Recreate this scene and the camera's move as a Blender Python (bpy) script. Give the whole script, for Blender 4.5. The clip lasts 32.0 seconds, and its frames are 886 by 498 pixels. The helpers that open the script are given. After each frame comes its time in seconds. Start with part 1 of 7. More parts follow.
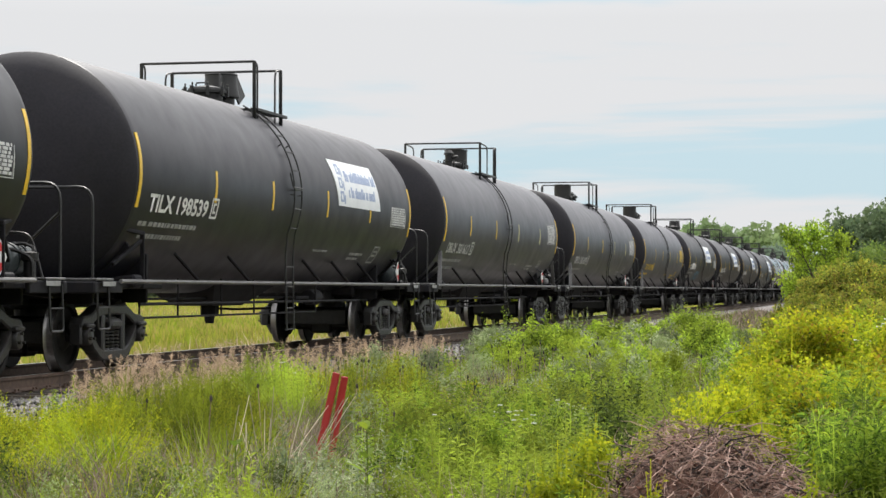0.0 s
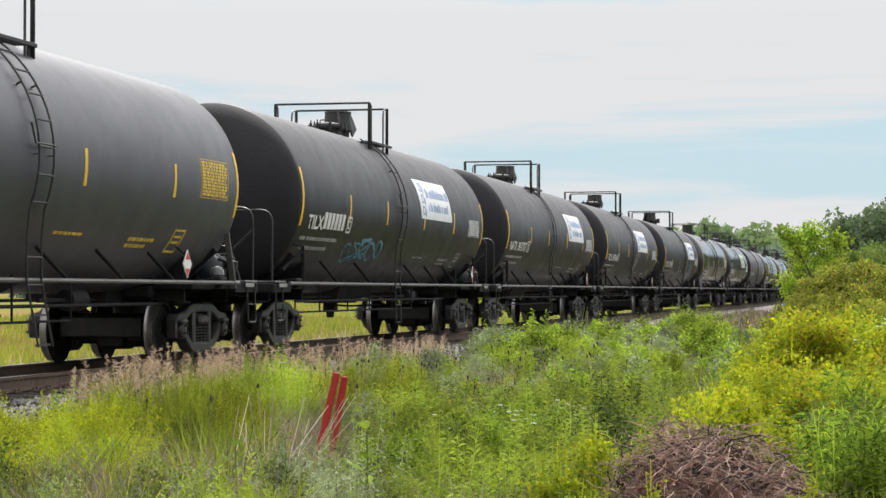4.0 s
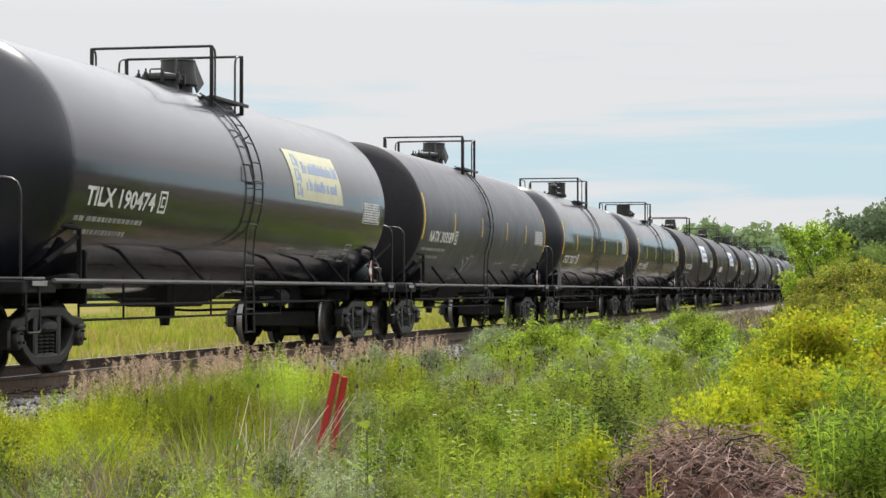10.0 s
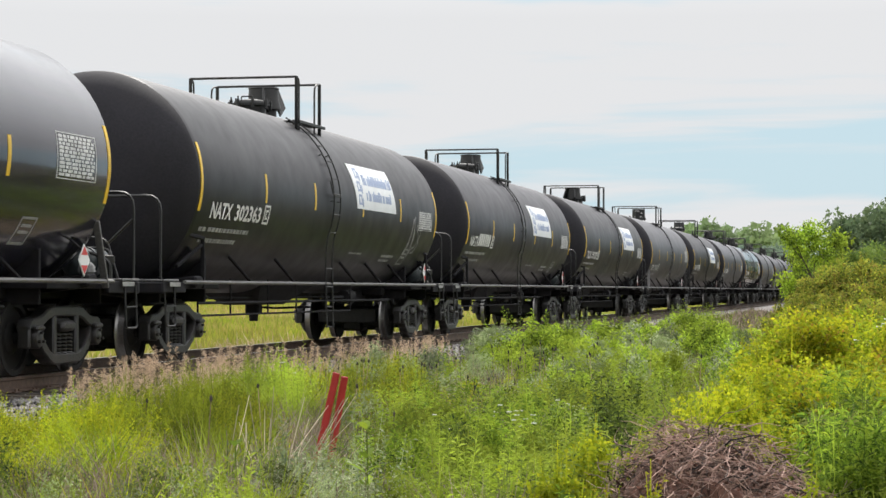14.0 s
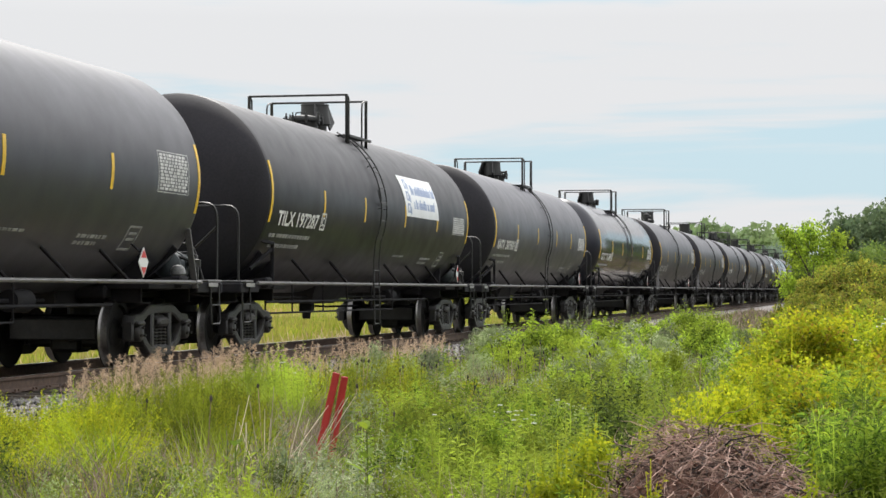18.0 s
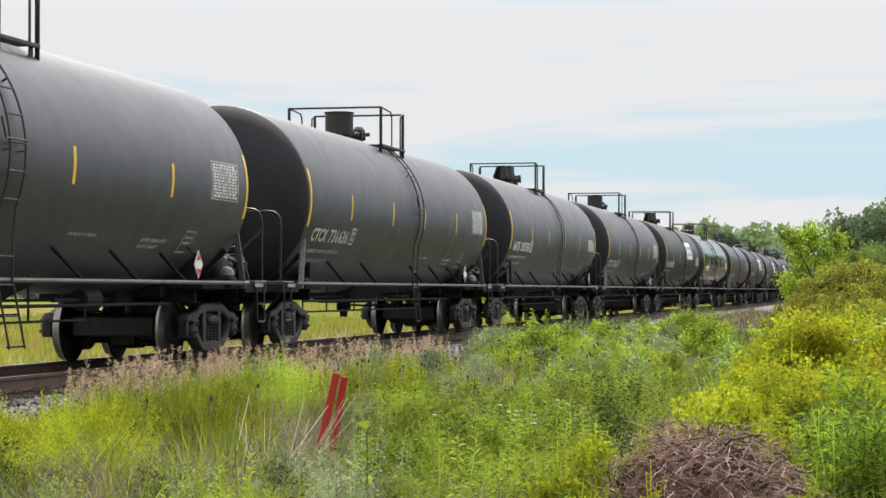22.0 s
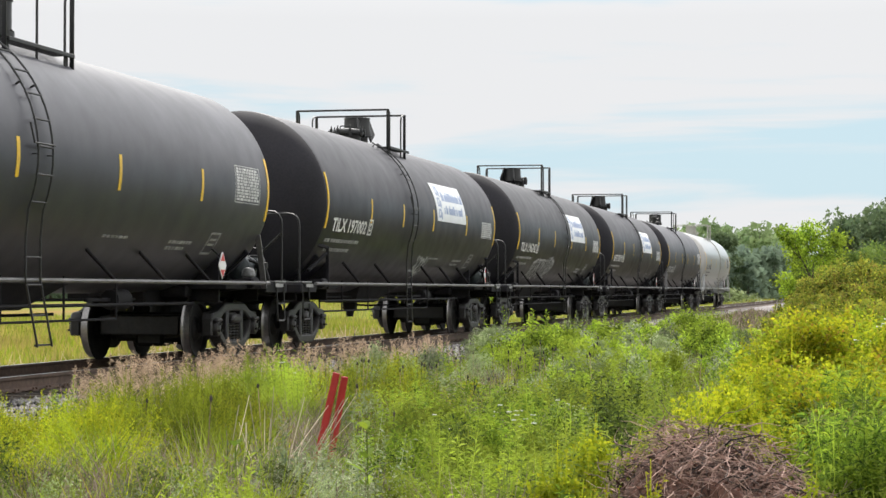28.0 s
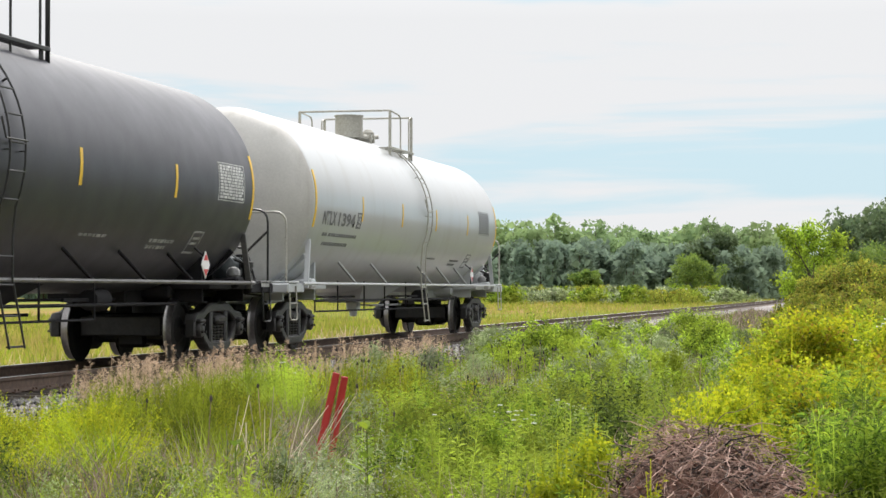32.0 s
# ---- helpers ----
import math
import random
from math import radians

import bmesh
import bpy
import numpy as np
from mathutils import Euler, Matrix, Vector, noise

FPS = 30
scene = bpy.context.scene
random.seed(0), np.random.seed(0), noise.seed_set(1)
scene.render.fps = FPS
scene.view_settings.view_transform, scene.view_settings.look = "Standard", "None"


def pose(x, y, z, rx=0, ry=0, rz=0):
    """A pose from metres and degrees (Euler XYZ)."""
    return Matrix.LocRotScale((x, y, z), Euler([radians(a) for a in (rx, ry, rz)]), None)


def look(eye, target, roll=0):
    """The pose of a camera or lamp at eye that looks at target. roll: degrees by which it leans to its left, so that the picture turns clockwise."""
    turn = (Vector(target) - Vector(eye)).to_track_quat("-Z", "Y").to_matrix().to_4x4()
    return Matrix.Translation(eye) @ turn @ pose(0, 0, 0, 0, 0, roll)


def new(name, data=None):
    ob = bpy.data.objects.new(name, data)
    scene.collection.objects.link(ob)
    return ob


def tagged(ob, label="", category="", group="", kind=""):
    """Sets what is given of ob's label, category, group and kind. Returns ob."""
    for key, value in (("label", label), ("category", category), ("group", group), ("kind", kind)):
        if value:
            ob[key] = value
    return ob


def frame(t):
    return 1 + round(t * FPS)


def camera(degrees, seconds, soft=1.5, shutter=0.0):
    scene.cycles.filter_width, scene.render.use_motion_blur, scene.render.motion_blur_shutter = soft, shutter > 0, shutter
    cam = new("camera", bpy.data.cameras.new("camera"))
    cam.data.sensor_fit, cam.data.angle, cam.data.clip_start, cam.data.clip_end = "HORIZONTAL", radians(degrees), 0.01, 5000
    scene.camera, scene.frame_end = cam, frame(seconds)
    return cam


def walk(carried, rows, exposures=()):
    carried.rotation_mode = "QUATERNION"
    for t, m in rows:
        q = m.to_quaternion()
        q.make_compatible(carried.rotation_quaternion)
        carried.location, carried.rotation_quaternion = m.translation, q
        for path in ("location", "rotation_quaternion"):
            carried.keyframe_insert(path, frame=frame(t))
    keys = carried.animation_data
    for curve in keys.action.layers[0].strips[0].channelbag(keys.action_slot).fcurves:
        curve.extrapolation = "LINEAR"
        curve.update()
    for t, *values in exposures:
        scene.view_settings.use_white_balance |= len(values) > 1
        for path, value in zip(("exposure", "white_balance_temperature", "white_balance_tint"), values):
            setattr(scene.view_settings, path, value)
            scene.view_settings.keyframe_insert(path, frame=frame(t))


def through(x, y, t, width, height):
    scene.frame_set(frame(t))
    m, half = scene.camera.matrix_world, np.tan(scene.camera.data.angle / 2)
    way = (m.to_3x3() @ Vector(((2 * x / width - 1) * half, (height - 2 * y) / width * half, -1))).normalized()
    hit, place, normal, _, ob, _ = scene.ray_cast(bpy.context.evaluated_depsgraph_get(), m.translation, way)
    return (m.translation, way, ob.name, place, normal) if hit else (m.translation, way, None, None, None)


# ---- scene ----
cam = camera(24.05, 32.0)
EYE = (10.5, 0.0, 0.98)
TURN, TILT = 12.1, 1.14
walk(cam, [(0.0, pose(*EYE, 90 + TILT, 0, TURN)), (32.0, pose(*EYE, 90 + TILT, 0, TURN))],
     [(0.0, -0.06), (14.0, -0.04), (22.0, 0.01), (28.0, 0.05), (32.0, 0.07)])

# ---- light ----
SUN_WAY = Vector((-0.04, 0.62, 0.78)).normalized()      # from the place towards the sun
SUN_ELEVATION = math.asin(SUN_WAY.z)
SUN_AZIMUTH = math.atan2(SUN_WAY.x, SUN_WAY.y)

world = bpy.data.worlds.new("sky")
scene.world = world
world.use_nodes = True


def build_sky():
    nt = world.node_tree
    nt.nodes.clear()
    N, L = nt.nodes.new, nt.links.new
    sky = N("ShaderNodeTexSky")
    sky.sky_type, sky.sun_disc = "NISHITA", False
    sky.sun_elevation, sky.sun_rotation = SUN_ELEVATION, SUN_AZIMUTH
    sky.air_density, sky.dust_density, sky.ozone_density = 1.0, 1.2, 1.5
    tc = N("ShaderNodeTexCoord")
    sep = N("ShaderNodeSeparateXYZ")
    L(tc.outputs["Generated"], sep.inputs[0])
    stretch = N("ShaderNodeMapping")
    stretch.inputs["Scale"].default_value = (2.6, 2.6, 30.0)
    stretch.inputs["Location"].default_value = (0.35, 0.1, 0.42)
    L(tc.outputs["Generated"], stretch.inputs[0])
    n1 = N("ShaderNodeTexNoise")
    n1.inputs["Scale"].default_value, n1.inputs["Detail"].default_value = 1.6, 6.0
    n1.inputs["Roughness"].default_value, n1.inputs["Distortion"].default_value = 0.5, 0.3
    L(stretch.outputs[0], n1.inputs["Vector"])
    # more cloud the higher one looks, up to about ten degrees
    lift = N("ShaderNodeMapRange")
    lift.inputs["From Min"].default_value, lift.inputs["From Max"].default_value = 0.070, 0.128
    lift.inputs["To Min"].default_value, lift.inputs["To Max"].default_value = -0.09, 0.22
    L(sep.outputs["Z"], lift.inputs["Value"])
    add = N("ShaderNodeMath")
    add.operation = "ADD"
    L(n1.outputs["Fac"], add.inputs[0])
    L(lift.outputs[0], add.inputs[1])
    ramp = N("ShaderNodeValToRGB")
    ramp.color_ramp.elements[0].position, ramp.color_ramp.elements[1].position = 0.42, 0.60
    ramp.color_ramp.interpolation = "EASE"
    L(add.outputs[0], ramp.inputs[0])
    pale = N("ShaderNodeMix")
    pale.data_type = "RGBA"
    pale.inputs[0].default_value = 0.86
    L(sky.outputs[0], pale.inputs[6])
    pale.inputs[7].default_value = (8.5, 11.2, 12.6, 1)
    mix = N("ShaderNodeMix")
    mix.data_type = "RGBA"
    L(ramp.outputs[0], mix.inputs[0])
    L(pale.outputs[2], mix.inputs[6])
    mix.inputs[7].default_value = (11.35, 11.45, 11.65, 1)
    # the veil of cloud is brighter towards the sun
    dot = N("ShaderNodeVectorMath")
    dot.operation = "DOT_PRODUCT"
    L(tc.outputs["Generated"], dot.inputs[0])
    dot.inputs[1].default_value = SUN_WAY
    glow = N("ShaderNodeMapRange")
    glow.inputs["From Min"].default_value, glow.inputs["From Max"].default_value = -0.7, 0.6
    glow.inputs["To Min"].default_value, glow.inputs["To Max"].default_value = 0.60, 1.0
    L(dot.outputs["Value"], glow.inputs["Value"])
    # and brighter overhead than along the horizon
    high = N("ShaderNodeMapRange")
    high.inputs["From Min"].default_value, high.inputs["From Max"].default_value = 0.13, 0.42
    high.inputs["To Min"].default_value, high.inputs["To Max"].default_value = 1.0, 2.35
    L(sep.outputs["Z"], high.inputs["Value"])
    both = N("ShaderNodeMath")
    both.operation = "MULTIPLY"
    L(glow.outputs[0], both.inputs[0])
    L(high.outputs[0], both.inputs[1])
    lit = N("ShaderNodeVectorMath")
    lit.operation = "SCALE"
    L(mix.outputs[2], lit.inputs[0])
    L(both.outputs[0], lit.inputs["Scale"])
    bg = N("ShaderNodeBackground")
    bg.inputs["Strength"].default_value = 0.0715
    L(lit.outputs[0], bg.inputs[0])
    out = N("ShaderNodeOutputWorld")
    L(bg.outputs[0], out.inputs[0])


build_sky()
sun_data = bpy.data.lights.new("sun", "SUN")
sun_data.energy, sun_data.angle, sun_data.color = 4.15, radians(1.5), (1.0, 0.96, 0.90)
sun = new("sun", sun_data)
sun.matrix_world = look(SUN_WAY * 200, (0, 0, 0))


# ---- materials ----
def material(name, base, rough=0.6, metal=0.0, grain=0.0, grain_scale=30.0, blotch=0.0, blotch_scale=1.5, bump=0.0, bump_scale=60.0,
             stain=None, stain_amount=0.0, stain_stretch=(1, 1, 1), stain_scale=1.0, island=0.0, per_object=0.0, coat=0.0, spec=0.5, rough_vary=0.0):
    """A painted, metal or mineral surface with grain, blotches, stains and relief."""
    m = bpy.data.materials.new(name)
    m.use_nodes = True
    nt = m.node_tree
    N, L = nt.nodes.new, nt.links.new
    bs = nt.nodes["Principled BSDF"]
    bs.inputs["Roughness"].default_value, bs.inputs["Metallic"].default_value = rough, metal
    bs.inputs["Coat Weight"].default_value, bs.inputs["Specular IOR Level"].default_value = coat, spec
    bs.inputs["Coat Roughness"].default_value = 0.06
    tc = N("ShaderNodeTexCoord")
    rgb = N("ShaderNodeRGB")
    rgb.outputs[0].default_value = (*base, 1)
    col = rgb.outputs[0]

    def noise_of(scale, detail=4.0, stretch=None):
        n = N("ShaderNodeTexNoise")
        n.inputs["Scale"].default_value, n.inputs["Detail"].default_value = scale, detail
        if stretch:
            mp = N("ShaderNodeMapping")
            mp.inputs["Scale"].default_value = stretch
            L(tc.outputs["Object"], mp.inputs[0])
            L(mp.outputs[0], n.inputs["Vector"])
        else:
            L(tc.outputs["Object"], n.inputs["Vector"])
        return n.outputs["Fac"]

    def scaled(col, fac, amount):
        mr = N("ShaderNodeMapRange")
        mr.inputs["From Min"].default_value, mr.inputs["From Max"].default_value = 0.25, 0.75
        mr.inputs["To Min"].default_value, mr.inputs["To Max"].default_value = 1 - amount, 1 + amount
        mr.clamp = False
        L(fac, mr.inputs["Value"])
        mul = N("ShaderNodeVectorMath")
        mul.operation = "SCALE"
        L(col, mul.inputs[0])
        L(mr.outputs[0], mul.inputs["Scale"])
        return mul.outputs[0]

    if grain:
        col = scaled(col, noise_of(grain_scale), grain)
    if blotch:
        col = scaled(col, noise_of(blotch_scale, 3.0), blotch)
    if island:
        col = scaled(col, N("ShaderNodeNewGeometry").outputs["Random Per Island"], island)
    if per_object:
        col = scaled(col, N("ShaderNodeObjectInfo").outputs["Random"], per_object)
    if stain:
        f = noise_of(stain_scale, 5.0, stain_stretch)
        mr = N("ShaderNodeMapRange")
        mr.inputs["From Min"].default_value, mr.inputs["From Max"].default_value = 0.5, 0.72
        mr.inputs["To Max"].default_value = stain_amount
        L(f, mr.inputs["Value"])
        mx = N("ShaderNodeMix")
        mx.data_type = "RGBA"
        L(mr.outputs[0], mx.inputs[0])
        L(col, mx.inputs[6])
        mx.inputs[7].default_value = (*stain, 1)
        col = mx.outputs[2]
    L(col, bs.inputs["Base Color"])
    if rough_vary:
        mr = N("ShaderNodeMapRange")
        mr.inputs["From Min"].default_value, mr.inputs["From Max"].default_value = 0.3, 0.7
        mr.inputs["To Min"].default_value, mr.inputs["To Max"].default_value = rough - rough_vary, rough + rough_vary
        L(noise_of(2.2, 5.0), mr.inputs["Value"])
        L(mr.outputs[0], bs.inputs["Roughness"])
    if bump:
        b = N("ShaderNodeBump")
        b.inputs["Strength"].default_value, b.inputs["Distance"].default_value = bump, 0.01
        L(noise_of(bump_scale), b.inputs["Height"])
        L(b.outputs[0], bs.inputs["Normal"])
    return m


def foliage(name, ramp, patch=None, patch_scale=0.35, through=0.35, rough=0.65, gloss=0.15, vary=0.48, drift_scale=1.7):
    """Leaves and blades: each its own shade from the ramp, drifting to the patch colour over metres, with light shining through."""
    m = bpy.data.materials.new(name)
    m.use_nodes = True
    nt = m.node_tree
    N, L = nt.nodes.new, nt.links.new
    bs = nt.nodes["Principled BSDF"]
    bs.inputs["Roughness"].default_value, bs.inputs["Specular IOR Level"].default_value = rough, gloss
    cr = N("ShaderNodeValToRGB")
    cr.color_ramp.interpolation = "LINEAR"
    while len(cr.color_ramp.elements) < len(ramp):
        cr.color_ramp.elements.new(0.5)
    for i, c in enumerate(ramp):
        cr.color_ramp.elements[i].position = i / (len(ramp) - 1)
        cr.color_ramp.elements[i].color = (c[0], c[1], c[2] * 1.12 + 0.007, 1)
    L(N("ShaderNodeNewGeometry").outputs["Random Per Island"], cr.inputs[0])
    col = cr.outputs[0]
    if patch:
        tc = N("ShaderNodeTexCoord")
        n = N("ShaderNodeTexNoise")
        n.inputs["Scale"].default_value, n.inputs["Detail"].default_value = patch_scale, 3.0
        L(tc.outputs["Object"], n.inputs["Vector"])
        mr = N("ShaderNodeMapRange")
        mr.inputs["From Min"].default_value, mr.inputs["From Max"].default_value = 0.42, 0.62
        mr.inputs["To Max"].default_value = 0.8
        L(n.outputs["Fac"], mr.inputs["Value"])
        mx = N("ShaderNodeMix")
        mx.data_type = "RGBA"
        L(mr.outputs[0], mx.inputs[0])
        L(col, mx.inputs[6])
        mx.inputs[7].default_value = (patch[0], patch[1], patch[2] * 1.12 + 0.007, 1)
        col = mx.outputs[2]
    # brighter and darker patches at random, about the size of a plant
    drift = N("ShaderNodeTexNoise")
    drift.inputs["Scale"].default_value, drift.inputs["Detail"].default_value = drift_scale, 2.0
    L(N("ShaderNodeTexCoord").outputs["Object"], drift.inputs["Vector"])
    mr = N("ShaderNodeMapRange")
    mr.inputs["From Min"].default_value, mr.inputs["From Max"].default_value = 0.35, 0.65
    mr.inputs["To Min"].default_value, mr.inputs["To Max"].default_value = 1 - vary, 1 + vary
    L(drift.outputs["Fac"], mr.inputs["Value"])
    drifted = N("ShaderNodeVectorMath")
    drifted.operation = "SCALE"
    L(col, drifted.inputs[0])
    L(mr.outputs[0], drifted.inputs["Scale"])
    col = drifted.outputs[0]
    L(col, bs.inputs["Base Color"])
    tr = N("ShaderNodeBsdfTranslucent")
    L(col, tr.inputs["Color"])
    ms = N("ShaderNodeMixShader")
    ms.inputs[0].default_value = through
    L(bs.outputs[0], ms.inputs[1])
    L(tr.outputs[0], ms.inputs[2])
    L(ms.outputs[0], nt.nodes["Material Output"].inputs["Surface"])
    return m


MAT_BLACK = material("weathered_black_tank_paint", (0.041, 0.041, 0.052), 0.42, grain=0.12, grain_scale=40, blotch=0.14, blotch_scale=0.7,
                     stain=(0.066, 0.066, 0.072), stain_amount=0.16, stain_stretch=(1.0, 1.6, 0.3), stain_scale=1.4, rough_vary=0.05, per_object=0.15, spec=0.52)
MAT_SOOT = material("dull_black_tank_paint", (0.0135, 0.0127, 0.0180), 0.42, grain=0.14, grain_scale=40, blotch=0.14, blotch_scale=0.7,
                    stain=(0.034, 0.032, 0.036), stain_amount=0.2, stain_stretch=(1.0, 1.6, 0.3), stain_scale=1.4, rough_vary=0.05, per_object=0.15, spec=0.35)
# the shadow on the tank heads is put into this darker base, with grime over it
MAT_HEADSHADE = material("grimy_shaded_black_head_paint", (0.020, 0.019, 0.023), 0.75, grain=0.2, grain_scale=30, blotch=0.3, blotch_scale=1.2,
                        stain=(0.03, 0.027, 0.027), stain_amount=0.3, stain_scale=1.8, spec=0.2)
MAT_HEADWHITE = material("grimy_white_head_paint", (0.42, 0.41, 0.39), 0.5, grain=0.06, blotch=0.12, blotch_scale=1.2,
                         stain=(0.16, 0.13, 0.10), stain_amount=0.5, stain_stretch=(1.5, 1.0, 0.3), stain_scale=1.5)
# the dark blue of mirrored sky is mixed into this head colour
MAT_HEADGLOSS = material("glossy_sky_tinted_head_paint", (0.014, 0.0145, 0.024), 0.30, grain=0.15, grain_scale=30, blotch=0.25, blotch_scale=1.2,
                         stain=(0.03, 0.029, 0.034), stain_amount=0.3, stain_scale=1.8, spec=0.5)
MAT_GLOSS = material("glossy_black_tank_paint", (0.020, 0.019, 0.030), 0.16, grain=0.1, blotch=0.15, blotch_scale=0.8,
                     stain=(0.05, 0.05, 0.05), stain_amount=0.22, stain_stretch=(1.0, 2.0, 0.25), stain_scale=2.0, rough_vary=0.03, coat=0.22, spec=0.55)
MAT_WHITE = material("white_tank_paint", (0.42, 0.435, 0.445), 0.28, grain=0.04, blotch=0.04, blotch_scale=0.6,
                     stain=(0.26, 0.24, 0.20), stain_amount=0.28, stain_stretch=(1.0, 1.4, 0.4), stain_scale=1.6, coat=0.2)
MAT_FRAME = material("black_underframe_paint", (0.0105, 0.010, 0.0125), 0.75, grain=0.3, grain_scale=18, blotch=0.3, blotch_scale=3,
                     stain=(0.034, 0.028, 0.025), stain_amount=0.3, stain_scale=4, spec=0.22)
MAT_GREYRAIL = material("weathered_grey_railing_paint", (0.34, 0.33, 0.29), 0.5, grain=0.2, blotch=0.2)
MAT_RAILING = material("black_railing_paint", (0.016, 0.016, 0.016), 0.5, grain=0.2, blotch=0.2)
# worn steel, its grey lifted to hold the light along the rail's top
MAT_SILL = material("worn_top_lit_grey_steel", (0.125, 0.122, 0.122), 0.45, 0.2, grain=0.25, grain_scale=25, blotch=0.3, blotch_scale=2)
MAT_TRUCK = material("dusty_cast_steel", (0.014, 0.0135, 0.0135), 0.46, grain=0.35, grain_scale=22, blotch=0.35, blotch_scale=5, bump=0.4, bump_scale=40,
                     stain=(0.045, 0.036, 0.03), stain_amount=0.35, stain_scale=6, spec=0.4)
MAT_WHEEL = material("dark_wheel_steel", (0.012, 0.0115, 0.0115), 0.7, 0.0, grain=0.3, grain_scale=25, stain=(0.035, 0.027, 0.02), stain_amount=0.25, stain_scale=5, spec=0.2)
MAT_TREAD = material("polished_wheel_tread", (0.26, 0.25, 0.245), 0.38, 1.0, grain=0.2)
MAT_YELLOW = material("yellow_reflective_tape", (0.74, 0.47, 0.03), 0.4, grain=0.12, grain_scale=15, blotch=0.2, blotch_scale=4)
MAT_TAPE_PALE = material("bleached_reflective_tape", (0.60, 0.55, 0.28), 0.5, grain=0.2, grain_scale=15, blotch=0.3, blotch_scale=3)
MAT_LETTER = material("white_lettering_paint", (0.66, 0.66, 0.64), 0.6, grain=0.15, grain_scale=25, blotch=0.2, blotch_scale=4)
MAT_LETTER_YELLOW = material("yellow_lettering_paint", (0.66, 0.45, 0.05), 0.6, grain=0.15, grain_scale=25, blotch=0.2, blotch_scale=4)
MAT_LETTER_DARK = material("dark_lettering_paint", (0.15, 0.15, 0.155), 0.6, grain=0.15, grain_scale=25)
MAT_LETTER_GREY = material("greyed_lettering_paint", (0.44, 0.44, 0.43), 0.65, grain=0.25, grain_scale=14, blotch=0.25, blotch_scale=4)
MAT_LETTER_PANEL = material("white_panel_print", (0.56, 0.56, 0.55), 0.6, grain=0.3, grain_scale=12, blotch=0.25, blotch_scale=4)
MAT_LETTER_DULL = material("faded_lettering_paint", (0.27, 0.27, 0.265), 0.7, grain=0.3, grain_scale=12, blotch=0.3, blotch_scale=4)
MAT_BANNER = material("white_vinyl_banner", (0.80, 0.82, 0.84), 0.5, grain=0.04, blotch=0.06, blotch_scale=2)
MAT_BANNER_CREAM = material("cream_vinyl_banner", (0.62, 0.60, 0.42), 0.5, grain=0.05, blotch=0.1, blotch_scale=2)
MAT_BLUE = material("blue_print", (0.33, 0.40, 0.57), 0.5, grain=0.08)
MAT_GRAFFITI = material("pale_spray_paint", (0.42, 0.43, 0.43), 0.7, grain=0.3, grain_scale=8, blotch=0.3, blotch_scale=4)
MAT_GRAFFITI_BLUE = material("blue_spray_paint", (0.10, 0.22, 0.30), 0.7, grain=0.3, grain_scale=8)
MAT_GRAFFITI_FAINT = material("faint_scrubbed_spray_paint", (0.085, 0.090, 0.098), 0.7, grain=0.3, grain_scale=8, blotch=0.4, blotch_scale=4)
MAT_PLACARD = material("white_placard", (0.75, 0.75, 0.75), 0.45)
MAT_RED = material("red_placard_print", (0.55, 0.05, 0.05), 0.5)
MAT_VALVE = material("dusty_pale_grey_casting", (0.20, 0.20, 0.20), 0.6, grain=0.3, grain_scale=20, blotch=0.3, blotch_scale=5)
MAT_TANKBLUE = material("grey_air_reservoir_paint", (0.05, 0.06, 0.065), 0.5, grain=0.25, grain_scale=20)
MAT_RAIL = material("rusty_rail_steel", (0.085, 0.055, 0.040), 0.75, 0.1, grain=0.35, grain_scale=14, blotch=0.3, blotch_scale=2)
MAT_RAILTOP = material("polished_rail_head", (0.5, 0.49, 0.48), 0.3, 1.0, grain=0.1)
MAT_TIE = material("weathered_creosote_timber", (0.095, 0.075, 0.060), 0.85, grain=0.35, grain_scale=9, blotch=0.3, blotch_scale=3, bump=0.5, bump_scale=25, per_object=0.3)
MAT_STONE = material("grey_ballast_stone", (0.23, 0.22, 0.22), 0.85, grain=0.25, grain_scale=30, island=0.5)
MAT_POST = material("red_plastic_marker", (0.36, 0.022, 0.020), 0.5, grain=0.15, grain_scale=12, blotch=0.2, blotch_scale=5)
MAT_TWIG = material("dry_grey_brown_twigs", (0.235, 0.155, 0.124), 0.8, island=0.6, grain=0.2)
MAT_STALK = material("bleached_dry_stalks", (0.52, 0.43, 0.34), 0.8, island=0.4)
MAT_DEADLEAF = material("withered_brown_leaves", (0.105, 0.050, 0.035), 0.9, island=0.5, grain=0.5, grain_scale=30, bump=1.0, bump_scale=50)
MAT_BARK = material("grey_brown_bark", (0.10, 0.08, 0.065), 0.9, grain=0.3, grain_scale=12, bump=0.6, bump_scale=20)
MAT_HEAD = material("dark_seed_heads", (0.045, 0.034, 0.034), 0.8, island=0.4)
MAT_UMBEL = material("white_flower_umbels", (0.60, 0.61, 0.53), 0.7, island=0.15)

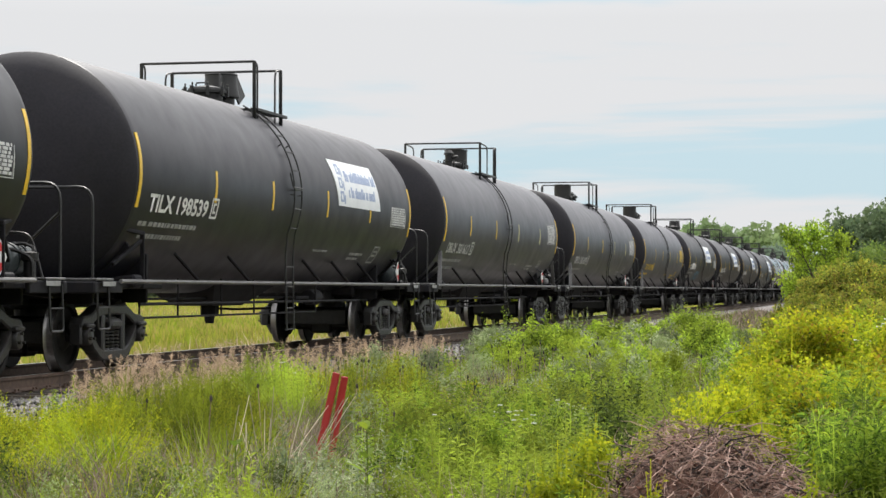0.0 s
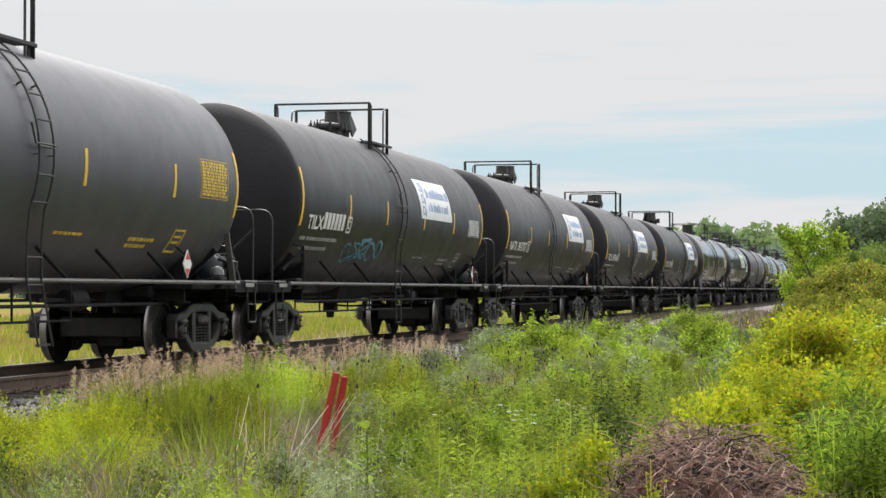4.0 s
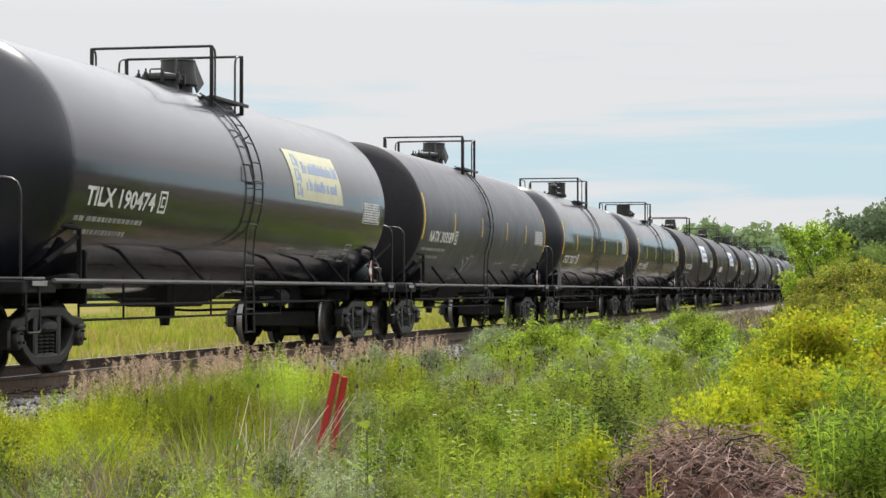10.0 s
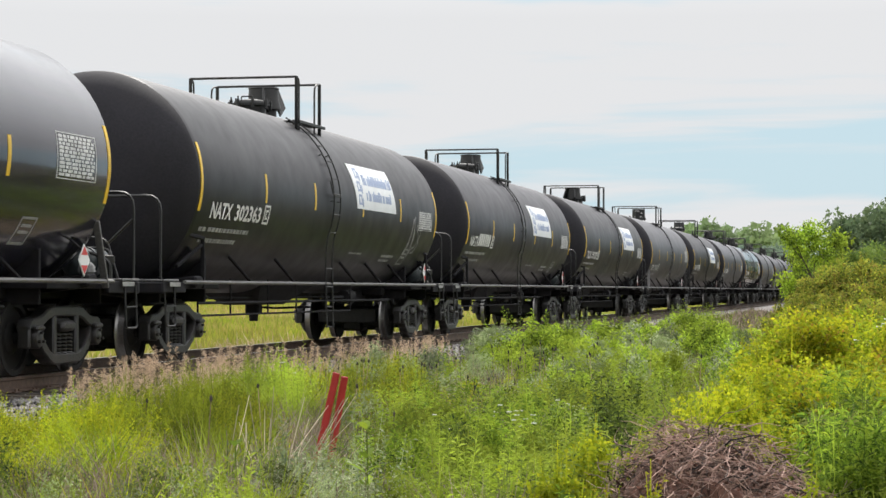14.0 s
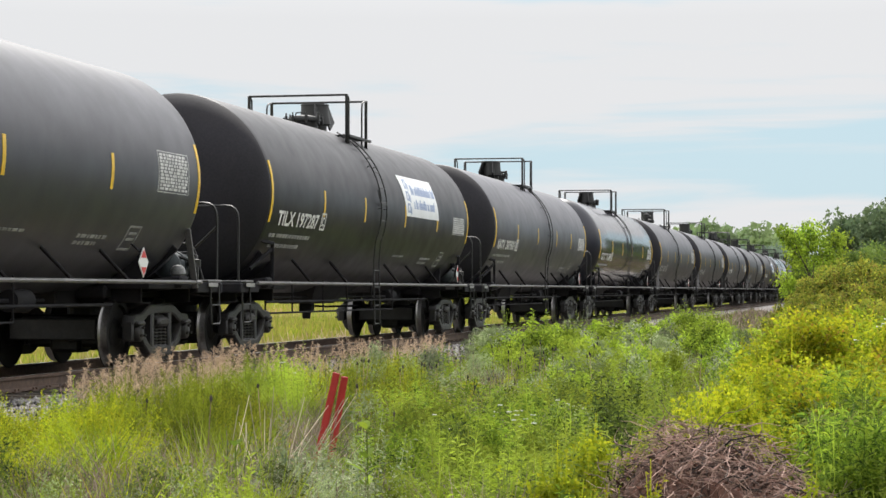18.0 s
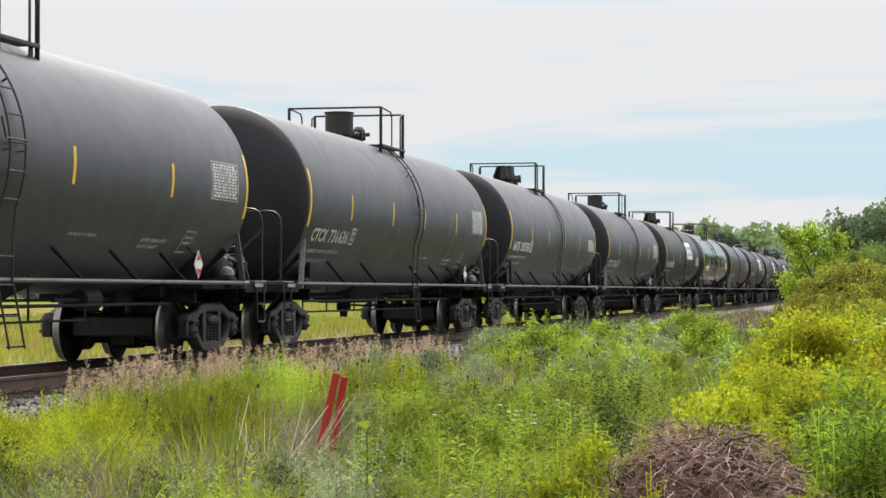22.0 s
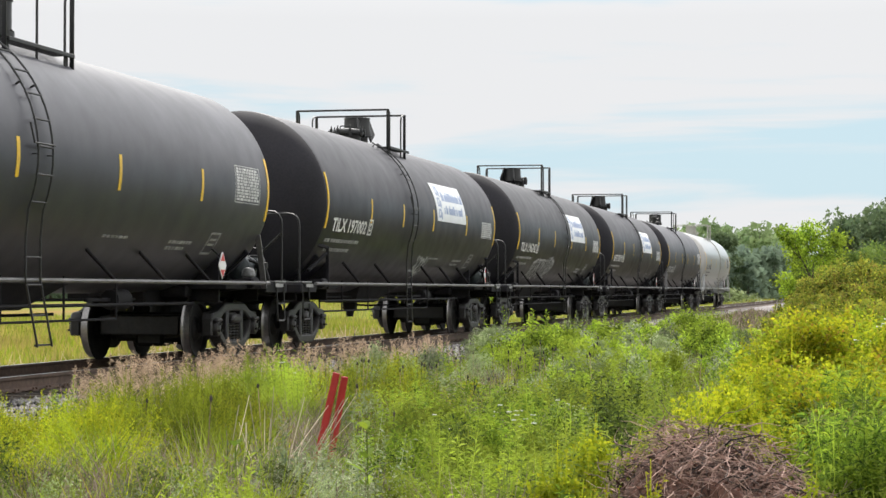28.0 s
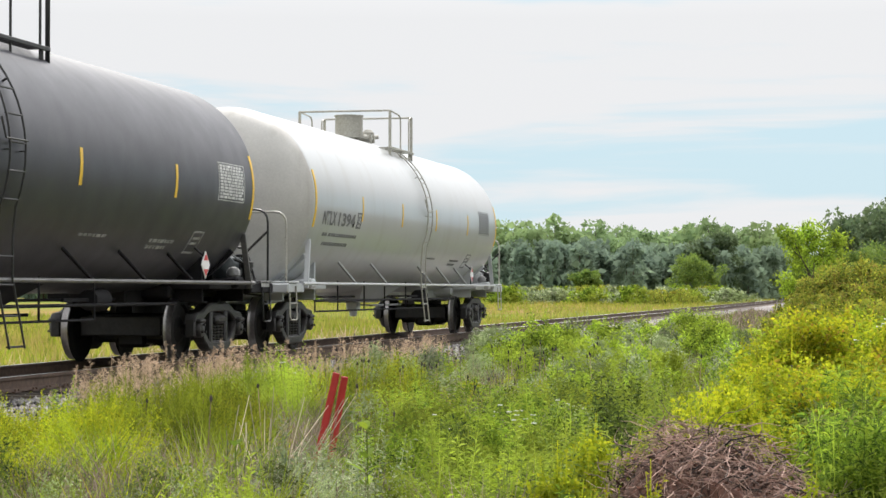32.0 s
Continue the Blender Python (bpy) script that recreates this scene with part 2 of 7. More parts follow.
LEAF_GRASS = foliage("meadow_grass", [(0.030, 0.042, 0.010), (0.130, 0.155, 0.022), (0.235, 0.245, 0.036), (0.270, 0.210, 0.120)], (0.160, 0.168, 0.034), 0.6, 0.34)
LEAF_GRASS_DRY = foliage("dry_grass", [(0.13, 0.092, 0.060), (0.33, 0.25, 0.17), (0.10, 0.078, 0.046), (0.46, 0.37, 0.27)], None, through=0.3)
LEAF_PLUME = foliage("tan_grass_plumes", [(0.50, 0.37, 0.22), (0.68, 0.53, 0.34), (0.34, 0.235, 0.14)], None, through=0.4, vary=0.25)
LEAF_FIELD = foliage("field_grass", [(0.14, 0.21, 0.012), (0.24, 0.32, 0.018), (0.33, 0.37, 0.028), (0.34, 0.28, 0.08)], (0.34, 0.28, 0.075), 0.22, 0.42, 0.7, 0.08, 0.25, 0.6)
LEAF_FORB = foliage("green_forb_leaves", [(0.026, 0.045, 0.010), (0.125, 0.180, 0.024), (0.235, 0.310, 0.042)], (0.170, 0.185, 0.046), 0.5, 0.42, 0.7, 0.08)
LEAF_GOLD = foliage("yellow_green_leaves", [(0.100, 0.145, 0.010), (0.320, 0.400, 0.013), (0.590, 0.545, 0.016), (0.430, 0.460, 0.014), (0.380, 0.220, 0.030)], (0.290, 0.400, 0.016), 0.9, 0.48, 0.7, 0.08, 0.40, 2.4)
LEAF_YELLOW = foliage("feathery_yellow_leaves", [(0.095, 0.135, 0.008), (0.360, 0.415, 0.011), (0.540, 0.515, 0.016), (0.235, 0.315, 0.012)], (0.300, 0.385, 0.014), 1.2, 0.46, 0.7, 0.08, 0.45, 2.2)
LEAF_FEATHER = foliage("feathery_olive_leaves", [(0.050, 0.068, 0.007), (0.205, 0.240, 0.010), (0.330, 0.340, 0.014), (0.120, 0.130, 0.010)], (0.170, 0.215, 0.012), 1.0, 0.44, 0.7, 0.08)
LEAF_OLIVE = foliage("olive_shrub_leaves", [(0.060, 0.095, 0.014), (0.230, 0.290, 0.028), (0.400, 0.390, 0.040), (0.180, 0.130, 0.030)], (0.250, 0.280, 0.030), 0.8, 0.44, 0.7, 0.08)
LEAF_GREY = foliage("grey_green_leaves", [(0.100, 0.135, 0.060), (0.275, 0.335, 0.145), (0.450, 0.465, 0.280)], (0.245, 0.310, 0.095), 0.6, 0.40)
LEAF_TREE = foliage("broad_tree_leaves", [(0.080, 0.122, 0.055), (0.118, 0.175, 0.072), (0.170, 0.225, 0.088)], (0.148, 0.195, 0.078), 0.2, vary=0.25, drift_scale=0.5)
LEAF_YOUNG = foliage("young_tree_leaves", [(0.040, 0.075, 0.010), (0.185, 0.295, 0.020), (0.350, 0.455, 0.036)], (0.270, 0.310, 0.030), 0.45, 0.46, 0.7, 0.08)
# brighter copy of the young leaves: extra light put into the colour
LEAF_YOUNG_BRIGHT = foliage("brightened_young_leaves", [(0.060, 0.105, 0.015), (0.270, 0.405, 0.028), (0.460, 0.590, 0.046)], (0.330, 0.400, 0.036), 0.45, 0.46, 0.7, 0.08)
# distance haze is put into the paler, bluer greens of far woods and pines
LEAF_WOODS = foliage("far_woods_hazed_leaves", [(0.195, 0.285, 0.120), (0.225, 0.320, 0.130), (0.270, 0.365, 0.140)], (0.255, 0.335, 0.120), 0.05, through=0.5, gloss=0.05, vary=0.22, drift_scale=0.12)
LEAF_PINE = foliage("far_pine_hazed_needles", [(0.165, 0.225, 0.150), (0.190, 0.255, 0.165), (0.215, 0.275, 0.170)], (0.200, 0.265, 0.145), 0.06, through=0.5, gloss=0.05, vary=0.2, drift_scale=0.15)
LEAF_VINE = foliage("vine_leaves", [(0.080, 0.140, 0.030), (0.160, 0.245, 0.040), (0.230, 0.300, 0.050)], (0.195, 0.270, 0.040), 0.3, through=0.4, vary=0.3, drift_scale=0.5)


def ground_material():
    m = bpy.data.materials.new("meadow_soil")
    m.use_nodes = True
    nt = m.node_tree
    N, L = nt.nodes.new, nt.links.new
    bs = nt.nodes["Principled BSDF"]
    bs.inputs["Roughness"].default_value = 0.95
    bs.inputs["Specular IOR Level"].default_value = 0.1
    tc = N("ShaderNodeTexCoord")

    def ramped(scale, stops, stretch=(1, 1, 1)):
        mp = N("ShaderNodeMapping")
        mp.inputs["Scale"].default_value = stretch
        L(tc.outputs["Object"], mp.inputs[0])
        n = N("ShaderNodeTexNoise")
        n.inputs["Scale"].default_value, n.inputs["Detail"].default_value = scale, 6.0
        L(mp.outputs[0], n.inputs["Vector"])
        r = N("ShaderNodeValToRGB")
        while len(r.color_ramp.elements) < len(stops):
            r.color_ramp.elements.new(0.5)
        for i, (p, c) in enumerate(stops):
            r.color_ramp.elements[i].position, r.color_ramp.elements[i].color = p, (*c, 1)
        L(n.outputs["Fac"], r.inputs[0])
        return r.outputs[0]

    fine = ramped(9.0, [(0.3, (0.04, 0.034, 0.024)), (0.5, (0.062, 0.055, 0.032)), (0.7, (0.11, 0.088, 0.06))])
    broad = ramped(0.06, [(0.36, (0.10, 0.135, 0.014)), (0.47, (0.15, 0.165, 0.020)), (0.56, (0.24, 0.145, 0.050)), (0.66, (0.12, 0.145, 0.016))], (1.0, 0.22, 1))
    sep = N("ShaderNodeSeparateXYZ")
    L(tc.outputs["Object"], sep.inputs[0])
    far = N("ShaderNodeMapRange")
    far.inputs["From Min"].default_value, far.inputs["From Max"].default_value = -3.0, -9.0
    L(sep.outputs["X"], far.inputs["Value"])
    mx = N("ShaderNodeMix")
    mx.data_type = "RGBA"
    L(far.outputs[0], mx.inputs[0])
    L(fine, mx.inputs[6])
    L(broad, mx.inputs[7])
    L(mx.outputs[2], bs.inputs["Base Color"])
    n = N("ShaderNodeTexNoise")
    n.inputs["Scale"].default_value, n.inputs["Detail"].default_value = 14.0, 6.0
    L(tc.outputs["Object"], n.inputs["Vector"])
    b = N("ShaderNodeBump")
    b.inputs["Strength"].default_value, b.inputs["Distance"].default_value = 0.9, 0.06
    L(n.outputs["Fac"], b.inputs["Height"])
    L(b.outputs[0], bs.inputs["Normal"])
    return m


MAT_GROUND = ground_material()
MAT_BALLAST = material("ballast_bed", (0.22, 0.20, 0.19), 0.95, grain=0.5, grain_scale=28, blotch=0.25, blotch_scale=1.2, bump=1.0, bump_scale=30,
                       stain=(0.15, 0.11, 0.08), stain_amount=0.6, stain_scale=0.9)


# ---- mesh tools ----
class Shape:
    """Collects vertices and faces of one mesh; faces carry a material slot."""

    def __init__(self):
        self.v, self.f, self.s = [], [], []

    def add(self, verts, faces, slot=0):
        n = len(self.v)
        self.v.extend(tuple(p) for p in verts)
        for face in faces:
            self.f.append([n + i for i in face])
            self.s.append(slot)
        return self

    def box(self, x0, x1, y0, y1, z0, z1, c=0.012, m=None, slot=0):
        """A box with chamfered edges."""
        c = min(c, (x1 - x0) / 3, (y1 - y0) / 3, (z1 - z0) / 3)
        X, Y, Z = (x0, x1), (y0, y1), (z0, z1)
        verts, where = [], {}
        for i in (0, 1):
            for j in (0, 1):
                for k in (0, 1):
                    sx, sy, sz = (1, -1)[i], (1, -1)[j], (1, -1)[k]
                    where[i, j, k] = len(verts)
                    verts += [(X[i], Y[j] + sy * c, Z[k] + sz * c), (X[i] + sx * c, Y[j], Z[k] + sz * c), (X[i] + sx * c, Y[j] + sy * c, Z[k])]
        w = where
        faces = []
        for i in (0, 1):
            q = [w[i, 0, 0], w[i, 1, 0], w[i, 1, 1], w[i, 0, 1]]
            faces.append(q if i else q[::-1])
            q = [w[0, i, 0] + 1, w[0, i, 1] + 1, w[1, i, 1] + 1, w[1, i, 0] + 1]
            faces.append(q if i else q[::-1])
            q = [w[0, 0, i] + 2, w[1, 0, i] + 2, w[1, 1, i] + 2, w[0, 1, i] + 2]
            faces.append(q if i else q[::-1])
        for i in (0, 1):
            for j in (0, 1):
                faces.append([w[i, j, 0], w[i, j, 0] + 1, w[i, j, 1] + 1, w[i, j, 1]])
                faces.append([w[i, 0, j], w[i, 0, j] + 2, w[i, 1, j] + 2, w[i, 1, j]])
                faces.append([w[0, i, j] + 1, w[0, i, j] + 2, w[1, i, j] + 2, w[1, i, j] + 1])
                for k in (0, 1):
                    faces.append([w[i, j, k], w[i, j, k] + 1, w[i, j, k] + 2])
        if m is not None:
            verts = [m @ Vector(p) for p in verts]
        return self.add(verts, faces, slot)

    def bar(self, a, b, width, thick, up=(0, 0, 1), slot=0):
        """A chamfered bar from a to b."""
        a, b = Vector(a), Vector(b)
        d = b - a
        y = d.normalized()
        x = y.cross(Vector(up))
        if x.length < 1e-4:
            x = y.cross(Vector((1, 0, 0)))
        x.normalize()
        z = x.cross(y)
        m = Matrix((x, y, z)).transposed().to_4x4()
        m.translation = a
        return self.box(-width / 2, width / 2, 0, d.length, -thick / 2, thick / 2, min(width, thick) * 0.18, m, slot)

    def tube(self, pts, r, n=6, slot=0, taper=1.0):
        pts = [Vector(p) for p in pts]
        rings, verts, faces = len(pts), [], []
        ref = None
        for i, p in enumerate(pts):
            d = (pts[min(i + 1, rings - 1)] - pts[max(i - 1, 0)]).normalized()
            if ref is None:
                ref = d.orthogonal().normalized()
            ref = (ref - d * ref.dot(d)).normalized()
            side = d.cross(ref)
            rr = r * (1 + (taper - 1) * i / max(1, rings - 1))
            for k in range(n):
                a = 2 * math.pi * k / n
                verts.append(p + rr * (math.cos(a) * ref + math.sin(a) * side))
        for i in range(rings - 1):
            for k in range(n):
                q = (k + 1) % n
                faces.append([i * n + k, i * n + q, (i + 1) * n + q, (i + 1) * n + k])
        faces += [list(range(n))[::-1], [(rings - 1) * n + k for k in range(n)]]
        return self.add(verts, faces, slot)

    def lathe(self, profile, axis="z", n=24, at=(0, 0, 0), slots=None):
        """profile: (distance along the axis, radius), outside to the left of its way."""
        verts, faces, sl = [], [], []
        for h, r in profile:
            for k in range(n):
                a = 2 * math.pi * k / n
                c, s = r * math.cos(a), r * math.sin(a)
                p = {"z": (c, s, h), "x": (h, c, s), "y": (s, h, c)}[axis]
                verts.append((p[0] + at[0], p[1] + at[1], p[2] + at[2]))
        base = len(self.v)
        self.v.extend(verts)
        for i in range(len(profile) - 1):
            for k in range(n):
                q = (k + 1) % n
                self.f.append([base + i * n + k, base + i * n + q, base + (i + 1) * n + q, base + (i + 1) * n + k])
                self.s.append(slots[i] if slots else 0)
        for i, turn in ((0, -1), (len(profile) - 1, 1)):
            if profile[i][1] > 1e-4:
                self.f.append([base + i * n + k for k in range(n)][::turn])
                self.s.append(slots[min(i, len(slots) - 1)] if slots else 0)
        return self

    def mesh(self, name, *mats, smooth=None):
        me = bpy.data.meshes.new(name)
        me.from_pydata(self.v, [], self.f)
        for m in mats:
            me.materials.append(m)
        if len(mats) > 1:
            me.polygons.foreach_set("material_index", self.s)
        if smooth is not None:
            me.polygons.foreach_set("use_smooth", [True] * len(me.polygons))
            me.set_sharp_from_angle(angle=radians(smooth))
        me.update()
        return me


def cloud_mesh(name, verts, quads, mats, tris=None):
    """A mesh from arrays: many blades or leaves."""
    me = bpy.data.meshes.new(name)
    verts = np.asarray(verts, np.float32)
    quads = np.asarray(quads, np.int32).reshape(-1, 4)
    nt = 0 if tris is None else len(tris)
    me.vertices.add(len(verts))
    me.vertices.foreach_set("co", verts.ravel())
    loops = quads.ravel() if not nt else np.concatenate([quads.ravel(), np.asarray(tris, np.int32).ravel()])
    me.loops.add(len(loops))
    me.loops.foreach_set("vertex_index", loops)
    starts = np.arange(len(quads)) * 4
    if nt:
        starts = np.concatenate([starts, len(quads) * 4 + np.arange(nt) * 3])
    me.polygons.add(len(starts))
    me.polygons.foreach_set("loop_start", starts.astype(np.int32))
    for m in mats:
        me.materials.append(m)
    me.update(calc_edges=True)
    me.validate()
    return me


def child(name, me, parent, m=None, label=""):
    ob = new(name, me)
    ob.parent = parent
    if m is not None:
        ob.matrix_basis = m
    if label:
        ob["label"] = label
    return ob


def unit(v):
    return v / np.maximum(1e-9, np.linalg.norm(v, axis=1))[:, None]


def leaf_cloud(base, way, length, width, rng, droop=0.0):
    """Diamond leaves with a fold: base points, unit directions, lengths and widths."""
    n = len(base)
    side = unit(np.cross(way, unit(rng.normal(size=(n, 3)))))
    length, width = np.broadcast_to(length, n)[:, None], np.broadcast_to(width, n)[:, None]
    mid = base + way * length * 0.45
    tip = base + way * length
    tip[:, 2] -= (length[:, 0] * droop)
    v = np.stack([base, mid + side * width / 2, tip, mid - side * width / 2], 1).reshape(-1, 3)
    return v, np.arange(n * 4).reshape(n, 4)


def blade_cloud(base, height, width, lean, rng):
    """Grass blades: a quad and a tip that bends over."""
    n = len(base)
    a = rng.uniform(0, 2 * np.pi, n)
    away = np.stack([np.cos(a), np.sin(a), np.zeros(n)], 1)
    b = rng.uniform(0, 2 * np.pi, n)
    side = np.stack([np.cos(b), np.sin(b), np.zeros(n)], 1)
    height, width, lean = (np.broadcast_to(q, n)[:, None] for q in (height, width, lean))
    up = np.array([0, 0, 1.0])
    mid = base + up * height * 0.6 + away * lean * height * 0.3
    tip = base + up * height * 1.0 + away * lean * height
    v = np.stack([base - side * width / 2, base + side * width / 2, mid + side * width * 0.4, mid - side * width * 0.4, tip], 1).reshape(-1, 3)
    i = np.arange(n)[:, None] * 5
    return v, i + np.array([[0, 1, 2, 3]]), i + np.array([[3, 2, 4]])


def joined(clouds):
    """Several (verts, quads) clouds as one."""
    vs, qs, n = [], [], 0
    for v, q in clouds:
        vs.append(v)
        qs.append(q + n)
        n += len(v)
    return np.concatenate(vs), np.concatenate(qs)


def smooth_noise(x, y, scale, seed):
    """A cheap wavy field between about -1 and 1."""
    r = np.random.RandomState(seed)
    out = 0
    for _ in range(5):
        a, f, p = r.uniform(0, 6.28), r.uniform(0.5, 1.6) / scale, r.uniform(0, 6.28)
        out = out + np.sin((np.cos(a) * x + np.sin(a) * y) * f * 6.28 + p)
    return out / 3.0


# ---- the ground and the track ----
def ground_height(x, y):
    x = np.asarray(x, float)
    y = np.asarray(y, float)
    near = np.interp(x, [-3000, -60, -12, -4.2, -2.9, 2.9, 3.6, 9.0, 16.0, 60, 3000], [-0.4, -0.5, -0.75, -0.72, -0.62, -0.60, -0.64, -0.62, -0.55, -0.4, -0.3])
    bumps = 0.05 * smooth_noise(x, y, 6.0, 3) * (np.abs(x) > 3.2)
    return near + bumps


def build_ground():
    xs = np.unique(np.concatenate([np.linspace(-20, 20, 81), np.linspace(-120, 120, 61), np.array([-3000, -1500, -700, -300, 300, 700, 1500, 3000])]))
    ys = np.unique(np.concatenate([np.linspace(-10, 80, 121), np.linspace(-100, 400, 81), np.array([-2000, -900, -400, 600, 900, 1500, 2500, 4000])]))
    gx, gy = np.meshgrid(xs, ys)
    gz = ground_height(gx, gy)
    v = np.stack([gx, gy, gz], -1).reshape(-1, 3)
    nx = len(xs)
    i = (np.arange(len(ys) - 1)[:, None] * nx + np.arange(nx - 1)[None]).ravel()
    q = np.stack([i, i + 1, i + 1 + nx, i + nx], 1)
    me = cloud_mesh("ground", v, q, [MAT_GROUND])
    me.polygons.foreach_set("use_smooth", [True] * len(me.polygons))
    tagged(new("ground", me), "uneven meadow soil under tall weeds and grass", "ground", kind="structure")


build_ground()


def build_track():
    track = tagged(new("railway_track"), "single railway track with rusty rails on grey ballast", "railway track", kind="structure")
    y0, y1 = -60.0, 900.0
    # the ballast bed, one long embankment
    ys = np.unique(np.concatenate([np.linspace(-60, 10, 30), np.linspace(10, 70, 241), np.linspace(70, 300, 120), np.linspace(300, 900, 30)]))
    prof_x = [-3.05, -2.5, -1.75, -1.3, -0.9, -0.72, -0.3, 0.0, 0.3, 0.72, 0.9, 1.3, 1.75, 2.1, 2.5, 2.9, 3.1]
    prof_z = [-0.78, -0.46, -0.215, -0.20, -0.22, -0.23, -0.22, -0.215, -0.22, -0.23, -0.22, -0.20, -0.215, -0.34, -0.46, -0.60, -0.78]
    gx, gy = np.meshgrid(np.array(prof_x), ys)
    rng = np.random.RandomState(4)
    gz = np.array(prof_z)[None] + rng.uniform(-0.018, 0.018, gx.shape)
    nx = len(prof_x)
    i = (np.arange(len(ys) - 1)[:, None] * nx + np.arange(nx - 1)[None]).ravel()
    me = cloud_mesh("ballast", np.stack([gx, gy, gz], -1).reshape(-1, 3), np.stack([i, i + 1, i + 1 + nx, i + nx], 1), [MAT_BALLAST])
    child("ballast_bed", me, track, label="bed of crushed grey stone")
    # rails
    sh = Shape()
    prof = [(-0.070, -0.172), (0.070, -0.172), (0.070, -0.160), (0.012, -0.135), (0.012, -0.045), (0.036, -0.035), (0.036, -0.006), (0.028, 0.0), (-0.028, 0.0), (-0.036, -0.006),
            (-0.036, -0.035), (-0.012, -0.045), (-0.012, -0.135), (-0.070, -0.160)]
    n = len(prof)
    ends = [-60 + 24.0 * k for k in range(41)]
    for a, b in zip(ends, ends[1:]):
        v = [(x, a + 0.004, z) for x, z in prof] + [(x, b - 0.004, z) for x, z in prof]
        sh.add(v, [[k, (k + 1) % n, n + (k + 1) % n, n + k] for k in range(n) if k != 7] + [list(range(n))[::-1], list(range(n, 2 * n))])
        sh.add([v[7], v[8], v[n + 8], v[n + 7]], [[0, 1, 2, 3]], 1)
    me = sh.mesh("rail", MAT_RAIL, MAT_RAILTOP)
    for x in (0.7535, -0.7535):
        child("rail", me, track, pose(x, 0, 0), "rust-brown rail with a polished head")
    # sleepers
    tie = Shape().box(-1.3, 1.3, -0.115, 0.115, -0.36, -0.176, 0.012).mesh("sleeper", MAT_TIE)
    plate = Shape().box(-0.10, 0.10, -0.09, 0.09, -0.178, -0.160, 0.004)
    for sx in (-1, 1):
        plate.box(sx * 0.085 - 0.012, sx * 0.085 + 0.012, -0.06, -0.03, -0.165, -0.135, 0.004)
        plate.box(sx * 0.085 - 0.012, sx * 0.085 + 0.012, 0.03, 0.06, -0.165, -0.135, 0.004)
    plate = plate.mesh("tie_plate", MAT_RAIL)
    rng = random.Random(6)
    for k in range(150):
        t = child("sleeper", tie, track, pose(rng.uniform(-0.04, 0.04), 12 + k * 0.5 + rng.uniform(-0.02, 0.02), rng.uniform(-0.008, 0.0), 0, 0, rng.uniform(-1, 1)))
        if 8 < k < 90:
            child("tie_plate", plate, t, pose(0.7535, 0, 0.003))
    sh = Shape()
    for k in range(150, 560):
        y = 12 + k * 0.5
        sh.box(-1.3, 1.3, y - 0.115, y + 0.115, -0.36, -0.176, 0.012)
    tagged(child("far_sleepers", sh.mesh("far_sleepers", MAT_TIE), track), kind="stuff")


build_track()


def build_stones():
    """Loose ballast stones on the bed and its shoulder."""
    rng = np.random.RandomState(11)
    n = 16000
    y = np.concatenate([rng.uniform(19, 48, n * 3 // 4), rng.uniform(48, 140, n // 4)])
    n = len(y)
    x = np.where(rng.rand(n) < 0.75, rng.uniform(0.85, 2.95, n), rng.uniform(-2.4, 0.85, n))
    z = np.interp(np.abs(x), [0, 1.75, 2.1, 2.5, 2.9, 3.1], [-0.215, -0.215, -0.33, -0.45, -0.59, -0.7])
    on_tie = (np.abs(x) < 1.3) & (np.abs(((y - 12) % 0.5) - 0.25) > 0.12)
    keep = (~on_tie) & ((np.abs(np.abs(x) - 0.7535) > 0.10))
    x, y, z = x[keep], y[keep], z[keep]
    n = len(x)
    s = rng.uniform(0.014, 0.034, n)
    octa = np.array([[1, 0, 0], [0, 1, 0], [-1, 0, 0], [0, -1, 0], [0.2, 0.1, 0.75], [-0.1, 0.1, -0.75]], float)
    v = octa[None] * (1 + rng.uniform(-0.35, 0.35, (n, 6, 3)))
    a = rng.uniform(0, 6.28, n)
    c, si = np.cos(a)[:, None], np.sin(a)[:, None]
    v = np.stack([v[..., 0] * c - v[..., 1] * si, v[..., 0] * si + v[..., 1] * c, v[..., 2]], -1) * s[:, None, None]
    v += np.stack([x, y, z + s * 0.35], 1)[:, None]
    tri = np.array([[0, 1, 4], [1, 2, 4], [2, 3, 4], [3, 0, 4], [1, 0, 5], [2, 1, 5], [3, 2, 5], [0, 3, 5]])
    t = (np.arange(n)[:, None, None] * 6 + tri[None]).reshape(-1, 3)
    me = cloud_mesh("ballast_stones", v.reshape(-1, 3), np.zeros((0, 4)), [MAT_STONE], t)
    tagged(new("ballast_stones", me), "loose crushed grey ballast stones beside the rails", "gravel", kind="stuff")


build_stones()


# ---- the tank cars ----
TANK_R, TANK_Z, SEAM, PITCH = 1.51, 2.45, 7.35, 18.1
RAIL_X, RAIL_Z = 1.40, 1.09
TRUCK_Y, AXLE, WHEEL_R = 7.12, 0.89, 0.435
KEPT = {}


def kept(key, make):
    """Each mesh is made once and shared by alike pieces."""
    if key not in KEPT:
        KEPT[key] = make()
    return KEPT[key]


def on_tank(y, phi, r=TANK_R):
    return (r * math.cos(phi), y, TANK_Z + r * math.sin(phi))


def phi_at(z):
    return math.asin(max(-1, min(1, (z - TANK_Z) / TANK_R)))


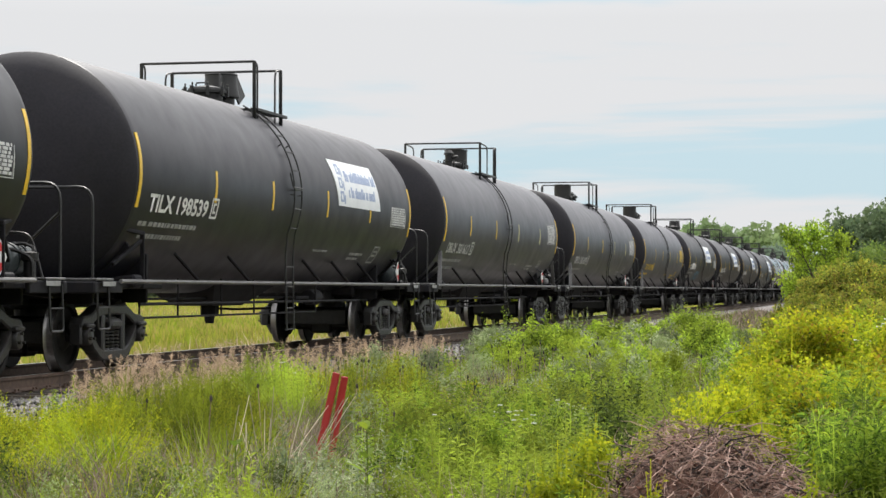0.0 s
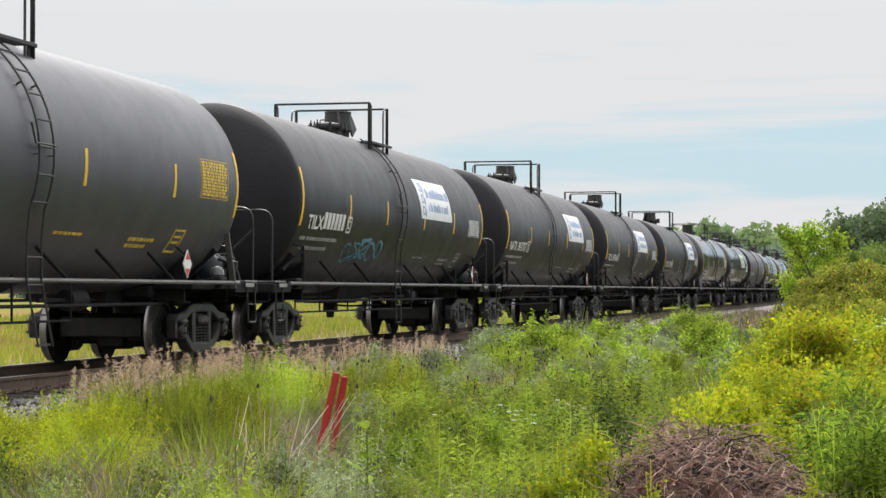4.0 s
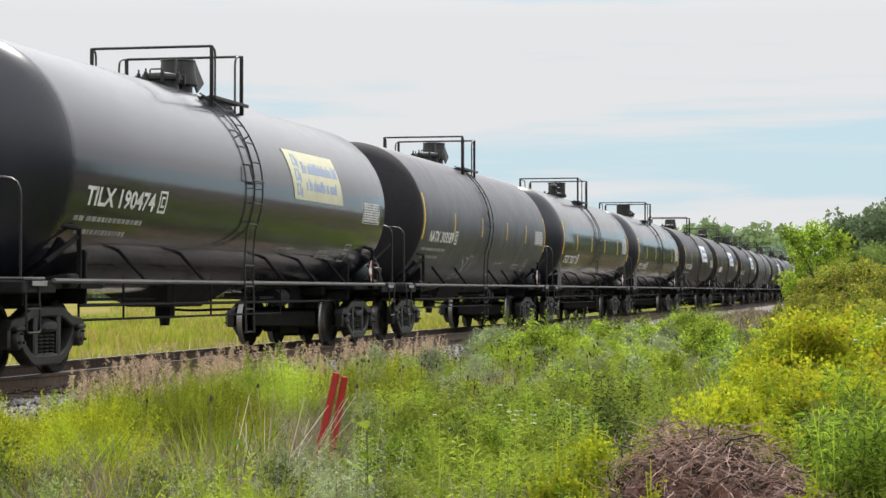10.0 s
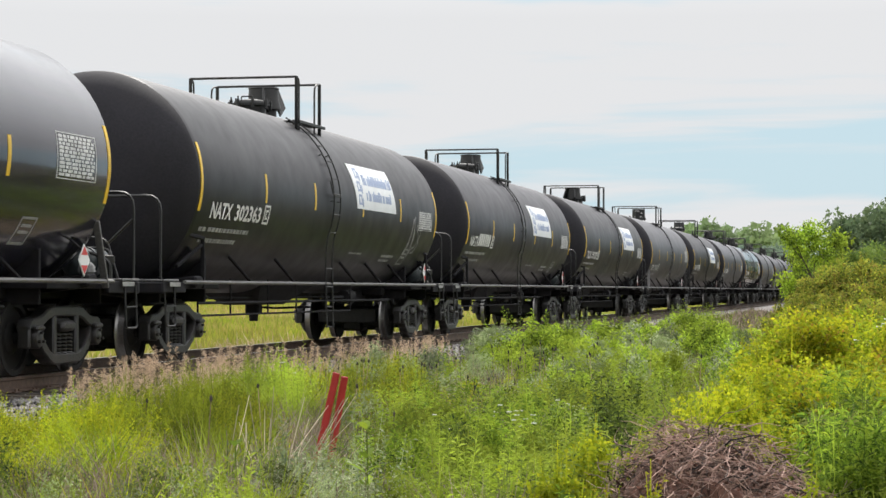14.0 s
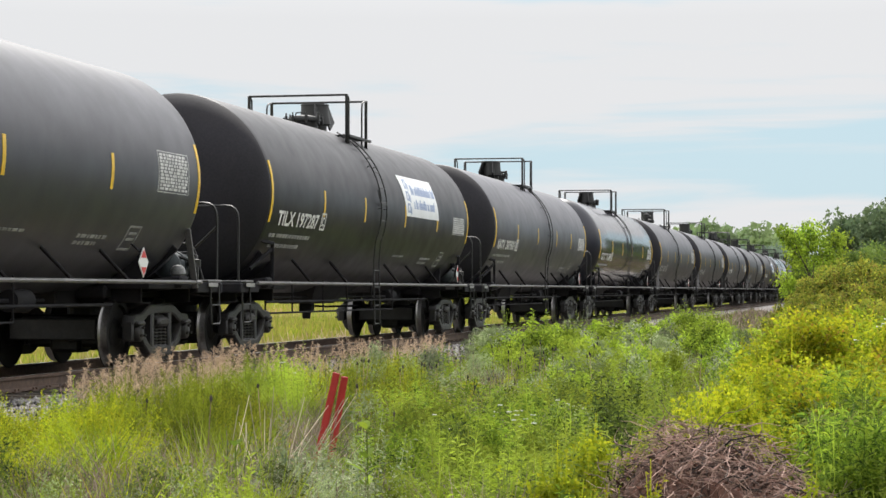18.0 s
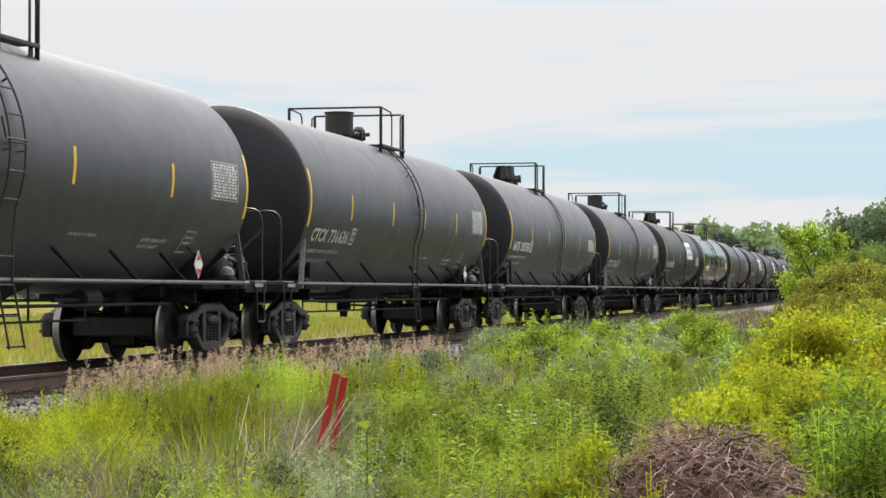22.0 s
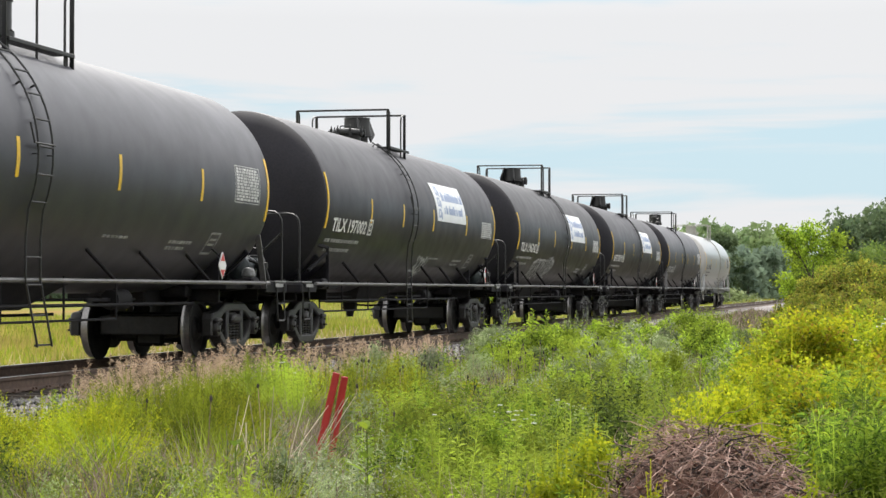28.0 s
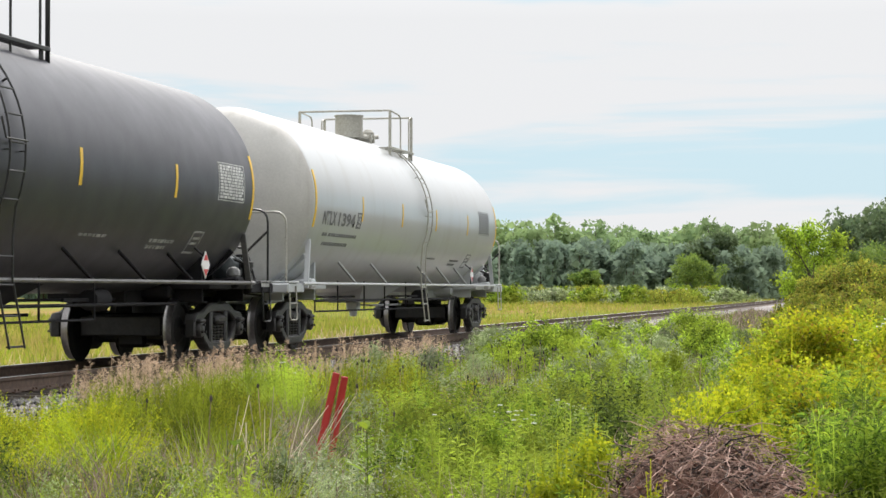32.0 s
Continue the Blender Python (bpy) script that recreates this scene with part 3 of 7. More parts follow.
def patch(sh, y0, y1, z0, z1, lift=0.004, ny=2, nphi=6, slot=0, skew=0.0):
    """A thin sheet laid on the near side of the tank, with thickness at its rim."""
    a0, a1 = phi_at(z0), phi_at(z1)
    verts, faces = [], []
    for r in (TANK_R + lift, TANK_R - 0.01):
        for i in range(ny + 1):
            for j in range(nphi + 1):
                f = j / nphi
                verts.append(on_tank(y0 + (y1 - y0) * i / ny + skew * f, a0 + (a1 - a0) * f, r))
    w = nphi + 1
    for i in range(ny):
        for j in range(nphi):
            k = i * w + j
            faces.append([k, k + w, k + w + 1, k + 1])
    n = (ny + 1) * w
    edge = [(i * w, (i + 1) * w) for i in range(ny)] + [(i * w + nphi, (i + 1) * w + nphi) for i in range(ny)]
    edge += [(j, j + 1) for j in range(nphi)] + [(ny * w + j, ny * w + j + 1) for j in range(nphi)]
    faces += [[a, b, b + n, a + n] for a, b in edge]
    return sh.add(verts, faces, slot)


def tank_mesh(mat, seam, head):
    prof = []
    k = 12
    for i in range(k + 1):
        a = math.pi / 2 * i / k
        prof.append((-seam - 0.78 * math.cos(a), max(0.0, TANK_R * math.sin(a))))
    prof += [(y, TANK_R) for y in (-5.0, -2.5, 0.0, 2.5, 5.0)]
    for i in range(k + 1):
        a = math.pi / 2 * (1 - i / k)
        prof.append((seam + 0.78 * math.cos(a), max(0.0, TANK_R * math.sin(a))))
    heads = [1] * (k - 1) + [0] * (len(prof) - 1 - 2 * (k - 1)) + [1] * (k - 1)
    return Shape().lathe(prof, "y", 72, (0, 0, TANK_Z), heads).mesh("tank", mat, head, smooth=40)


def text_mesh(body, size, mat, key, spacing=1.0, bold=0.03):
    """Lettering as a flat mesh in x and y."""
    cu = bpy.data.curves.new("lettering", "FONT")
    cu.body, cu.size, cu.space_character, cu.offset = body, size, spacing, bold * size
    cu.resolution_u = 2
    ob = new("lettering_draft", cu)
    me = bpy.data.meshes.new_from_object(ob.evaluated_get(bpy.context.evaluated_depsgraph_get()))
    bpy.data.objects.remove(ob)
    bpy.data.curves.remove(cu)
    me.materials.clear()
    me.materials.append(mat)
    return me


def lettering(body, size, y0, z0, width, mat):
    """Lettering bent onto the near side of the tank, from y0 on, that wide, its foot at z0."""
    me = text_mesh(body, size, mat, body)
    n = len(me.vertices)
    co = np.zeros(n * 3)
    me.vertices.foreach_get("co", co)
    co = co.reshape(n, 3)
    co[:, 0] -= co[:, 0].min()
    fx = width / co[:, 0].max()
    phi = phi_at(z0) + co[:, 1] / TANK_R
    r = TANK_R + 0.008
    v = np.stack([r * np.cos(phi), y0 + co[:, 0] * fx, TANK_Z + r * np.sin(phi)], 1)
    me.vertices.foreach_set("co", v.ravel())
    me.update()
    return me


def small_lines(rows, seed):
    """Rows of short bars, for writing too small to read: (y0, y1, z, height)."""
    rng = random.Random(seed)
    sh = Shape()
    for y0, y1, z, h in rows:
        y = y0
        while y < y1 - 0.03:
            w = min(rng.uniform(0.05, 0.16), y1 - y)
            patch(sh, y, y + w, z, z + h, 0.004, 1, 1)
            y += w + 0.035
    return sh


def scribble(seed, y0, y1, z0, z1, letters, mat):
    """Spray-painted loops as ribbons on the tank."""
    rng = random.Random(seed)
    sh = Shape()
    step = (y1 - y0) / letters
    for k in range(letters):
        cy, cz = y0 + (k + 0.5) * step, (z0 + z1) / 2 + rng.uniform(-0.06, 0.06)
        ry, rz = step * rng.uniform(0.4, 0.62), (z1 - z0) * rng.uniform(0.32, 0.5)
        p, q, o = rng.choice([1, 2, 2, 3]), rng.choice([1, 1, 2, 3]), rng.uniform(0, 6.28)
        n, w = 34, rng.uniform(0.013, 0.024)
        pts = []
        for i in range(n + 1):
            a = 2 * math.pi * i / n * rng.choice([1.0]) * 0.93 + o
            pts.append((cy + ry * math.sin(p * a) + 0.1 * ry * math.sin(5 * a), cz + rz * math.cos(q * a + 0.4) + 0.08 * rz * math.sin(7 * a)))
        verts = []
        for i, (y, z) in enumerate(pts):
            a, b = pts[max(0, i - 1)], pts[min(n, i + 1)]
            dy, dz = b[0] - a[0], b[1] - a[1]
            d = math.hypot(dy, dz) or 1
            for s in (-1, 1):
                verts.append(on_tank(y - s * dz / d * w, phi_at(z + s * dy / d * w), TANK_R + 0.006))
        sh.add(verts, [[2 * i, 2 * i + 1, 2 * i + 3, 2 * i + 2] for i in range(n)])
    return sh.mesh("graffiti", mat)


def round_corner(points, r=0.14, n=4):
    """A polyline with its inner corners rounded."""
    pts = [Vector(p) for p in points]
    out = [pts[0]]
    for a, b, c in zip(pts, pts[1:], pts[2:]):
        u, w = (a - b), (c - b)
        k = min(r, u.length * 0.45, w.length * 0.45)
        p, q = b + u.normalized() * k, b + w.normalized() * k
        for i in range(n + 1):
            t = i / n
            out.append((1 - t) ** 2 * p + 2 * t * (1 - t) * b + t * t * q)
    out.append(pts[-1])
    return out


def ladder_parts(lower_slant):
    R = TANK_R + 0.065
    stile = Shape()
    for y in (-0.2, 0.2):
        pts = [on_tank(y, radians(a), R) for a in range(62, -24, -6)]
        pts += [(RAIL_X + 0.03, y, RAIL_Z + 0.45), (RAIL_X + 0.03, y, RAIL_Z)]
        pts += [(RAIL_X + 0.05, y + lower_slant, 0.36)]
        stile.tube(pts, 0.0135, 5)
    for a in (60, 30, 0):
        for y in (-0.2, 0.2):
            stile.bar(on_tank(y, radians(a), TANK_R - 0.02), on_tank(y, radians(a), R), 0.05, 0.012)
    # a small cage step half-way up
    stile.tube([on_tank(-0.34, radians(12), R + 0.0), on_tank(-0.34, radians(4), R + 0.02), on_tank(0.22, radians(4), R + 0.02)], 0.012, 5)
    rungs = []
    for a in range(58, -24, -11):
        rungs.append((on_tank(0, radians(a), R), 0.0))
    for z, f in ((RAIL_Z + 0.25, 0), (RAIL_Z - 0.05, 0.05), (RAIL_Z - 0.38, 0.52), (0.38, 1.0)):
        rungs.append(((RAIL_X + 0.03, lower_slant * f, z), 0))
    return stile, [r[0] for r in rungs]


def bearing_profile(x):
    return [(x, 0.0), (x, 0.10), (x + 0.03, 0.115), (x + 0.14, 0.115), (x + 0.16, 0.10), (x + 0.17, 0.05), (x + 0.175, 0.0)][::-1]


def casting(sh, ys, tops, thick, x0=0.92, x1=1.08, c=0.02):
    """A flat-sided cast chord along y: its upper edge runs through tops, that thick, with chamfered edges."""
    n = len(ys)
    verts = []
    for y, z, t in zip(ys, tops, thick):
        verts += [(x1 - c, y, z), (x1, y, z - c), (x1, y, z - t + c), (x1 - c, y, z - t), (x0, y, z - t), (x0, y, z)]
    faces = [[i * 6 + k, (i + 1) * 6 + k, (i + 1) * 6 + (k + 1) % 6, i * 6 + (k + 1) % 6] for i in range(n - 1) for k in range(6)]
    return sh.add(verts, faces + [list(range(6)), [(n - 1) * 6 + k for k in range(6)][::-1]])


def side_frame_mesh():
    """A cast side frame: chords that arch over the axle ends, with a window for the springs."""
    sh = Shape()
    z = WHEEL_R
    ys = np.linspace(-1.08, 1.08, 37)
    far = np.abs(ys)
    casting(sh, ys, np.interp(far, [0, 0.40, 0.52, 0.70, 0.80, 1.00, 1.05, 1.08], [0.80, 0.80, 0.775, 0.70, 0.675, 0.665, 0.64, 0.58]), np.interp(far, [0, 0.45, 0.75, 1.0, 1.08], [0.12, 0.13, 0.14, 0.13, 0.05]))
    ys = np.linspace(-0.76, 0.76, 31)
    far = np.abs(ys)
    casting(sh, ys, np.interp(far, [0, 0.36, 0.48, 0.66, 0.76], [0.245, 0.25, 0.29, 0.42, 0.56]), np.interp(far, [0, 0.4, 0.6, 0.76], [0.125, 0.13, 0.14, 0.20]))
    for s in (-1, 1):
        sh.box(0.92, 1.075, s * 0.335 - 0.055, s * 0.335 + 0.055, 0.2, 0.72, 0.02)
        sh.box(0.92, 1.075, s * (AXLE + 0.16) - 0.035, s * (AXLE + 0.16) + 0.03, z - 0.11, z + 0.16, 0.02)
        sh.lathe(bearing_profile(0.96), "x", 18, (0, s * AXLE, z))
        sh.box(0.95, 1.14, s * AXLE - 0.12, s * AXLE + 0.12, z + 0.09, z + 0.15, 0.02)
        for k in range(3):
            a = radians(90 + 120 * k)
            sh.lathe([(1.16, 0.0), (1.16, 0.018), (1.125, 0.018)], "x", 6, (0, s * AXLE + 0.065 * math.cos(a), z + 0.065 * math.sin(a)))
    sh.box(0.93, 1.12, -0.20, 0.20, 0.50, 0.63, 0.04)
    return sh.mesh("side_frame", MAT_TRUCK, smooth=40)


def spring_mesh():
    sh = Shape()
    for y in (-0.15, 0.02, 0.19):
        pts = []
        for i in range(6 * 8 + 1):
            a = 2 * math.pi * i / 8
            pts.append((1.0 + 0.062 * math.sin(a), y - 0.02 + 0.068 * math.cos(a), 0.235 + 0.26 * i / 48))
        sh.tube(pts, 0.017, 5)
    return sh.mesh("spring", MAT_TRUCK, smooth=60)


def wheelset_mesh():
    sh = Shape()
    R = WHEEL_R
    prof = [(0.60, 0.10), (0.60, 0.14), (0.70, 0.17), (0.70, R - 0.09), (0.682, R - 0.06), (0.682, R + 0.022), (0.70, R + 0.028), (0.715, R + 0.006), (0.735, R), (0.81, R - 0.004),
            (0.818, R - 0.012), (0.818, R - 0.075), (0.775, R - 0.085), (0.765, 0.19), (0.80, 0.16), (0.82, 0.10)]
    slots = [0, 0, 0, 0, 0, 0, 1, 1, 1, 0, 0, 0, 0, 0, 0]
    for s in (1, -1):
        p = [(s * h, r) for h, r in prof]
        sl = slots
        if s > 0:
            p, sl = p[::-1], slots[::-1]
        sh.lathe(p, "x", 40, slots=sl)
    sh.lathe([(-0.98, 0.07), (-0.62, 0.085), (0.62, 0.085), (0.98, 0.07)][::-1], "x", 12)
    return sh.mesh("wheelset", MAT_WHEEL, MAT_TREAD, smooth=40)


def bolster_mesh():
    sh = Shape()
    sh.box(-1.06, 1.06, -0.21, 0.21, 0.49, 0.66, 0.04)
    sh.lathe([(0.66, 0.24), (0.82, 0.24), (0.86, 0.2)], "z", 20)
    sh.box(-0.58, 0.58, -0.98, 0.98, 0.50, 0.63, 0.03)
    # solid blocks added to fill the dark mass of brake gear between the wheels
    for y in (-0.52, 0.52):
        sh.box(-0.56, 0.56, y - 0.16, y + 0.16, 0.24, 0.52, 0.05)
        sh.box(-0.22, 0.22, y - 0.22, y + 0.22, 0.17, 0.40, 0.05)
    sh.box(-0.50, 0.50, -0.30, 0.30, 0.33, 0.50, 0.05)
    return sh.mesh("bolster", MAT_TRUCK)


def brake_beam_mesh():
    sh = Shape()
    sh.box(-0.60, 0.60, 1.03, 1.13, 0.34, 0.62, 0.02)
    sh.box(-0.62, 0.62, 0.35, 0.45, 0.36, 0.52, 0.02)
    sh.box(0.60, 0.88, 0.40, 0.48, 0.30, 0.56, 0.02)
    return sh.mesh("brake_beam", MAT_TRUCK)


def coupler_mesh():
    sh = Shape()
    sh.box(-0.11, 0.11, 8.1, 8.78, 0.76, 0.98, 0.03)
    sh.box(-0.17, 0.05, 8.75, 9.0, 0.72, 1.02, 0.05)
    sh.box(0.05, 0.2, 8.72, 8.9, 0.74, 1.0, 0.05)
    sh.box(-0.06, 0.12, 8.90, 9.03, 0.74, 1.0, 0.04)
    sh.tube([(0.1, 8.75, 1.05), (0.6, 8.6, 0.98), (1.25, 8.6, 0.90)], 0.016, 5)
    sh.tube(round_corner([(0.3, 8.55, 0.8), (0.32, 8.75, 0.5), (0.15, 9.0, 0.42)], 0.2), 0.025, 6)
    return sh.mesh("coupler", MAT_TRUCK)


def end_frame_mesh(mat):
    """The stub sill, body bolster and end sill of one end."""
    sh = Shape()
    sh.box(-0.34, 0.34, 5.3, 8.62, 0.76, 1.10, 0.03)
    sh.box(-0.75, 0.75, 5.9, 8.3, 0.88, 1.04, 0.03)
    sh.bar((0, 5.9, 0.98), (0, 4.9, 1.02), 0.45, 0.1)
    for s in (-1, 1):
        sh.bar((s * 0.2, TRUCK_Y, 0.97), (s * 1.40, TRUCK_Y, 1.10), 0.30, 0.16)
        sh.bar((s * 0.55, TRUCK_Y, 1.05), (s * 1.2, TRUCK_Y, 1.62), 0.26, 0.05, (0, 1, 0))
        sh.bar((s * 1.36, 7.65, 1.02), (s * 1.36, 8.62, 1.02), 0.06, 0.14)
    for y, top in ((6.15, 1.45), (8.0, 1.04)):
        sh.box(-1.15, 1.15, y - 0.03, y + 0.03, 0.82, top, 0.01)
    sh.box(-1.3, 1.3, 6.0, 8.1, 1.0, 1.07, 0.01)
    sh.box(-1.42, 1.42, 8.52, 8.64, 0.94, 1.09, 0.02)
    return sh.mesh("end_frame", mat)


def end_platform_mesh(mat):
    sh = Shape()
    sh.box(-1.42, 1.42, 8.02, 8.60, 1.095, 1.125, 0.008)
    return sh.mesh("end_platform", mat)


def hoop_mesh(mat):
    sh = Shape()
    sh.tube(round_corner([(1.36, 8.56, 1.05), (1.36, 8.56, 2.20), (-1.36, 8.56, 2.20), (-1.36, 8.56, 1.05)], 0.2), 0.019, 6)
    return sh.mesh("end_handrail", mat, smooth=60)


def side_hoop_mesh(mat):
    sh = Shape()
    sh.tube(round_corner([(1.40, 8.15, 1.05), (1.42, 8.15, 0.52), (1.42, 8.52, 0.52), (1.40, 8.52, 1.05)], 0.06), 0.014, 5)
    sh.tube([(1.42, 8.15, 0.78), (1.42, 8.52, 0.78)], 0.012, 5)
    return sh.mesh("sill_step", mat, smooth=60)


def end_gear_mesh():
    """Brake pipes, a cylinder and valves on the end platform, before the tank head."""
    sh = Shape()
    sh.box(0.30, 0.62, 8.10, 8.42, 1.12, 1.42, 0.03)
    sh.lathe([(8.02, 0.0), (8.03, 0.12), (8.36, 0.13), (8.40, 0.08), (8.42, 0.0)], "y", 14, (0.86, 0, 1.34))
    sh.box(0.80, 0.92, 8.10, 8.30, 1.12, 1.25, 0.02)
    sh.lathe([(1.12, 0.07), (1.30, 0.07), (1.32, 0.10), (1.40, 0.10), (1.42, 0.0)], "z", 12, (1.14, 8.22, 0))
    sh.tube(round_corner([(0.62, 8.30, 1.36), (0.98, 8.34, 1.52), (1.16, 8.30, 1.46), (1.16, 8.24, 1.38)], 0.08), 0.022, 6)
    sh.tube(round_corner([(0.45, 8.38, 1.40), (0.45, 8.42, 1.66), (1.05, 8.44, 1.62), (1.20, 8.44, 1.12)], 0.12), 0.018, 6)
    sh.tube(round_corner([(1.24, 8.06, 1.12), (1.24, 8.06, 1.34), (1.02, 8.02, 1.44), (0.6, 7.98, 1.40)], 0.08), 0.024, 6)
    sh.tube([(1.35, 8.55, 1.86), (0.62, 8.36, 1.12)], 0.020, 6)
    return sh.mesh("end_gear", MAT_TRUCK, smooth=40)


def railing_mesh(y, back, mat):
    """A rail across the top with returns of length back along the car."""
    sh = Shape()
    top = 4.53
    foot = TANK_Z + math.sqrt(TANK_R ** 2 - 0.92 ** 2) - 0.06
    for s in (1, -1):
        sh.bar((s * 0.92, y, foot), (s * 0.92, y, top), 0.055, 0.03, (0, 1, 0))
        sh.tube(round_corner([(s * 0.92, y, top - 0.01), (s * 0.92, y + back, top - 0.05), (s * 0.92, y + back, foot)], 0.16), 0.016, 6)
    sh.tube([(-0.92, y, top - 0.01), (0.92, y, top - 0.01)], 0.020, 6)
    return sh.mesh("top_railing", mat, smooth=50)


def platform_mesh(y0, y1, mat):
    """The walkway round the fittings: a frame with grating bars on the near and far side."""
    sh = Shape()
    z = TANK_Z + math.sqrt(TANK_R ** 2 - 0.92 ** 2) + 0.14
    for s in (1,):
        for x in (0.45, 0.95):
            sh.box(s * x - 0.02, s * x + 0.02, y0, y1, z - 0.03, z + 0.02, 0.006)
        k = 0
        while y0 + 0.08 * k < y1:
            yy = y0 + 0.08 * k
            sh.box(min(s * 0.45, s * 0.95), max(s * 0.45, s * 0.95), yy, yy + 0.022, z - 0.005, z + 0.012, 0.003)
            k += 1
        for yy in (y0 + 0.1, y1 - 0.1):
            sh.bar((s * 0.9, yy, z - 0.25), (s * 0.9, yy, z), 0.05, 0.03)
            sh.bar((s * 0.48, yy, z - 0.02), (s * 0.5, yy, TANK_Z + 1.38), 0.04, 0.03)
    return sh.mesh("top_platform", mat)


def bonnet_round_mesh(mat):
    """A valve housing: a drum on a flanged neck."""
    top = TANK_Z + TANK_R
    sh = Shape().lathe([(top - 0.12, 0.20), (top + 0.05, 0.20), (top + 0.05, 0.31), (top + 0.10, 0.31), (top + 0.10, 0.275), (top + 0.47, 0.275), (top + 0.475, 0.29), (top + 0.50, 0.29), (top + 0.51, 0.1), (top + 0.515, 0.0)], "z", 28)
    for k in range(12):
        a = 2 * math.pi * k / 12
        sh.lathe([(top + 0.03, 0.016), (top + 0.125, 0.016), (top + 0.13, 0.0)], "z", 6, (0.295 * math.cos(a), 0.295 * math.sin(a), 0))
    return sh.mesh("valve_housing", mat, smooth=35)


def bonnet_cowl_mesh(mat):
    """A drum with a hinged, splayed skirt at its foot."""
    top = TANK_Z + TANK_R
    sh = Shape().lathe([(top - 0.10, 0.22), (top + 0.10, 0.22), (top + 0.12, 0.30), (top + 0.14, 0.30), (top + 0.30, 0.265), (top + 0.47, 0.255), (top + 0.48, 0.27), (top + 0.50, 0.26), (top + 0.505, 0.0)], "z", 24)
    sh.bar((0.16, 0.16, top + 0.42), (0.24, 0.34, top + 0.10), 0.34, 0.03, (1, 0, 0))
    sh.bar((-0.1, 0.2, top + 0.40), (-0.14, 0.36, top + 0.10), 0.3, 0.03, (1, 0, 0))
    sh.bar((0.1, -0.22, top + 0.40), (0.14, -0.34, top + 0.14), 0.34, 0.03, (1, 0, 0))
    sh.tube([(-0.3, 0, top + 0.2), (-0.42, 0, top + 0.22), (-0.42, 0.02, top + 0.05)], 0.035, 8)
    return sh.mesh("valve_housing", mat, smooth=35)


def manway_mesh(mat):
    top = TANK_Z + TANK_R
    sh = Shape().lathe([(top - 0.14, 0.26), (top + 0.12, 0.26), (top + 0.12, 0.32), (top + 0.16, 0.32), (top + 0.16, 0.30), (top + 0.20, 0.28), (top + 0.235, 0.12), (top + 0.24, 0.0)], "z", 24)
    sh.bar((-0.36, -0.08, top + 0.17), (-0.36, 0.08, top + 0.17), 0.05, 0.05)
    sh.tube(round_corner([(-0.1, -0.2, top + 0.2), (-0.1, -0.2, top + 0.27), (0.1, -0.2, top + 0.27), (0.1, -0.2, top + 0.2)], 0.03), 0.012, 5)
    return sh.mesh("manway", mat, smooth=35)


def manway_part(car, f, mat, y, dz=0.0):
    """The manway with its eight hinged bolts."""
    top = TANK_Z + TANK_R
    lid = child("manway", kept(("man", f), lambda: manway_mesh(mat)), car, pose(0, y, dz))

    def bolt():
        sh = Shape().box(-0.025, 0.025, -0.025, 0.025, top + 0.06, top + 0.22, 0.008)
        return sh.lathe([(top + 0.2, 0.014), (top + 0.27, 0.014), (top + 0.275, 0.0)], "z", 6).mesh("bolt", mat)

    for k in range(8):
        a = 2 * math.pi * (k + 0.5) / 8
        child("bolt", kept(("bolt", f), bolt), lid, pose(0.33 * math.cos(a), 0.33 * math.sin(a), 0))


def valve_mesh(mat):
    top = TANK_Z + TANK_R
    sh = Shape().lathe([(top - 0.2, 0.09), (top + 0.05, 0.09), (top + 0.05, 0.13), (top + 0.08, 0.13), (top + 0.08, 0.08), (top + 0.2, 0.08), (top + 0.2, 0.12), (top + 0.24, 0.12), (top + 0.30, 0.07), (top + 0.31, 0.0)], "z", 16)
    sh.tube([(0, 0, top + 0.13), (0.22, 0.02, top + 0.15)], 0.04, 8)
    return sh.mesh("relief_valve", mat, smooth=35)


TAPE_DROP = {8: 0.40, 14: 0.0, 30: 0.05}           # how far the short tapes of a car sit below the usual height
TAPE_Y = {3: (-4.6, -1.25, 1.7, 4.65), 4: (-3.8, -1.15, 1.7, 4.75), 6: (-4.1, -1.25, 2.0, 5.1), 8: (-4.4, -1.15, 2.1, 4.65), 9: (-4.5, -1.25, 1.8, 4.75), 10: (),
          11: (-4.4, -1.35, 1.75, 4.4), 17: (-4.75, -1.7, 1.1, 4.2), 19: (-4.4, -1.35, 1.75, 4.4), 20: (-4.4, -1.7, 1.05, 4.25), 21: (-4.75, -1.7, 0.9, 4.2),
          22: (-4.75, -1.7, 0.95, 4.05), 23: (-4.4, -1.7, 1.15, 4.0), 24: (-4.75, -1.7, 1.3, 4.15), 27: (-4.75, -1.7, 1.3, 4.35), 28: (-4.4, -1.9, 0.75, 4.1),
          30: (-4.4, -1.7, 1.0, 4.05), 31: (-4.75, -1.7, 0.8, 4.05)}
LETTER_SHIFT = {2: 0.2, 3: 0.35, 4: 0.55, 9: 0.4, 11: 0.3, 12: 0.25, 13: 0.3, 14: 0.15}
LADDER_SHIFT = {8: 0.2, 27: -0.9, 28: -0.55, 30: -0.25, 31: -0.9, 21: -0.6, 24: -0.25}
TOP_SHIFT = {8: 0.28}


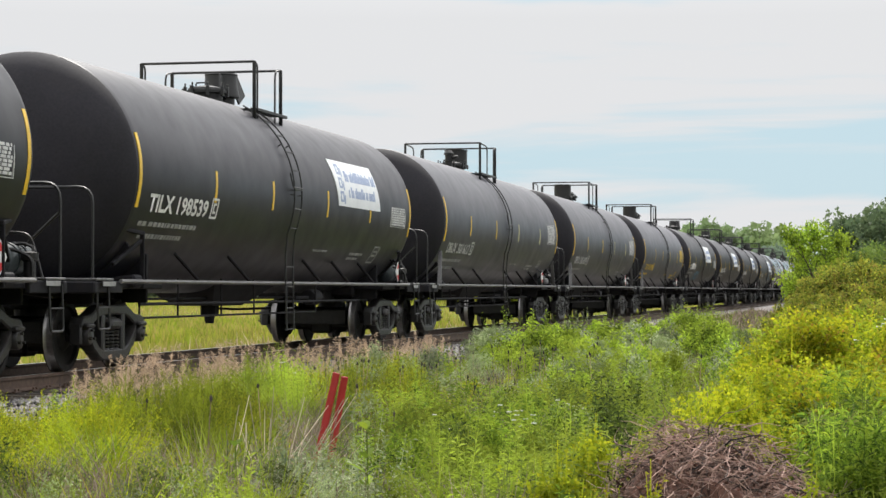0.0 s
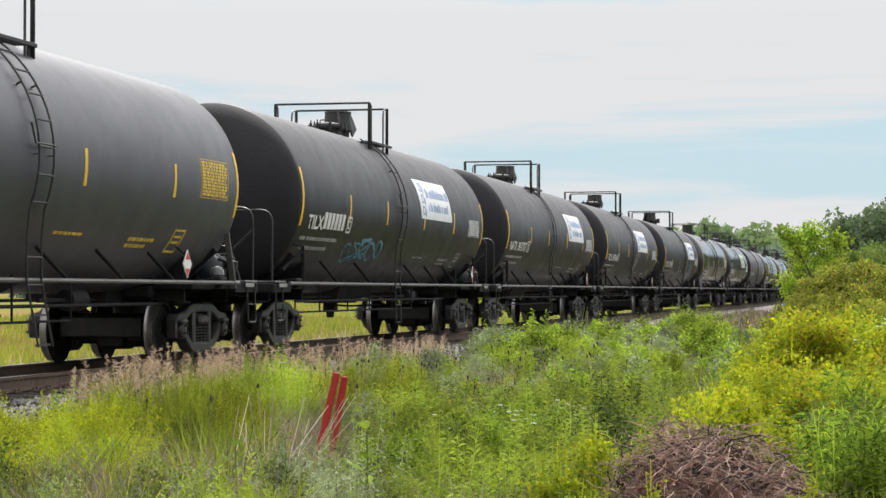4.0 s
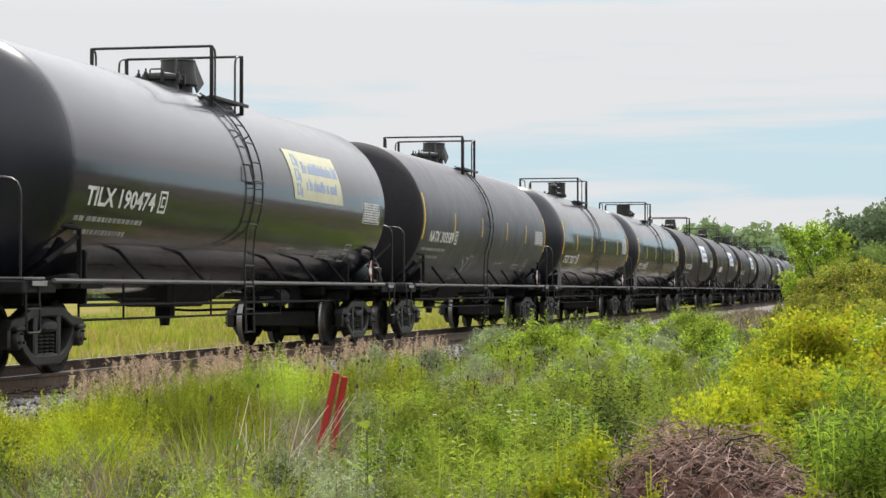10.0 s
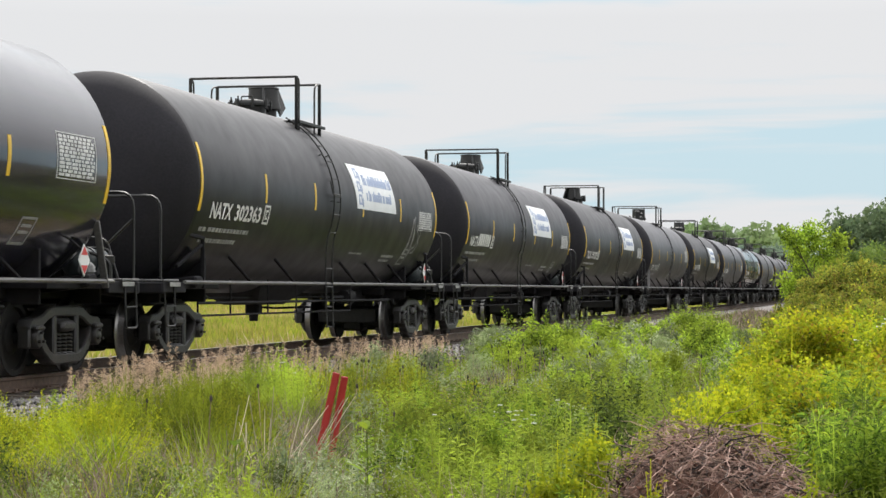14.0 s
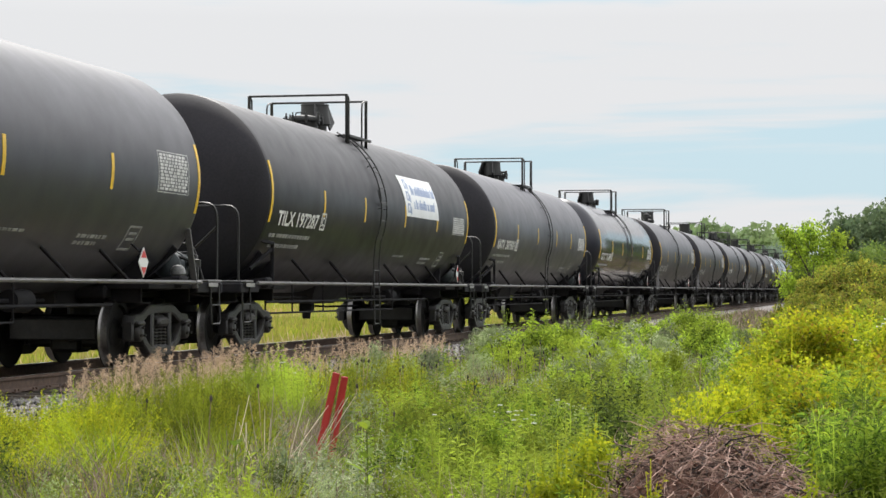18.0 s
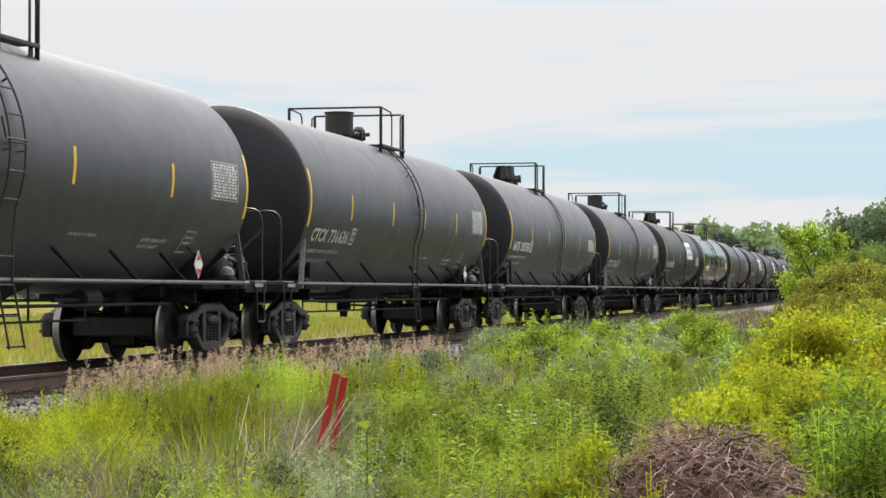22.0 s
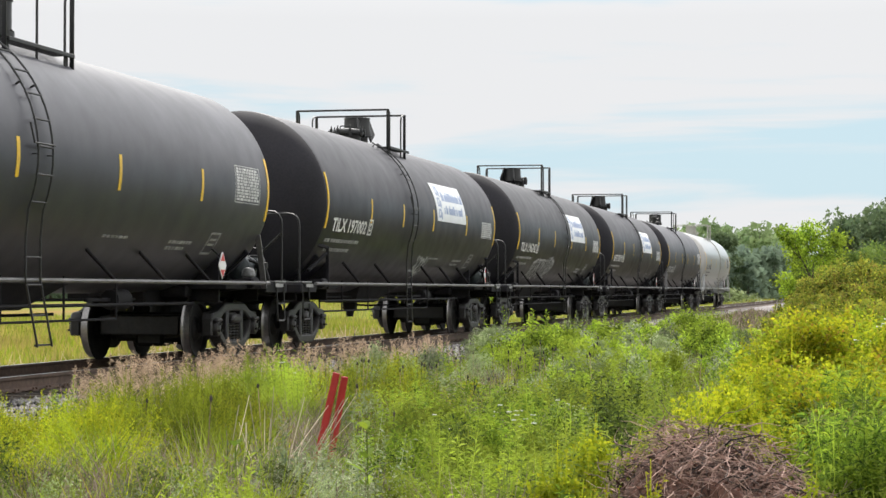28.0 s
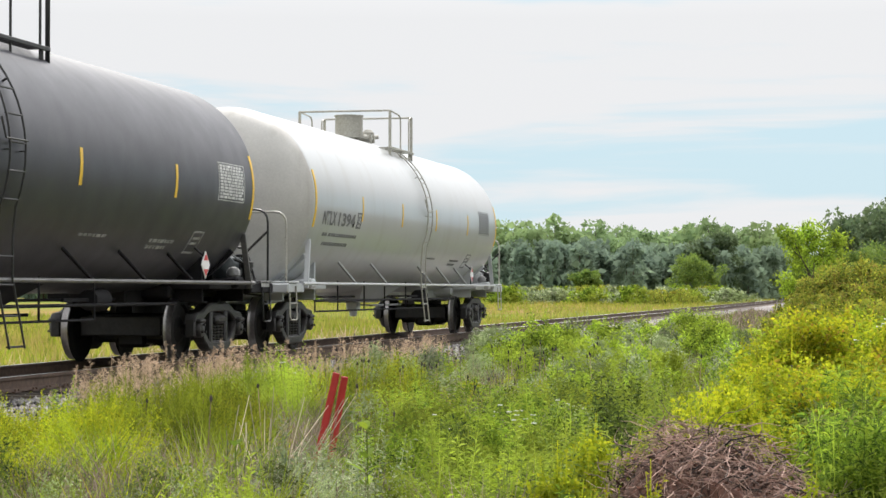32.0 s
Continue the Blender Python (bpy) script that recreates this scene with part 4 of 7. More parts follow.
def build_car(index, marks, kind, finish="matte", banner="", scrawls=(), placard=True, letter=None, banner_y=1.0):
    """One tank car at its own centre, its wheels on z = 0. kind: "cowl", "drum" or "drum_back", by the fittings on its top."""
    mat = {"matte": MAT_BLACK, "gloss": MAT_GLOSS, "white": MAT_WHITE}[finish]
    if finish == "matte" and (banner or marks[:4] in ("", "TILX")):
        mat = MAT_SOOT
    frame_mat, rail_mat = (MAT_WHITE, MAT_GREYRAIL) if finish == "white" else (MAT_FRAME, MAT_RAILING)
    sill_mat = MAT_WHITE if finish == "white" else MAT_SILL
    letter = letter or (MAT_LETTER_DARK if finish == "white" else MAT_LETTER)
    f = finish
    ext = 0.45 if finish == "white" else 0.0
    car = new("tank_car")
    colour = {"matte": "dull black", "gloss": "glossy black", "white": "white"}[finish]
    extra = {"white": " with white banner", "cream": " with cream banner", "": ""}[banner]
    if scrawls:
        extra += (" and" if banner else " with") + " spray-painted scrawls"
    if letter is MAT_LETTER_YELLOW:
        extra += " with yellow lettering"
    if finish == "white":
        extra += ", the last of the train"
    tagged(car, f"{colour} railway tank car{extra}", "tank car", "cars of the train")
    tank = child("tank", kept(("tank", mat.name), lambda: tank_mesh(mat, SEAM + ext, MAT_HEADWHITE if f == "white" else MAT_HEADGLOSS if f == "gloss" else MAT_HEADSHADE)), car)

    # tape and lettering
    def stripe(z0, z1, tape=MAT_YELLOW):
        sh = Shape()
        patch(sh, -0.042, 0.042, z0, z1, 0.004, 1, 10)
        return sh.mesh("reflective_stripe", tape)

    drop = TAPE_DROP.get(index, 0.09)
    for y in (-SEAM - ext, SEAM + ext) if banner != "cream" else ():
        child("reflective_stripe", kept(("stripe_long", drop), lambda: stripe(2.05 - drop / 2, 2.97 - drop / 2)), tank, pose(0, y, 0), "long yellow reflective tape")
    places = TAPE_Y[index] if index in TAPE_Y else (-4.4, -1.7, 1.4, 4.25) if kind.startswith("cowl") else (-4.75, -1.7, 1.3, 4.5)
    for k, y in enumerate(places):
        if index in (2, 3) and k > 1:
            child("reflective_stripe", kept(("stripe_pale", drop), lambda: stripe(2.27 - drop, 2.70 - drop, MAT_TAPE_PALE)), tank, pose(0, y, 0), "short bleached reflective tape")
        else:
            child("reflective_stripe", kept(("stripe_short", drop), lambda: stripe(2.27 - drop, 2.70 - drop)), tank, pose(0, y, 0), "short yellow reflective tape")
    high = 0.28 if finish == "white" else 0.0 if kind.startswith("drum") else 0.19
    if marks:
        width = 2.28 if len(marks) > 9 else 0.23 * len(marks)
        start = -7.0 - 0.8 * ext + LETTER_SHIFT.get(index, 0.05)
        words = marks.split()
        share = 0.40 if len(words) > 1 else 1.0
        child("lettering", lettering(words[0], 0.31, start, 1.79 + high, width * share, letter), tank)
        if len(words) > 1:
            child("lettering", lettering(words[1], 0.31, start + width * (share + 0.07), 1.79 + high, width * (1 - share - 0.07), letter), tank)
        else:
            # the number that follows is too far off to read
            width = 2.28
            bars = Shape()
            for k in range(6):
                patch(bars, start + 0.96 + 0.225 * k, start + 1.12 + 0.225 * k, 1.80 + high, 2.07 + high, 0.006, 1, 3)
            tagged(child("lettering_bars", bars.mesh("lettering_bars", letter), tank), kind="stuff")
        code = Shape()
        for q in ((0.0, 0.03, 0.0, 0.28), (0.24, 0.27, 0.0, 0.28), (0.0, 0.27, 0.0, 0.03), (0.0, 0.27, 0.25, 0.28), (0.08, 0.19, 0.07, 0.10), (0.08, 0.11, 0.10, 0.21), (0.08, 0.19, 0.18, 0.21)):
            patch(code, q[0], q[1], 1.77 + high + q[2], 1.77 + high + q[3], 0.005, 1, 3)
        child("code_box", kept(("code", letter.name, high), lambda: code.mesh("code_box", letter)), tank, pose(0, start + width + 0.16, 0))
    dull = MAT_LETTER_DARK if f == "white" else (MAT_LETTER_YELLOW if letter is MAT_LETTER_YELLOW else MAT_LETTER_DULL)
    for n, row in enumerate([(-7.1, -6.8, 1.60, 0.055), (-6.72, -4.9, 1.60, 0.055), (-6.9, -5.3, 1.45, 0.055), (3.7, 4.6, 1.60, 0.04), (3.7, 4.4, 1.52, 0.04), (1.3, 2.2, 1.62, 0.03)]):
        tagged(child("small_lettering", kept(("small", n, dull.name, high), lambda: small_lines([(row[0], row[1], row[2] + (high if n < 3 else 0), row[3])], 5 + n).mesh("small_lettering", dull)), tank), kind="stuff")

    def block():
        sh = Shape()
        for r in range(11):
            small = small_lines([(6.14, 7.18, 2.258 + r * 0.043, 0.033)], 20 + r)
            sh.add(small.v, small.f)
        for q in ((6.08, 7.24, 2.225, 2.235), (6.08, 7.24, 2.74, 2.75), (6.08, 6.095, 2.235, 2.74), (7.225, 7.24, 2.235, 2.74)):
            patch(sh, q[0], q[1], q[2], q[3], 0.004, 1, 4)
        return sh.mesh("data_panel", MAT_LETTER_PANEL if dull is MAT_LETTER_DULL else dull)

    tagged(child("data_panel", kept(("block", dull.name), block), tank, pose(0, -0.3, 0.0) if kind.startswith("drum") else pose(0, -0.28, -0.07), "panel of small white lettering"), kind="stuff")

    def frame_box():
        sh = Shape()
        for q in ((0, 0.03, 0, 0.3), (0.39, 0.42, 0, 0.3), (0, 0.42, 0, 0.025), (0, 0.42, 0.275, 0.3), (0.08, 0.34, 0.12, 0.15), (0.08, 0.34, 0.19, 0.22)):
            patch(sh, 5.2 + q[0], 5.2 + q[1], 1.48 + q[2], 1.48 + q[3], 0.004, 1, 2)
        return sh.mesh("stencil_box", dull)

    tagged(child("stencil_box", kept(("sbox", dull.name), frame_box), tank), kind="stuff")
    if banner:
        bmat = MAT_BANNER if banner == "white" else MAT_BANNER_CREAM

        def sheet():
            sh = Shape()
            patch(sh, 0.0, 2.88, 2.40, 3.17, 0.010, 8, 10, 0, -0.2)
            return sh.mesh("banner", bmat)

        def print_bars():
            sh = Shape()
            rng = random.Random(3)
            for z, y0, y1 in ((2.83, 0.58, 2.62), (2.56, 0.68, 2.50)):
                y = y0
                while y < y1:
                    w = rng.uniform(0.05, 0.085)
                    patch(sh, y, y + w, z, z + rng.choice([0.13, 0.13, 0.18]), 0.014, 1, 2)
                    y += w + rng.choice([0.022, 0.022, 0.022, 0.022, 0.09])
            return sh.mesh("print", MAT_BLUE)

        def emblem():
            sh = Shape()
            for z in (2.47, 2.70, 2.93):
                for q in ((0.12, 0.34, 0.0, 0.04), (0.12, 0.34, 0.14, 0.18), (0.12, 0.17, 0.04, 0.14), (0.29, 0.34, 0.04, 0.14)):
                    patch(sh, q[0], q[1], z + q[2], z + q[3], 0.014, 1, 2)
                patch(sh, 0.37, 0.43, z - 0.03, z + 0.12, 0.014, 1, 2)
            return sh.mesh("emblem", MAT_BLUE)

        b = child("banner", kept(("banner", banner), sheet), car, pose(0, banner_y, 0), f"{banner} vinyl banner with blue print")
        tagged(child("print", kept("print", print_bars), b), kind="stuff")
        child("emblem", kept("emblem", emblem), b)
    for s in scrawls:
        tagged(child("graffiti", scribble(*s), tank, None, "spray-painted scrawl"), kind="stuff")
    # hazard placards by the end
    if placard:
        sign_y = 5.6 if kind.startswith("drum") and finish != "gloss" else 6.9

        def diamond():
            sh = Shape()
            sh.add([(0, 0, -0.19), (0, 0.17, 0), (0, 0, 0.19), (0, -0.17, 0), (-0.012, 0, -0.19), (-0.012, 0.17, 0), (-0.012, 0, 0.19), (-0.012, -0.17, 0)],
                   [[0, 1, 2, 3], [7, 6, 5, 4], [0, 4, 5, 1], [1, 5, 6, 2], [2, 6, 7, 3], [3, 7, 4, 0]])
            sh.add([(0.003, -0.10, 0.06), (0.003, 0.10, 0.06), (0.003, 0, 0.165)], [[0, 1, 2]], 1)
            sh.add([(0.003, -0.10, -0.06), (0.003, 0, -0.165), (0.003, 0.10, -0.06)], [[0, 1, 2]], 1)
            return sh.mesh("hazard_placard", MAT_PLACARD, MAT_RED)

        child("hazard_placard", kept("placard", diamond), car, pose(RAIL_X - 0.02, sign_y, 1.33), "white and red diamond placard")
        child("placard_holder", kept("holder", lambda: Shape().bar((RAIL_X - 0.05, 0, 1.09), (RAIL_X - 0.05, 0, 1.5), 0.05, 0.02).bar((RAIL_X - 0.05, 0, 1.45), (1.15, 0, 1.62), 0.05, 0.02).mesh("placard_holder", MAT_FRAME)), car, pose(0, sign_y, 0))

    # fittings on the top
    flip = pose(0, 0, 0, 0, 0, 180)
    if kind == "cowl":
        yA, yB, ladder_y = -0.80, 0.62, -0.60
        child("top_railing", kept(("railA_t", f), lambda: railing_mesh(0, 0.16, rail_mat)), car, pose(0, yA, 0))
        child("top_railing", kept(("railB_t", f), lambda: railing_mesh(0, -0.32, rail_mat)), car, pose(0, yB, 0))
        tagged(child("top_platform", kept(("plat_t", f), lambda: platform_mesh(-0.8, 0.8, rail_mat)), car, pose(0, 0.04, 0)), kind="stuff")
        tagged(child("top_platform", kept(("plat_t", f), None), car, pose(0, 0.04, 0) @ flip), kind="stuff")
        manway_part(car, f, rail_mat, -0.38)
        child("valve_housing", kept(("cowl", f), lambda: bonnet_cowl_mesh(rail_mat)), car, pose(0, 0.36, 0))
    elif kind == "cowl_back":
        go = TOP_SHIFT.get(index, 0.0)
        yA, yB, ladder_y = 0.95 + go, -0.45 + go, 0.42
        child("top_railing", kept(("railA_t", f), lambda: railing_mesh(0, 0.16, rail_mat)), car, pose(0, yA, 0) @ flip)
        child("top_railing", kept(("railB_t", f), lambda: railing_mesh(0, -0.32, rail_mat)), car, pose(0, yB, 0) @ flip)
        tagged(child("top_platform", kept(("plat_t", f), lambda: platform_mesh(-0.8, 0.8, rail_mat)), car, pose(0, 0.08 + go, 0)), kind="stuff")
        tagged(child("top_platform", kept(("plat_t", f), None), car, pose(0, 0.08 + go, 0) @ flip), kind="stuff")
        manway_part(car, f, rail_mat, 0.46 + go)
        child("valve_housing", kept(("cowl", f), lambda: bonnet_cowl_mesh(rail_mat)), car, pose(0, -0.14 + go, 0) @ flip)
    else:
        back = kind == "drum_back"
        yA, yB, ladder_y = (-0.75, 1.20, -0.22) if back else (-0.33, 1.52, 0.40)
        child("top_railing", kept(("railA_c", f), lambda: railing_mesh(0, 0.9, rail_mat)), car, pose(0, yA, 0))
        child("top_railing", kept(("railB_c", f), lambda: railing_mesh(0, -0.22, rail_mat)), car, pose(0, yB, 0))
        tagged(child("top_platform", kept(("plat_c", f), lambda: platform_mesh(-0.95, 0.95, rail_mat)), car, pose(0, (yA + yB) / 2, 0)), kind="stuff")
        tagged(child("top_platform", kept(("plat_c", f), None), car, pose(0, (yA + yB) / 2, 0) @ flip), kind="stuff")
        a, b, c = (0.0, 0.66, 1.15) if kind == "drum" else (0.85, 0.3, -0.5)
        child("valve_housing", kept(("drum", f), lambda: bonnet_round_mesh(rail_mat)), car, pose(0, a, 0))
        manway_part(car, f, rail_mat, b, -0.06)
        child("relief_valve", kept(("valve", f), lambda: valve_mesh(rail_mat)), car, pose(0.1, c, 0.1 if back else 0))
    ladder_y += LADDER_SHIFT.get(index, 0.0)
    slant = 0.28 if kind.startswith("drum") else 0.0
    stile, rungs = kept(("ladder", slant), lambda: ladder_parts(slant))
    ladder = child("ladder", kept(("ladder_mesh", slant, f), lambda: stile.mesh("ladder", rail_mat, smooth=60)), car, pose(0, ladder_y, 0))
    rung = kept(("rung", f), lambda: Shape().tube([(0, -0.22, 0), (0, 0.22, 0)], 0.0125, 6).mesh("rung", rail_mat))
    for p in rungs:
        child("rung", rung, ladder, pose(*p))

    # running rails, braces and the ends
    def rail_bar():
        sh = Shape()
        sh.tube([(0, -7.75 - ext, 0), (0, 7.75 + ext, 0)], 0.027, 8)
        return sh.mesh("running_rail", sill_mat)

    brace_mesh = kept(("brace", f), lambda: Shape().bar((RAIL_X - 0.04, 0, RAIL_Z - 0.02), (1.12, -0.55, 1.52), 0.05, 0.03).mesh("brace", frame_mat if f != "white" else mat))
    head_mesh = kept(("headbrace", f), lambda: Shape().bar((RAIL_X - 0.01, 0.18, RAIL_Z - 0.08), (1.36, -0.06, 1.80), 0.035, 0.085, (1, 0, 0)).mesh("head_brace", sill_mat))
    if kind.startswith("cowl"):
        head_mesh = kept(("headpost", f), lambda: Shape().bar((RAIL_X - 0.02, -0.42, RAIL_Z - 0.08), (RAIL_X - 0.02, -0.42, 1.70), 0.03, 0.055, (1, 0, 0)).bar((RAIL_X - 0.02, -0.45, 1.69), (1.27, 0.06, 1.74), 0.06, 0.05)
                         .bar((RAIL_X - 0.03, -0.40, 1.60), (1.20, 0.14, 1.30), 0.05, 0.05).mesh("head_brace", frame_mat))
    for s in (1, -1):
        side = pose(0, 0, 0) if s > 0 else flip
        child("running_rail", kept(("rail", f), rail_bar), car, pose(s * RAIL_X, 0, RAIL_Z))
        for y in (-4.6, -2.3, 1.6, 3.4, 5.2):
            child("brace", brace_mesh, car, side @ pose(0, y * s, 0))
    for s in (1, -1):
        end = pose(0, ext, 0) if s > 0 else flip @ pose(0, ext, 0)
        child("end_frame", kept(("endframe", f), lambda: end_frame_mesh(frame_mat)), car, end)
        child("end_platform", kept(("endplat", f), lambda: end_platform_mesh(sill_mat)), car, end)
        child("end_handrail", kept(("hoop", f), lambda: hoop_mesh(rail_mat)), car, end)
        child("coupler", kept("coupler", coupler_mesh), car, end)
        child("end_gear", kept("end_gear", end_gear_mesh), car, end, "dusty brake pipes and valves")
        for q in (1, -1):
            child("head_brace", kept(("hb", f, kind[:4], q, s), lambda: mirrored(head_mesh, (q, s), (0, SEAM + ext + 0.02, 0))), car)
            child("sill_step", kept(("step", f, q, s), lambda: mirrored(kept(("step", f), lambda: side_hoop_mesh(rail_mat)), (q, s), (0, ext, 0))), car)
    if finish != "white":
        tape = kept("sill_tape", lambda: Shape().box(RAIL_X + 0.028, RAIL_X + 0.034, -0.2, 0.2, RAIL_Z - 0.06, RAIL_Z - 0.005, 0.001).mesh("sill_tape", MAT_LETTER_DULL))
        for y in (-8.2, 8.2):
            child("sill_tape", tape, car, pose(0, y, 0))

    def reservoir():
        sh = Shape().lathe([(-0.42, 0.0), (-0.40, 0.12), (-0.34, 0.19), (0.34, 0.19), (0.40, 0.12), (0.42, 0.0)], "y", 20)
        sh.lathe([(-0.12, 0.19), (-0.12, 0.205), (-0.06, 0.205), (-0.06, 0.19)], "y", 20)
        sh.lathe([(0.12, 0.19), (0.12, 0.205), (0.18, 0.205), (0.18, 0.19)], "y", 20)
        return sh.mesh("air_reservoir", MAT_TANKBLUE if f != "white" else MAT_WHITE, smooth=35)

    child("air_reservoir", kept(("res", f), reservoir), car, pose(0.85, 8.28 + ext, 1.32, 0, 0, 0))
    if kind.startswith("drum"):
        def relay_valve():
            sh = Shape().lathe([(0.0, 0.17), (0.05, 0.17), (0.05, 0.11), (0.16, 0.12), (0.20, 0.16), (0.30, 0.15), (0.37, 0.09), (0.39, 0.0)], "z", 18)
            sh.tube([(0, 0.05, 0.12), (0.02, 0.3, 0.12), (0.02, 0.34, -0.1)], 0.03, 6)
            return sh.mesh("relay_valve", MAT_VALVE, smooth=35)

        child("relay_valve", kept("relay", relay_valve), car, pose(1.12, 7.62 + ext, 1.07) @ Matrix.Scale(0.66, 4), "dusty pale grey brake valve")

    # under the belly
    def outlet():
        sh = Shape()
        sh.add([(x, y, z) for x, y, z in ((-0.6, -1.55, 1.06), (0.6, -1.55, 1.06), (0.6, 1.55, 1.06), (-0.6, 1.55, 1.06), (-0.3, -0.75, 0.74), (0.3, -0.75, 0.74), (0.3, 0.75, 0.74), (-0.3, 0.75, 0.74))],
               [[3, 2, 1, 0], [4, 5, 6, 7], [0, 1, 5, 4], [1, 2, 6, 5], [2, 3, 7, 6], [3, 0, 4, 7]])
        sh.box(-0.12, 0.12, -0.12, 0.14, 0.58, 0.76, 0.03)
        sh.lathe([(0.46, 0.07), (0.60, 0.09)], "z", 12)
        sh.tube([(-0.1, 0.3, 0.7), (0.3, 0.34, 0.68), (0.9, 0.36, 0.70)], 0.02, 6)
        return sh.mesh("bottom_outlet", frame_mat, smooth=30)

    child("bottom_outlet", kept(("outlet", f), outlet), car, pose(0, 0.35 if kind.startswith("drum") else -0.2, 0))

    def rods():
        sh = Shape()
        sh.tube([(0.95, -5.9, 0.80), (0.95, 5.6, 0.80)], 0.022, 6)
        sh.tube([(0.95, -5.9, 0.62), (0.95, 2.6, 0.62)], 0.016, 6)
        for y in (-5.9, -4.4, -2.5, -0.9, 0.9, 2.6):
            sh.tube([(0.95, y, 1.15), (0.95, y, 0.61)], 0.015, 5)
        sh.tube([(0.3, -5, 0.86), (0.3, 5, 0.86)], 0.02, 5)
        sh.lathe([(3.0, 0.0), (3.02, 0.13), (3.5, 0.14), (3.52, 0.0)], "y", 16, (0.7, 0, 0.86))
        sh.bar((0.7, 2.2, 0.86), (0.7, 3.05, 0.86), 0.05, 0.05)
        return sh.mesh("brake_rigging", frame_mat if f != "white" else MAT_FRAME, smooth=35)

    child("brake_rigging", kept(("rods", f), rods), car)

    # trucks
    sets = []
    for s in (-1, 1):
        truck = child("truck", kept("bolster", bolster_mesh), car, pose(0, s * (TRUCK_Y + ext), 0), "sprung two-axle truck of dusty cast steel")
        for q in (pose(0, 0, 0), flip):
            child("side_frame", kept("side_frame", side_frame_mesh), truck, q)
            child("spring", kept("spring", spring_mesh), truck, q)
            child("brake_beam", kept("brake_beam", brake_beam_mesh), truck, q)
        for a in (-AXLE, AXLE):
            w = child("wheelset", kept("wheelset", wheelset_mesh), truck, pose(0, a, WHEEL_R))
            sets.append((w, a))
    return car, sets


def mirrored(me, signs, offset):
    """A copy of a mesh, moved and then mirrored in x and y."""
    out = me.copy()
    n = len(out.vertices)
    co = np.zeros(n * 3)
    out.vertices.foreach_get("co", co)
    co = (co.reshape(n, 3) + np.array(offset)) * np.array([signs[0], signs[1], 1.0])
    out.vertices.foreach_set("co", co.ravel())
    if signs[0] * signs[1] < 0:
        out.flip_normals()
    out.update()
    return out


G, GB = MAT_GRAFFITI, MAT_GRAFFITI_BLUE
CARS = [
    ("", "cowl", "matte", "", (), None),
    ("TILX 198539", "cowl", "matte", "white", (), None),
    ("DBUX 301612", "drum_back", "matte", "", (), MAT_LETTER_GREY),
    ("DBUX 301639", "drum", "matte", "", (), MAT_LETTER_GREY),
    ("UTLX 210985", "drum", "matte", "", (), MAT_LETTER_YELLOW),
    ("TILX", "cowl", "matte", "white", ((31, -4.2, -1.5, 1.5, 1.9, 5, GB),), None),
    ("NATX 303707", "cowl", "matte", "white", (), None),
    ("TILX 197046", "cowl", "matte", "white", ((32, 0.5, 1.2, 1.6, 2.5, 3, MAT_LETTER_DULL),), None),
    ("TILX 192369", "cowl_back", "matte", "white", ((33, -4.6, 0.2, 1.25, 1.85, 8, G), (34, 1.2, 4.9, 1.25, 1.8, 7, G), (35, 2.6, 4.2, 1.75, 2.2, 4, GB)), None),
    ("CTCX 732900", "drum", "gloss", "", (), None),
    ("TILX 190474", "cowl", "gloss", "cream", (), None),
    ("NATX 303589", "cowl", "matte", "", ((36, -2.6, -1.4, 1.25, 1.75, 2, G),), None),
    ("CTCX 732771", "drum_back", "gloss", "", (), None),
    ("CTCX 732853", "drum", "gloss", "", (), None),
    ("NATX 302363", "cowl", "matte", "white", ((37, 5.2, 6.1, 1.6, 2.4, 2, MAT_LETTER_DULL),), None),
    ("NATX", "cowl", "matte", "white", (), None),
    ("TILX 191292", "cowl_back", "matte", "white", ((38, -2.9, -1.3, 1.5, 1.9, 4, MAT_GRAFFITI_FAINT),), None),
    ("CTCX 731669", "drum_back", "matte", "", ((39, 0.3, 0.8, 1.5, 1.8, 2, G),), MAT_LETTER_GREY),
    ("TILX 197287", "cowl", "matte", "white", (), None),
    ("NATX 303601", "cowl_back", "matte", "", (), None),
    ("CTCX 731289", "cowl_back", "gloss", "", (), None),
    ("CTCX 732075", "drum_back", "matte", "", (), MAT_LETTER_GREY),
    ("CTCX 731636", "drum", "matte", "", (), MAT_LETTER_GREY),
    ("NATX 303558", "cowl_back", "matte", "", (), None),
    ("CTCX 732065", "drum", "matte", "", ((40, -4.0, -3.0, 1.55, 1.8, 3, GB), (41, -2.9, -1.8, 1.2, 1.75, 3, MAT_LETTER_DULL)), MAT_LETTER_GREY),
    ("TILX 196168", "cowl_back", "matte", "white", (), None),
    ("CTCX", "cowl", "gloss", "", (), None),
    ("DBUX 301833", "drum_back", "matte", "", (), MAT_LETTER_GREY),
    ("TILX 197002", "cowl", "matte", "white", ((42, 0.3, 1.3, 1.3, 1.7, 4, G),), None),
    ("TILX 196242", "cowl_back", "matte", "white", ((43, -4.2, -1.0, 1.3, 1.9, 9, G), (44, -3.6, -0.8, 1.4, 1.8, 6, MAT_LETTER_DULL)), None),
    ("NATX 302106", "cowl_back", "matte", "white", (), None),
    ("CTCX 732012", "drum_back", "matte", "", (), MAT_LETTER_GREY),
    ("NTLX 1394", "drum", "white", "", (), None),
]
FIRST, SPEED, GAIN = 13.47, 16.14, 0.03574       # where the first car stands at the start, the train's speed and half its gain


def train_way(t):
    return SPEED * t + GAIN * t * t


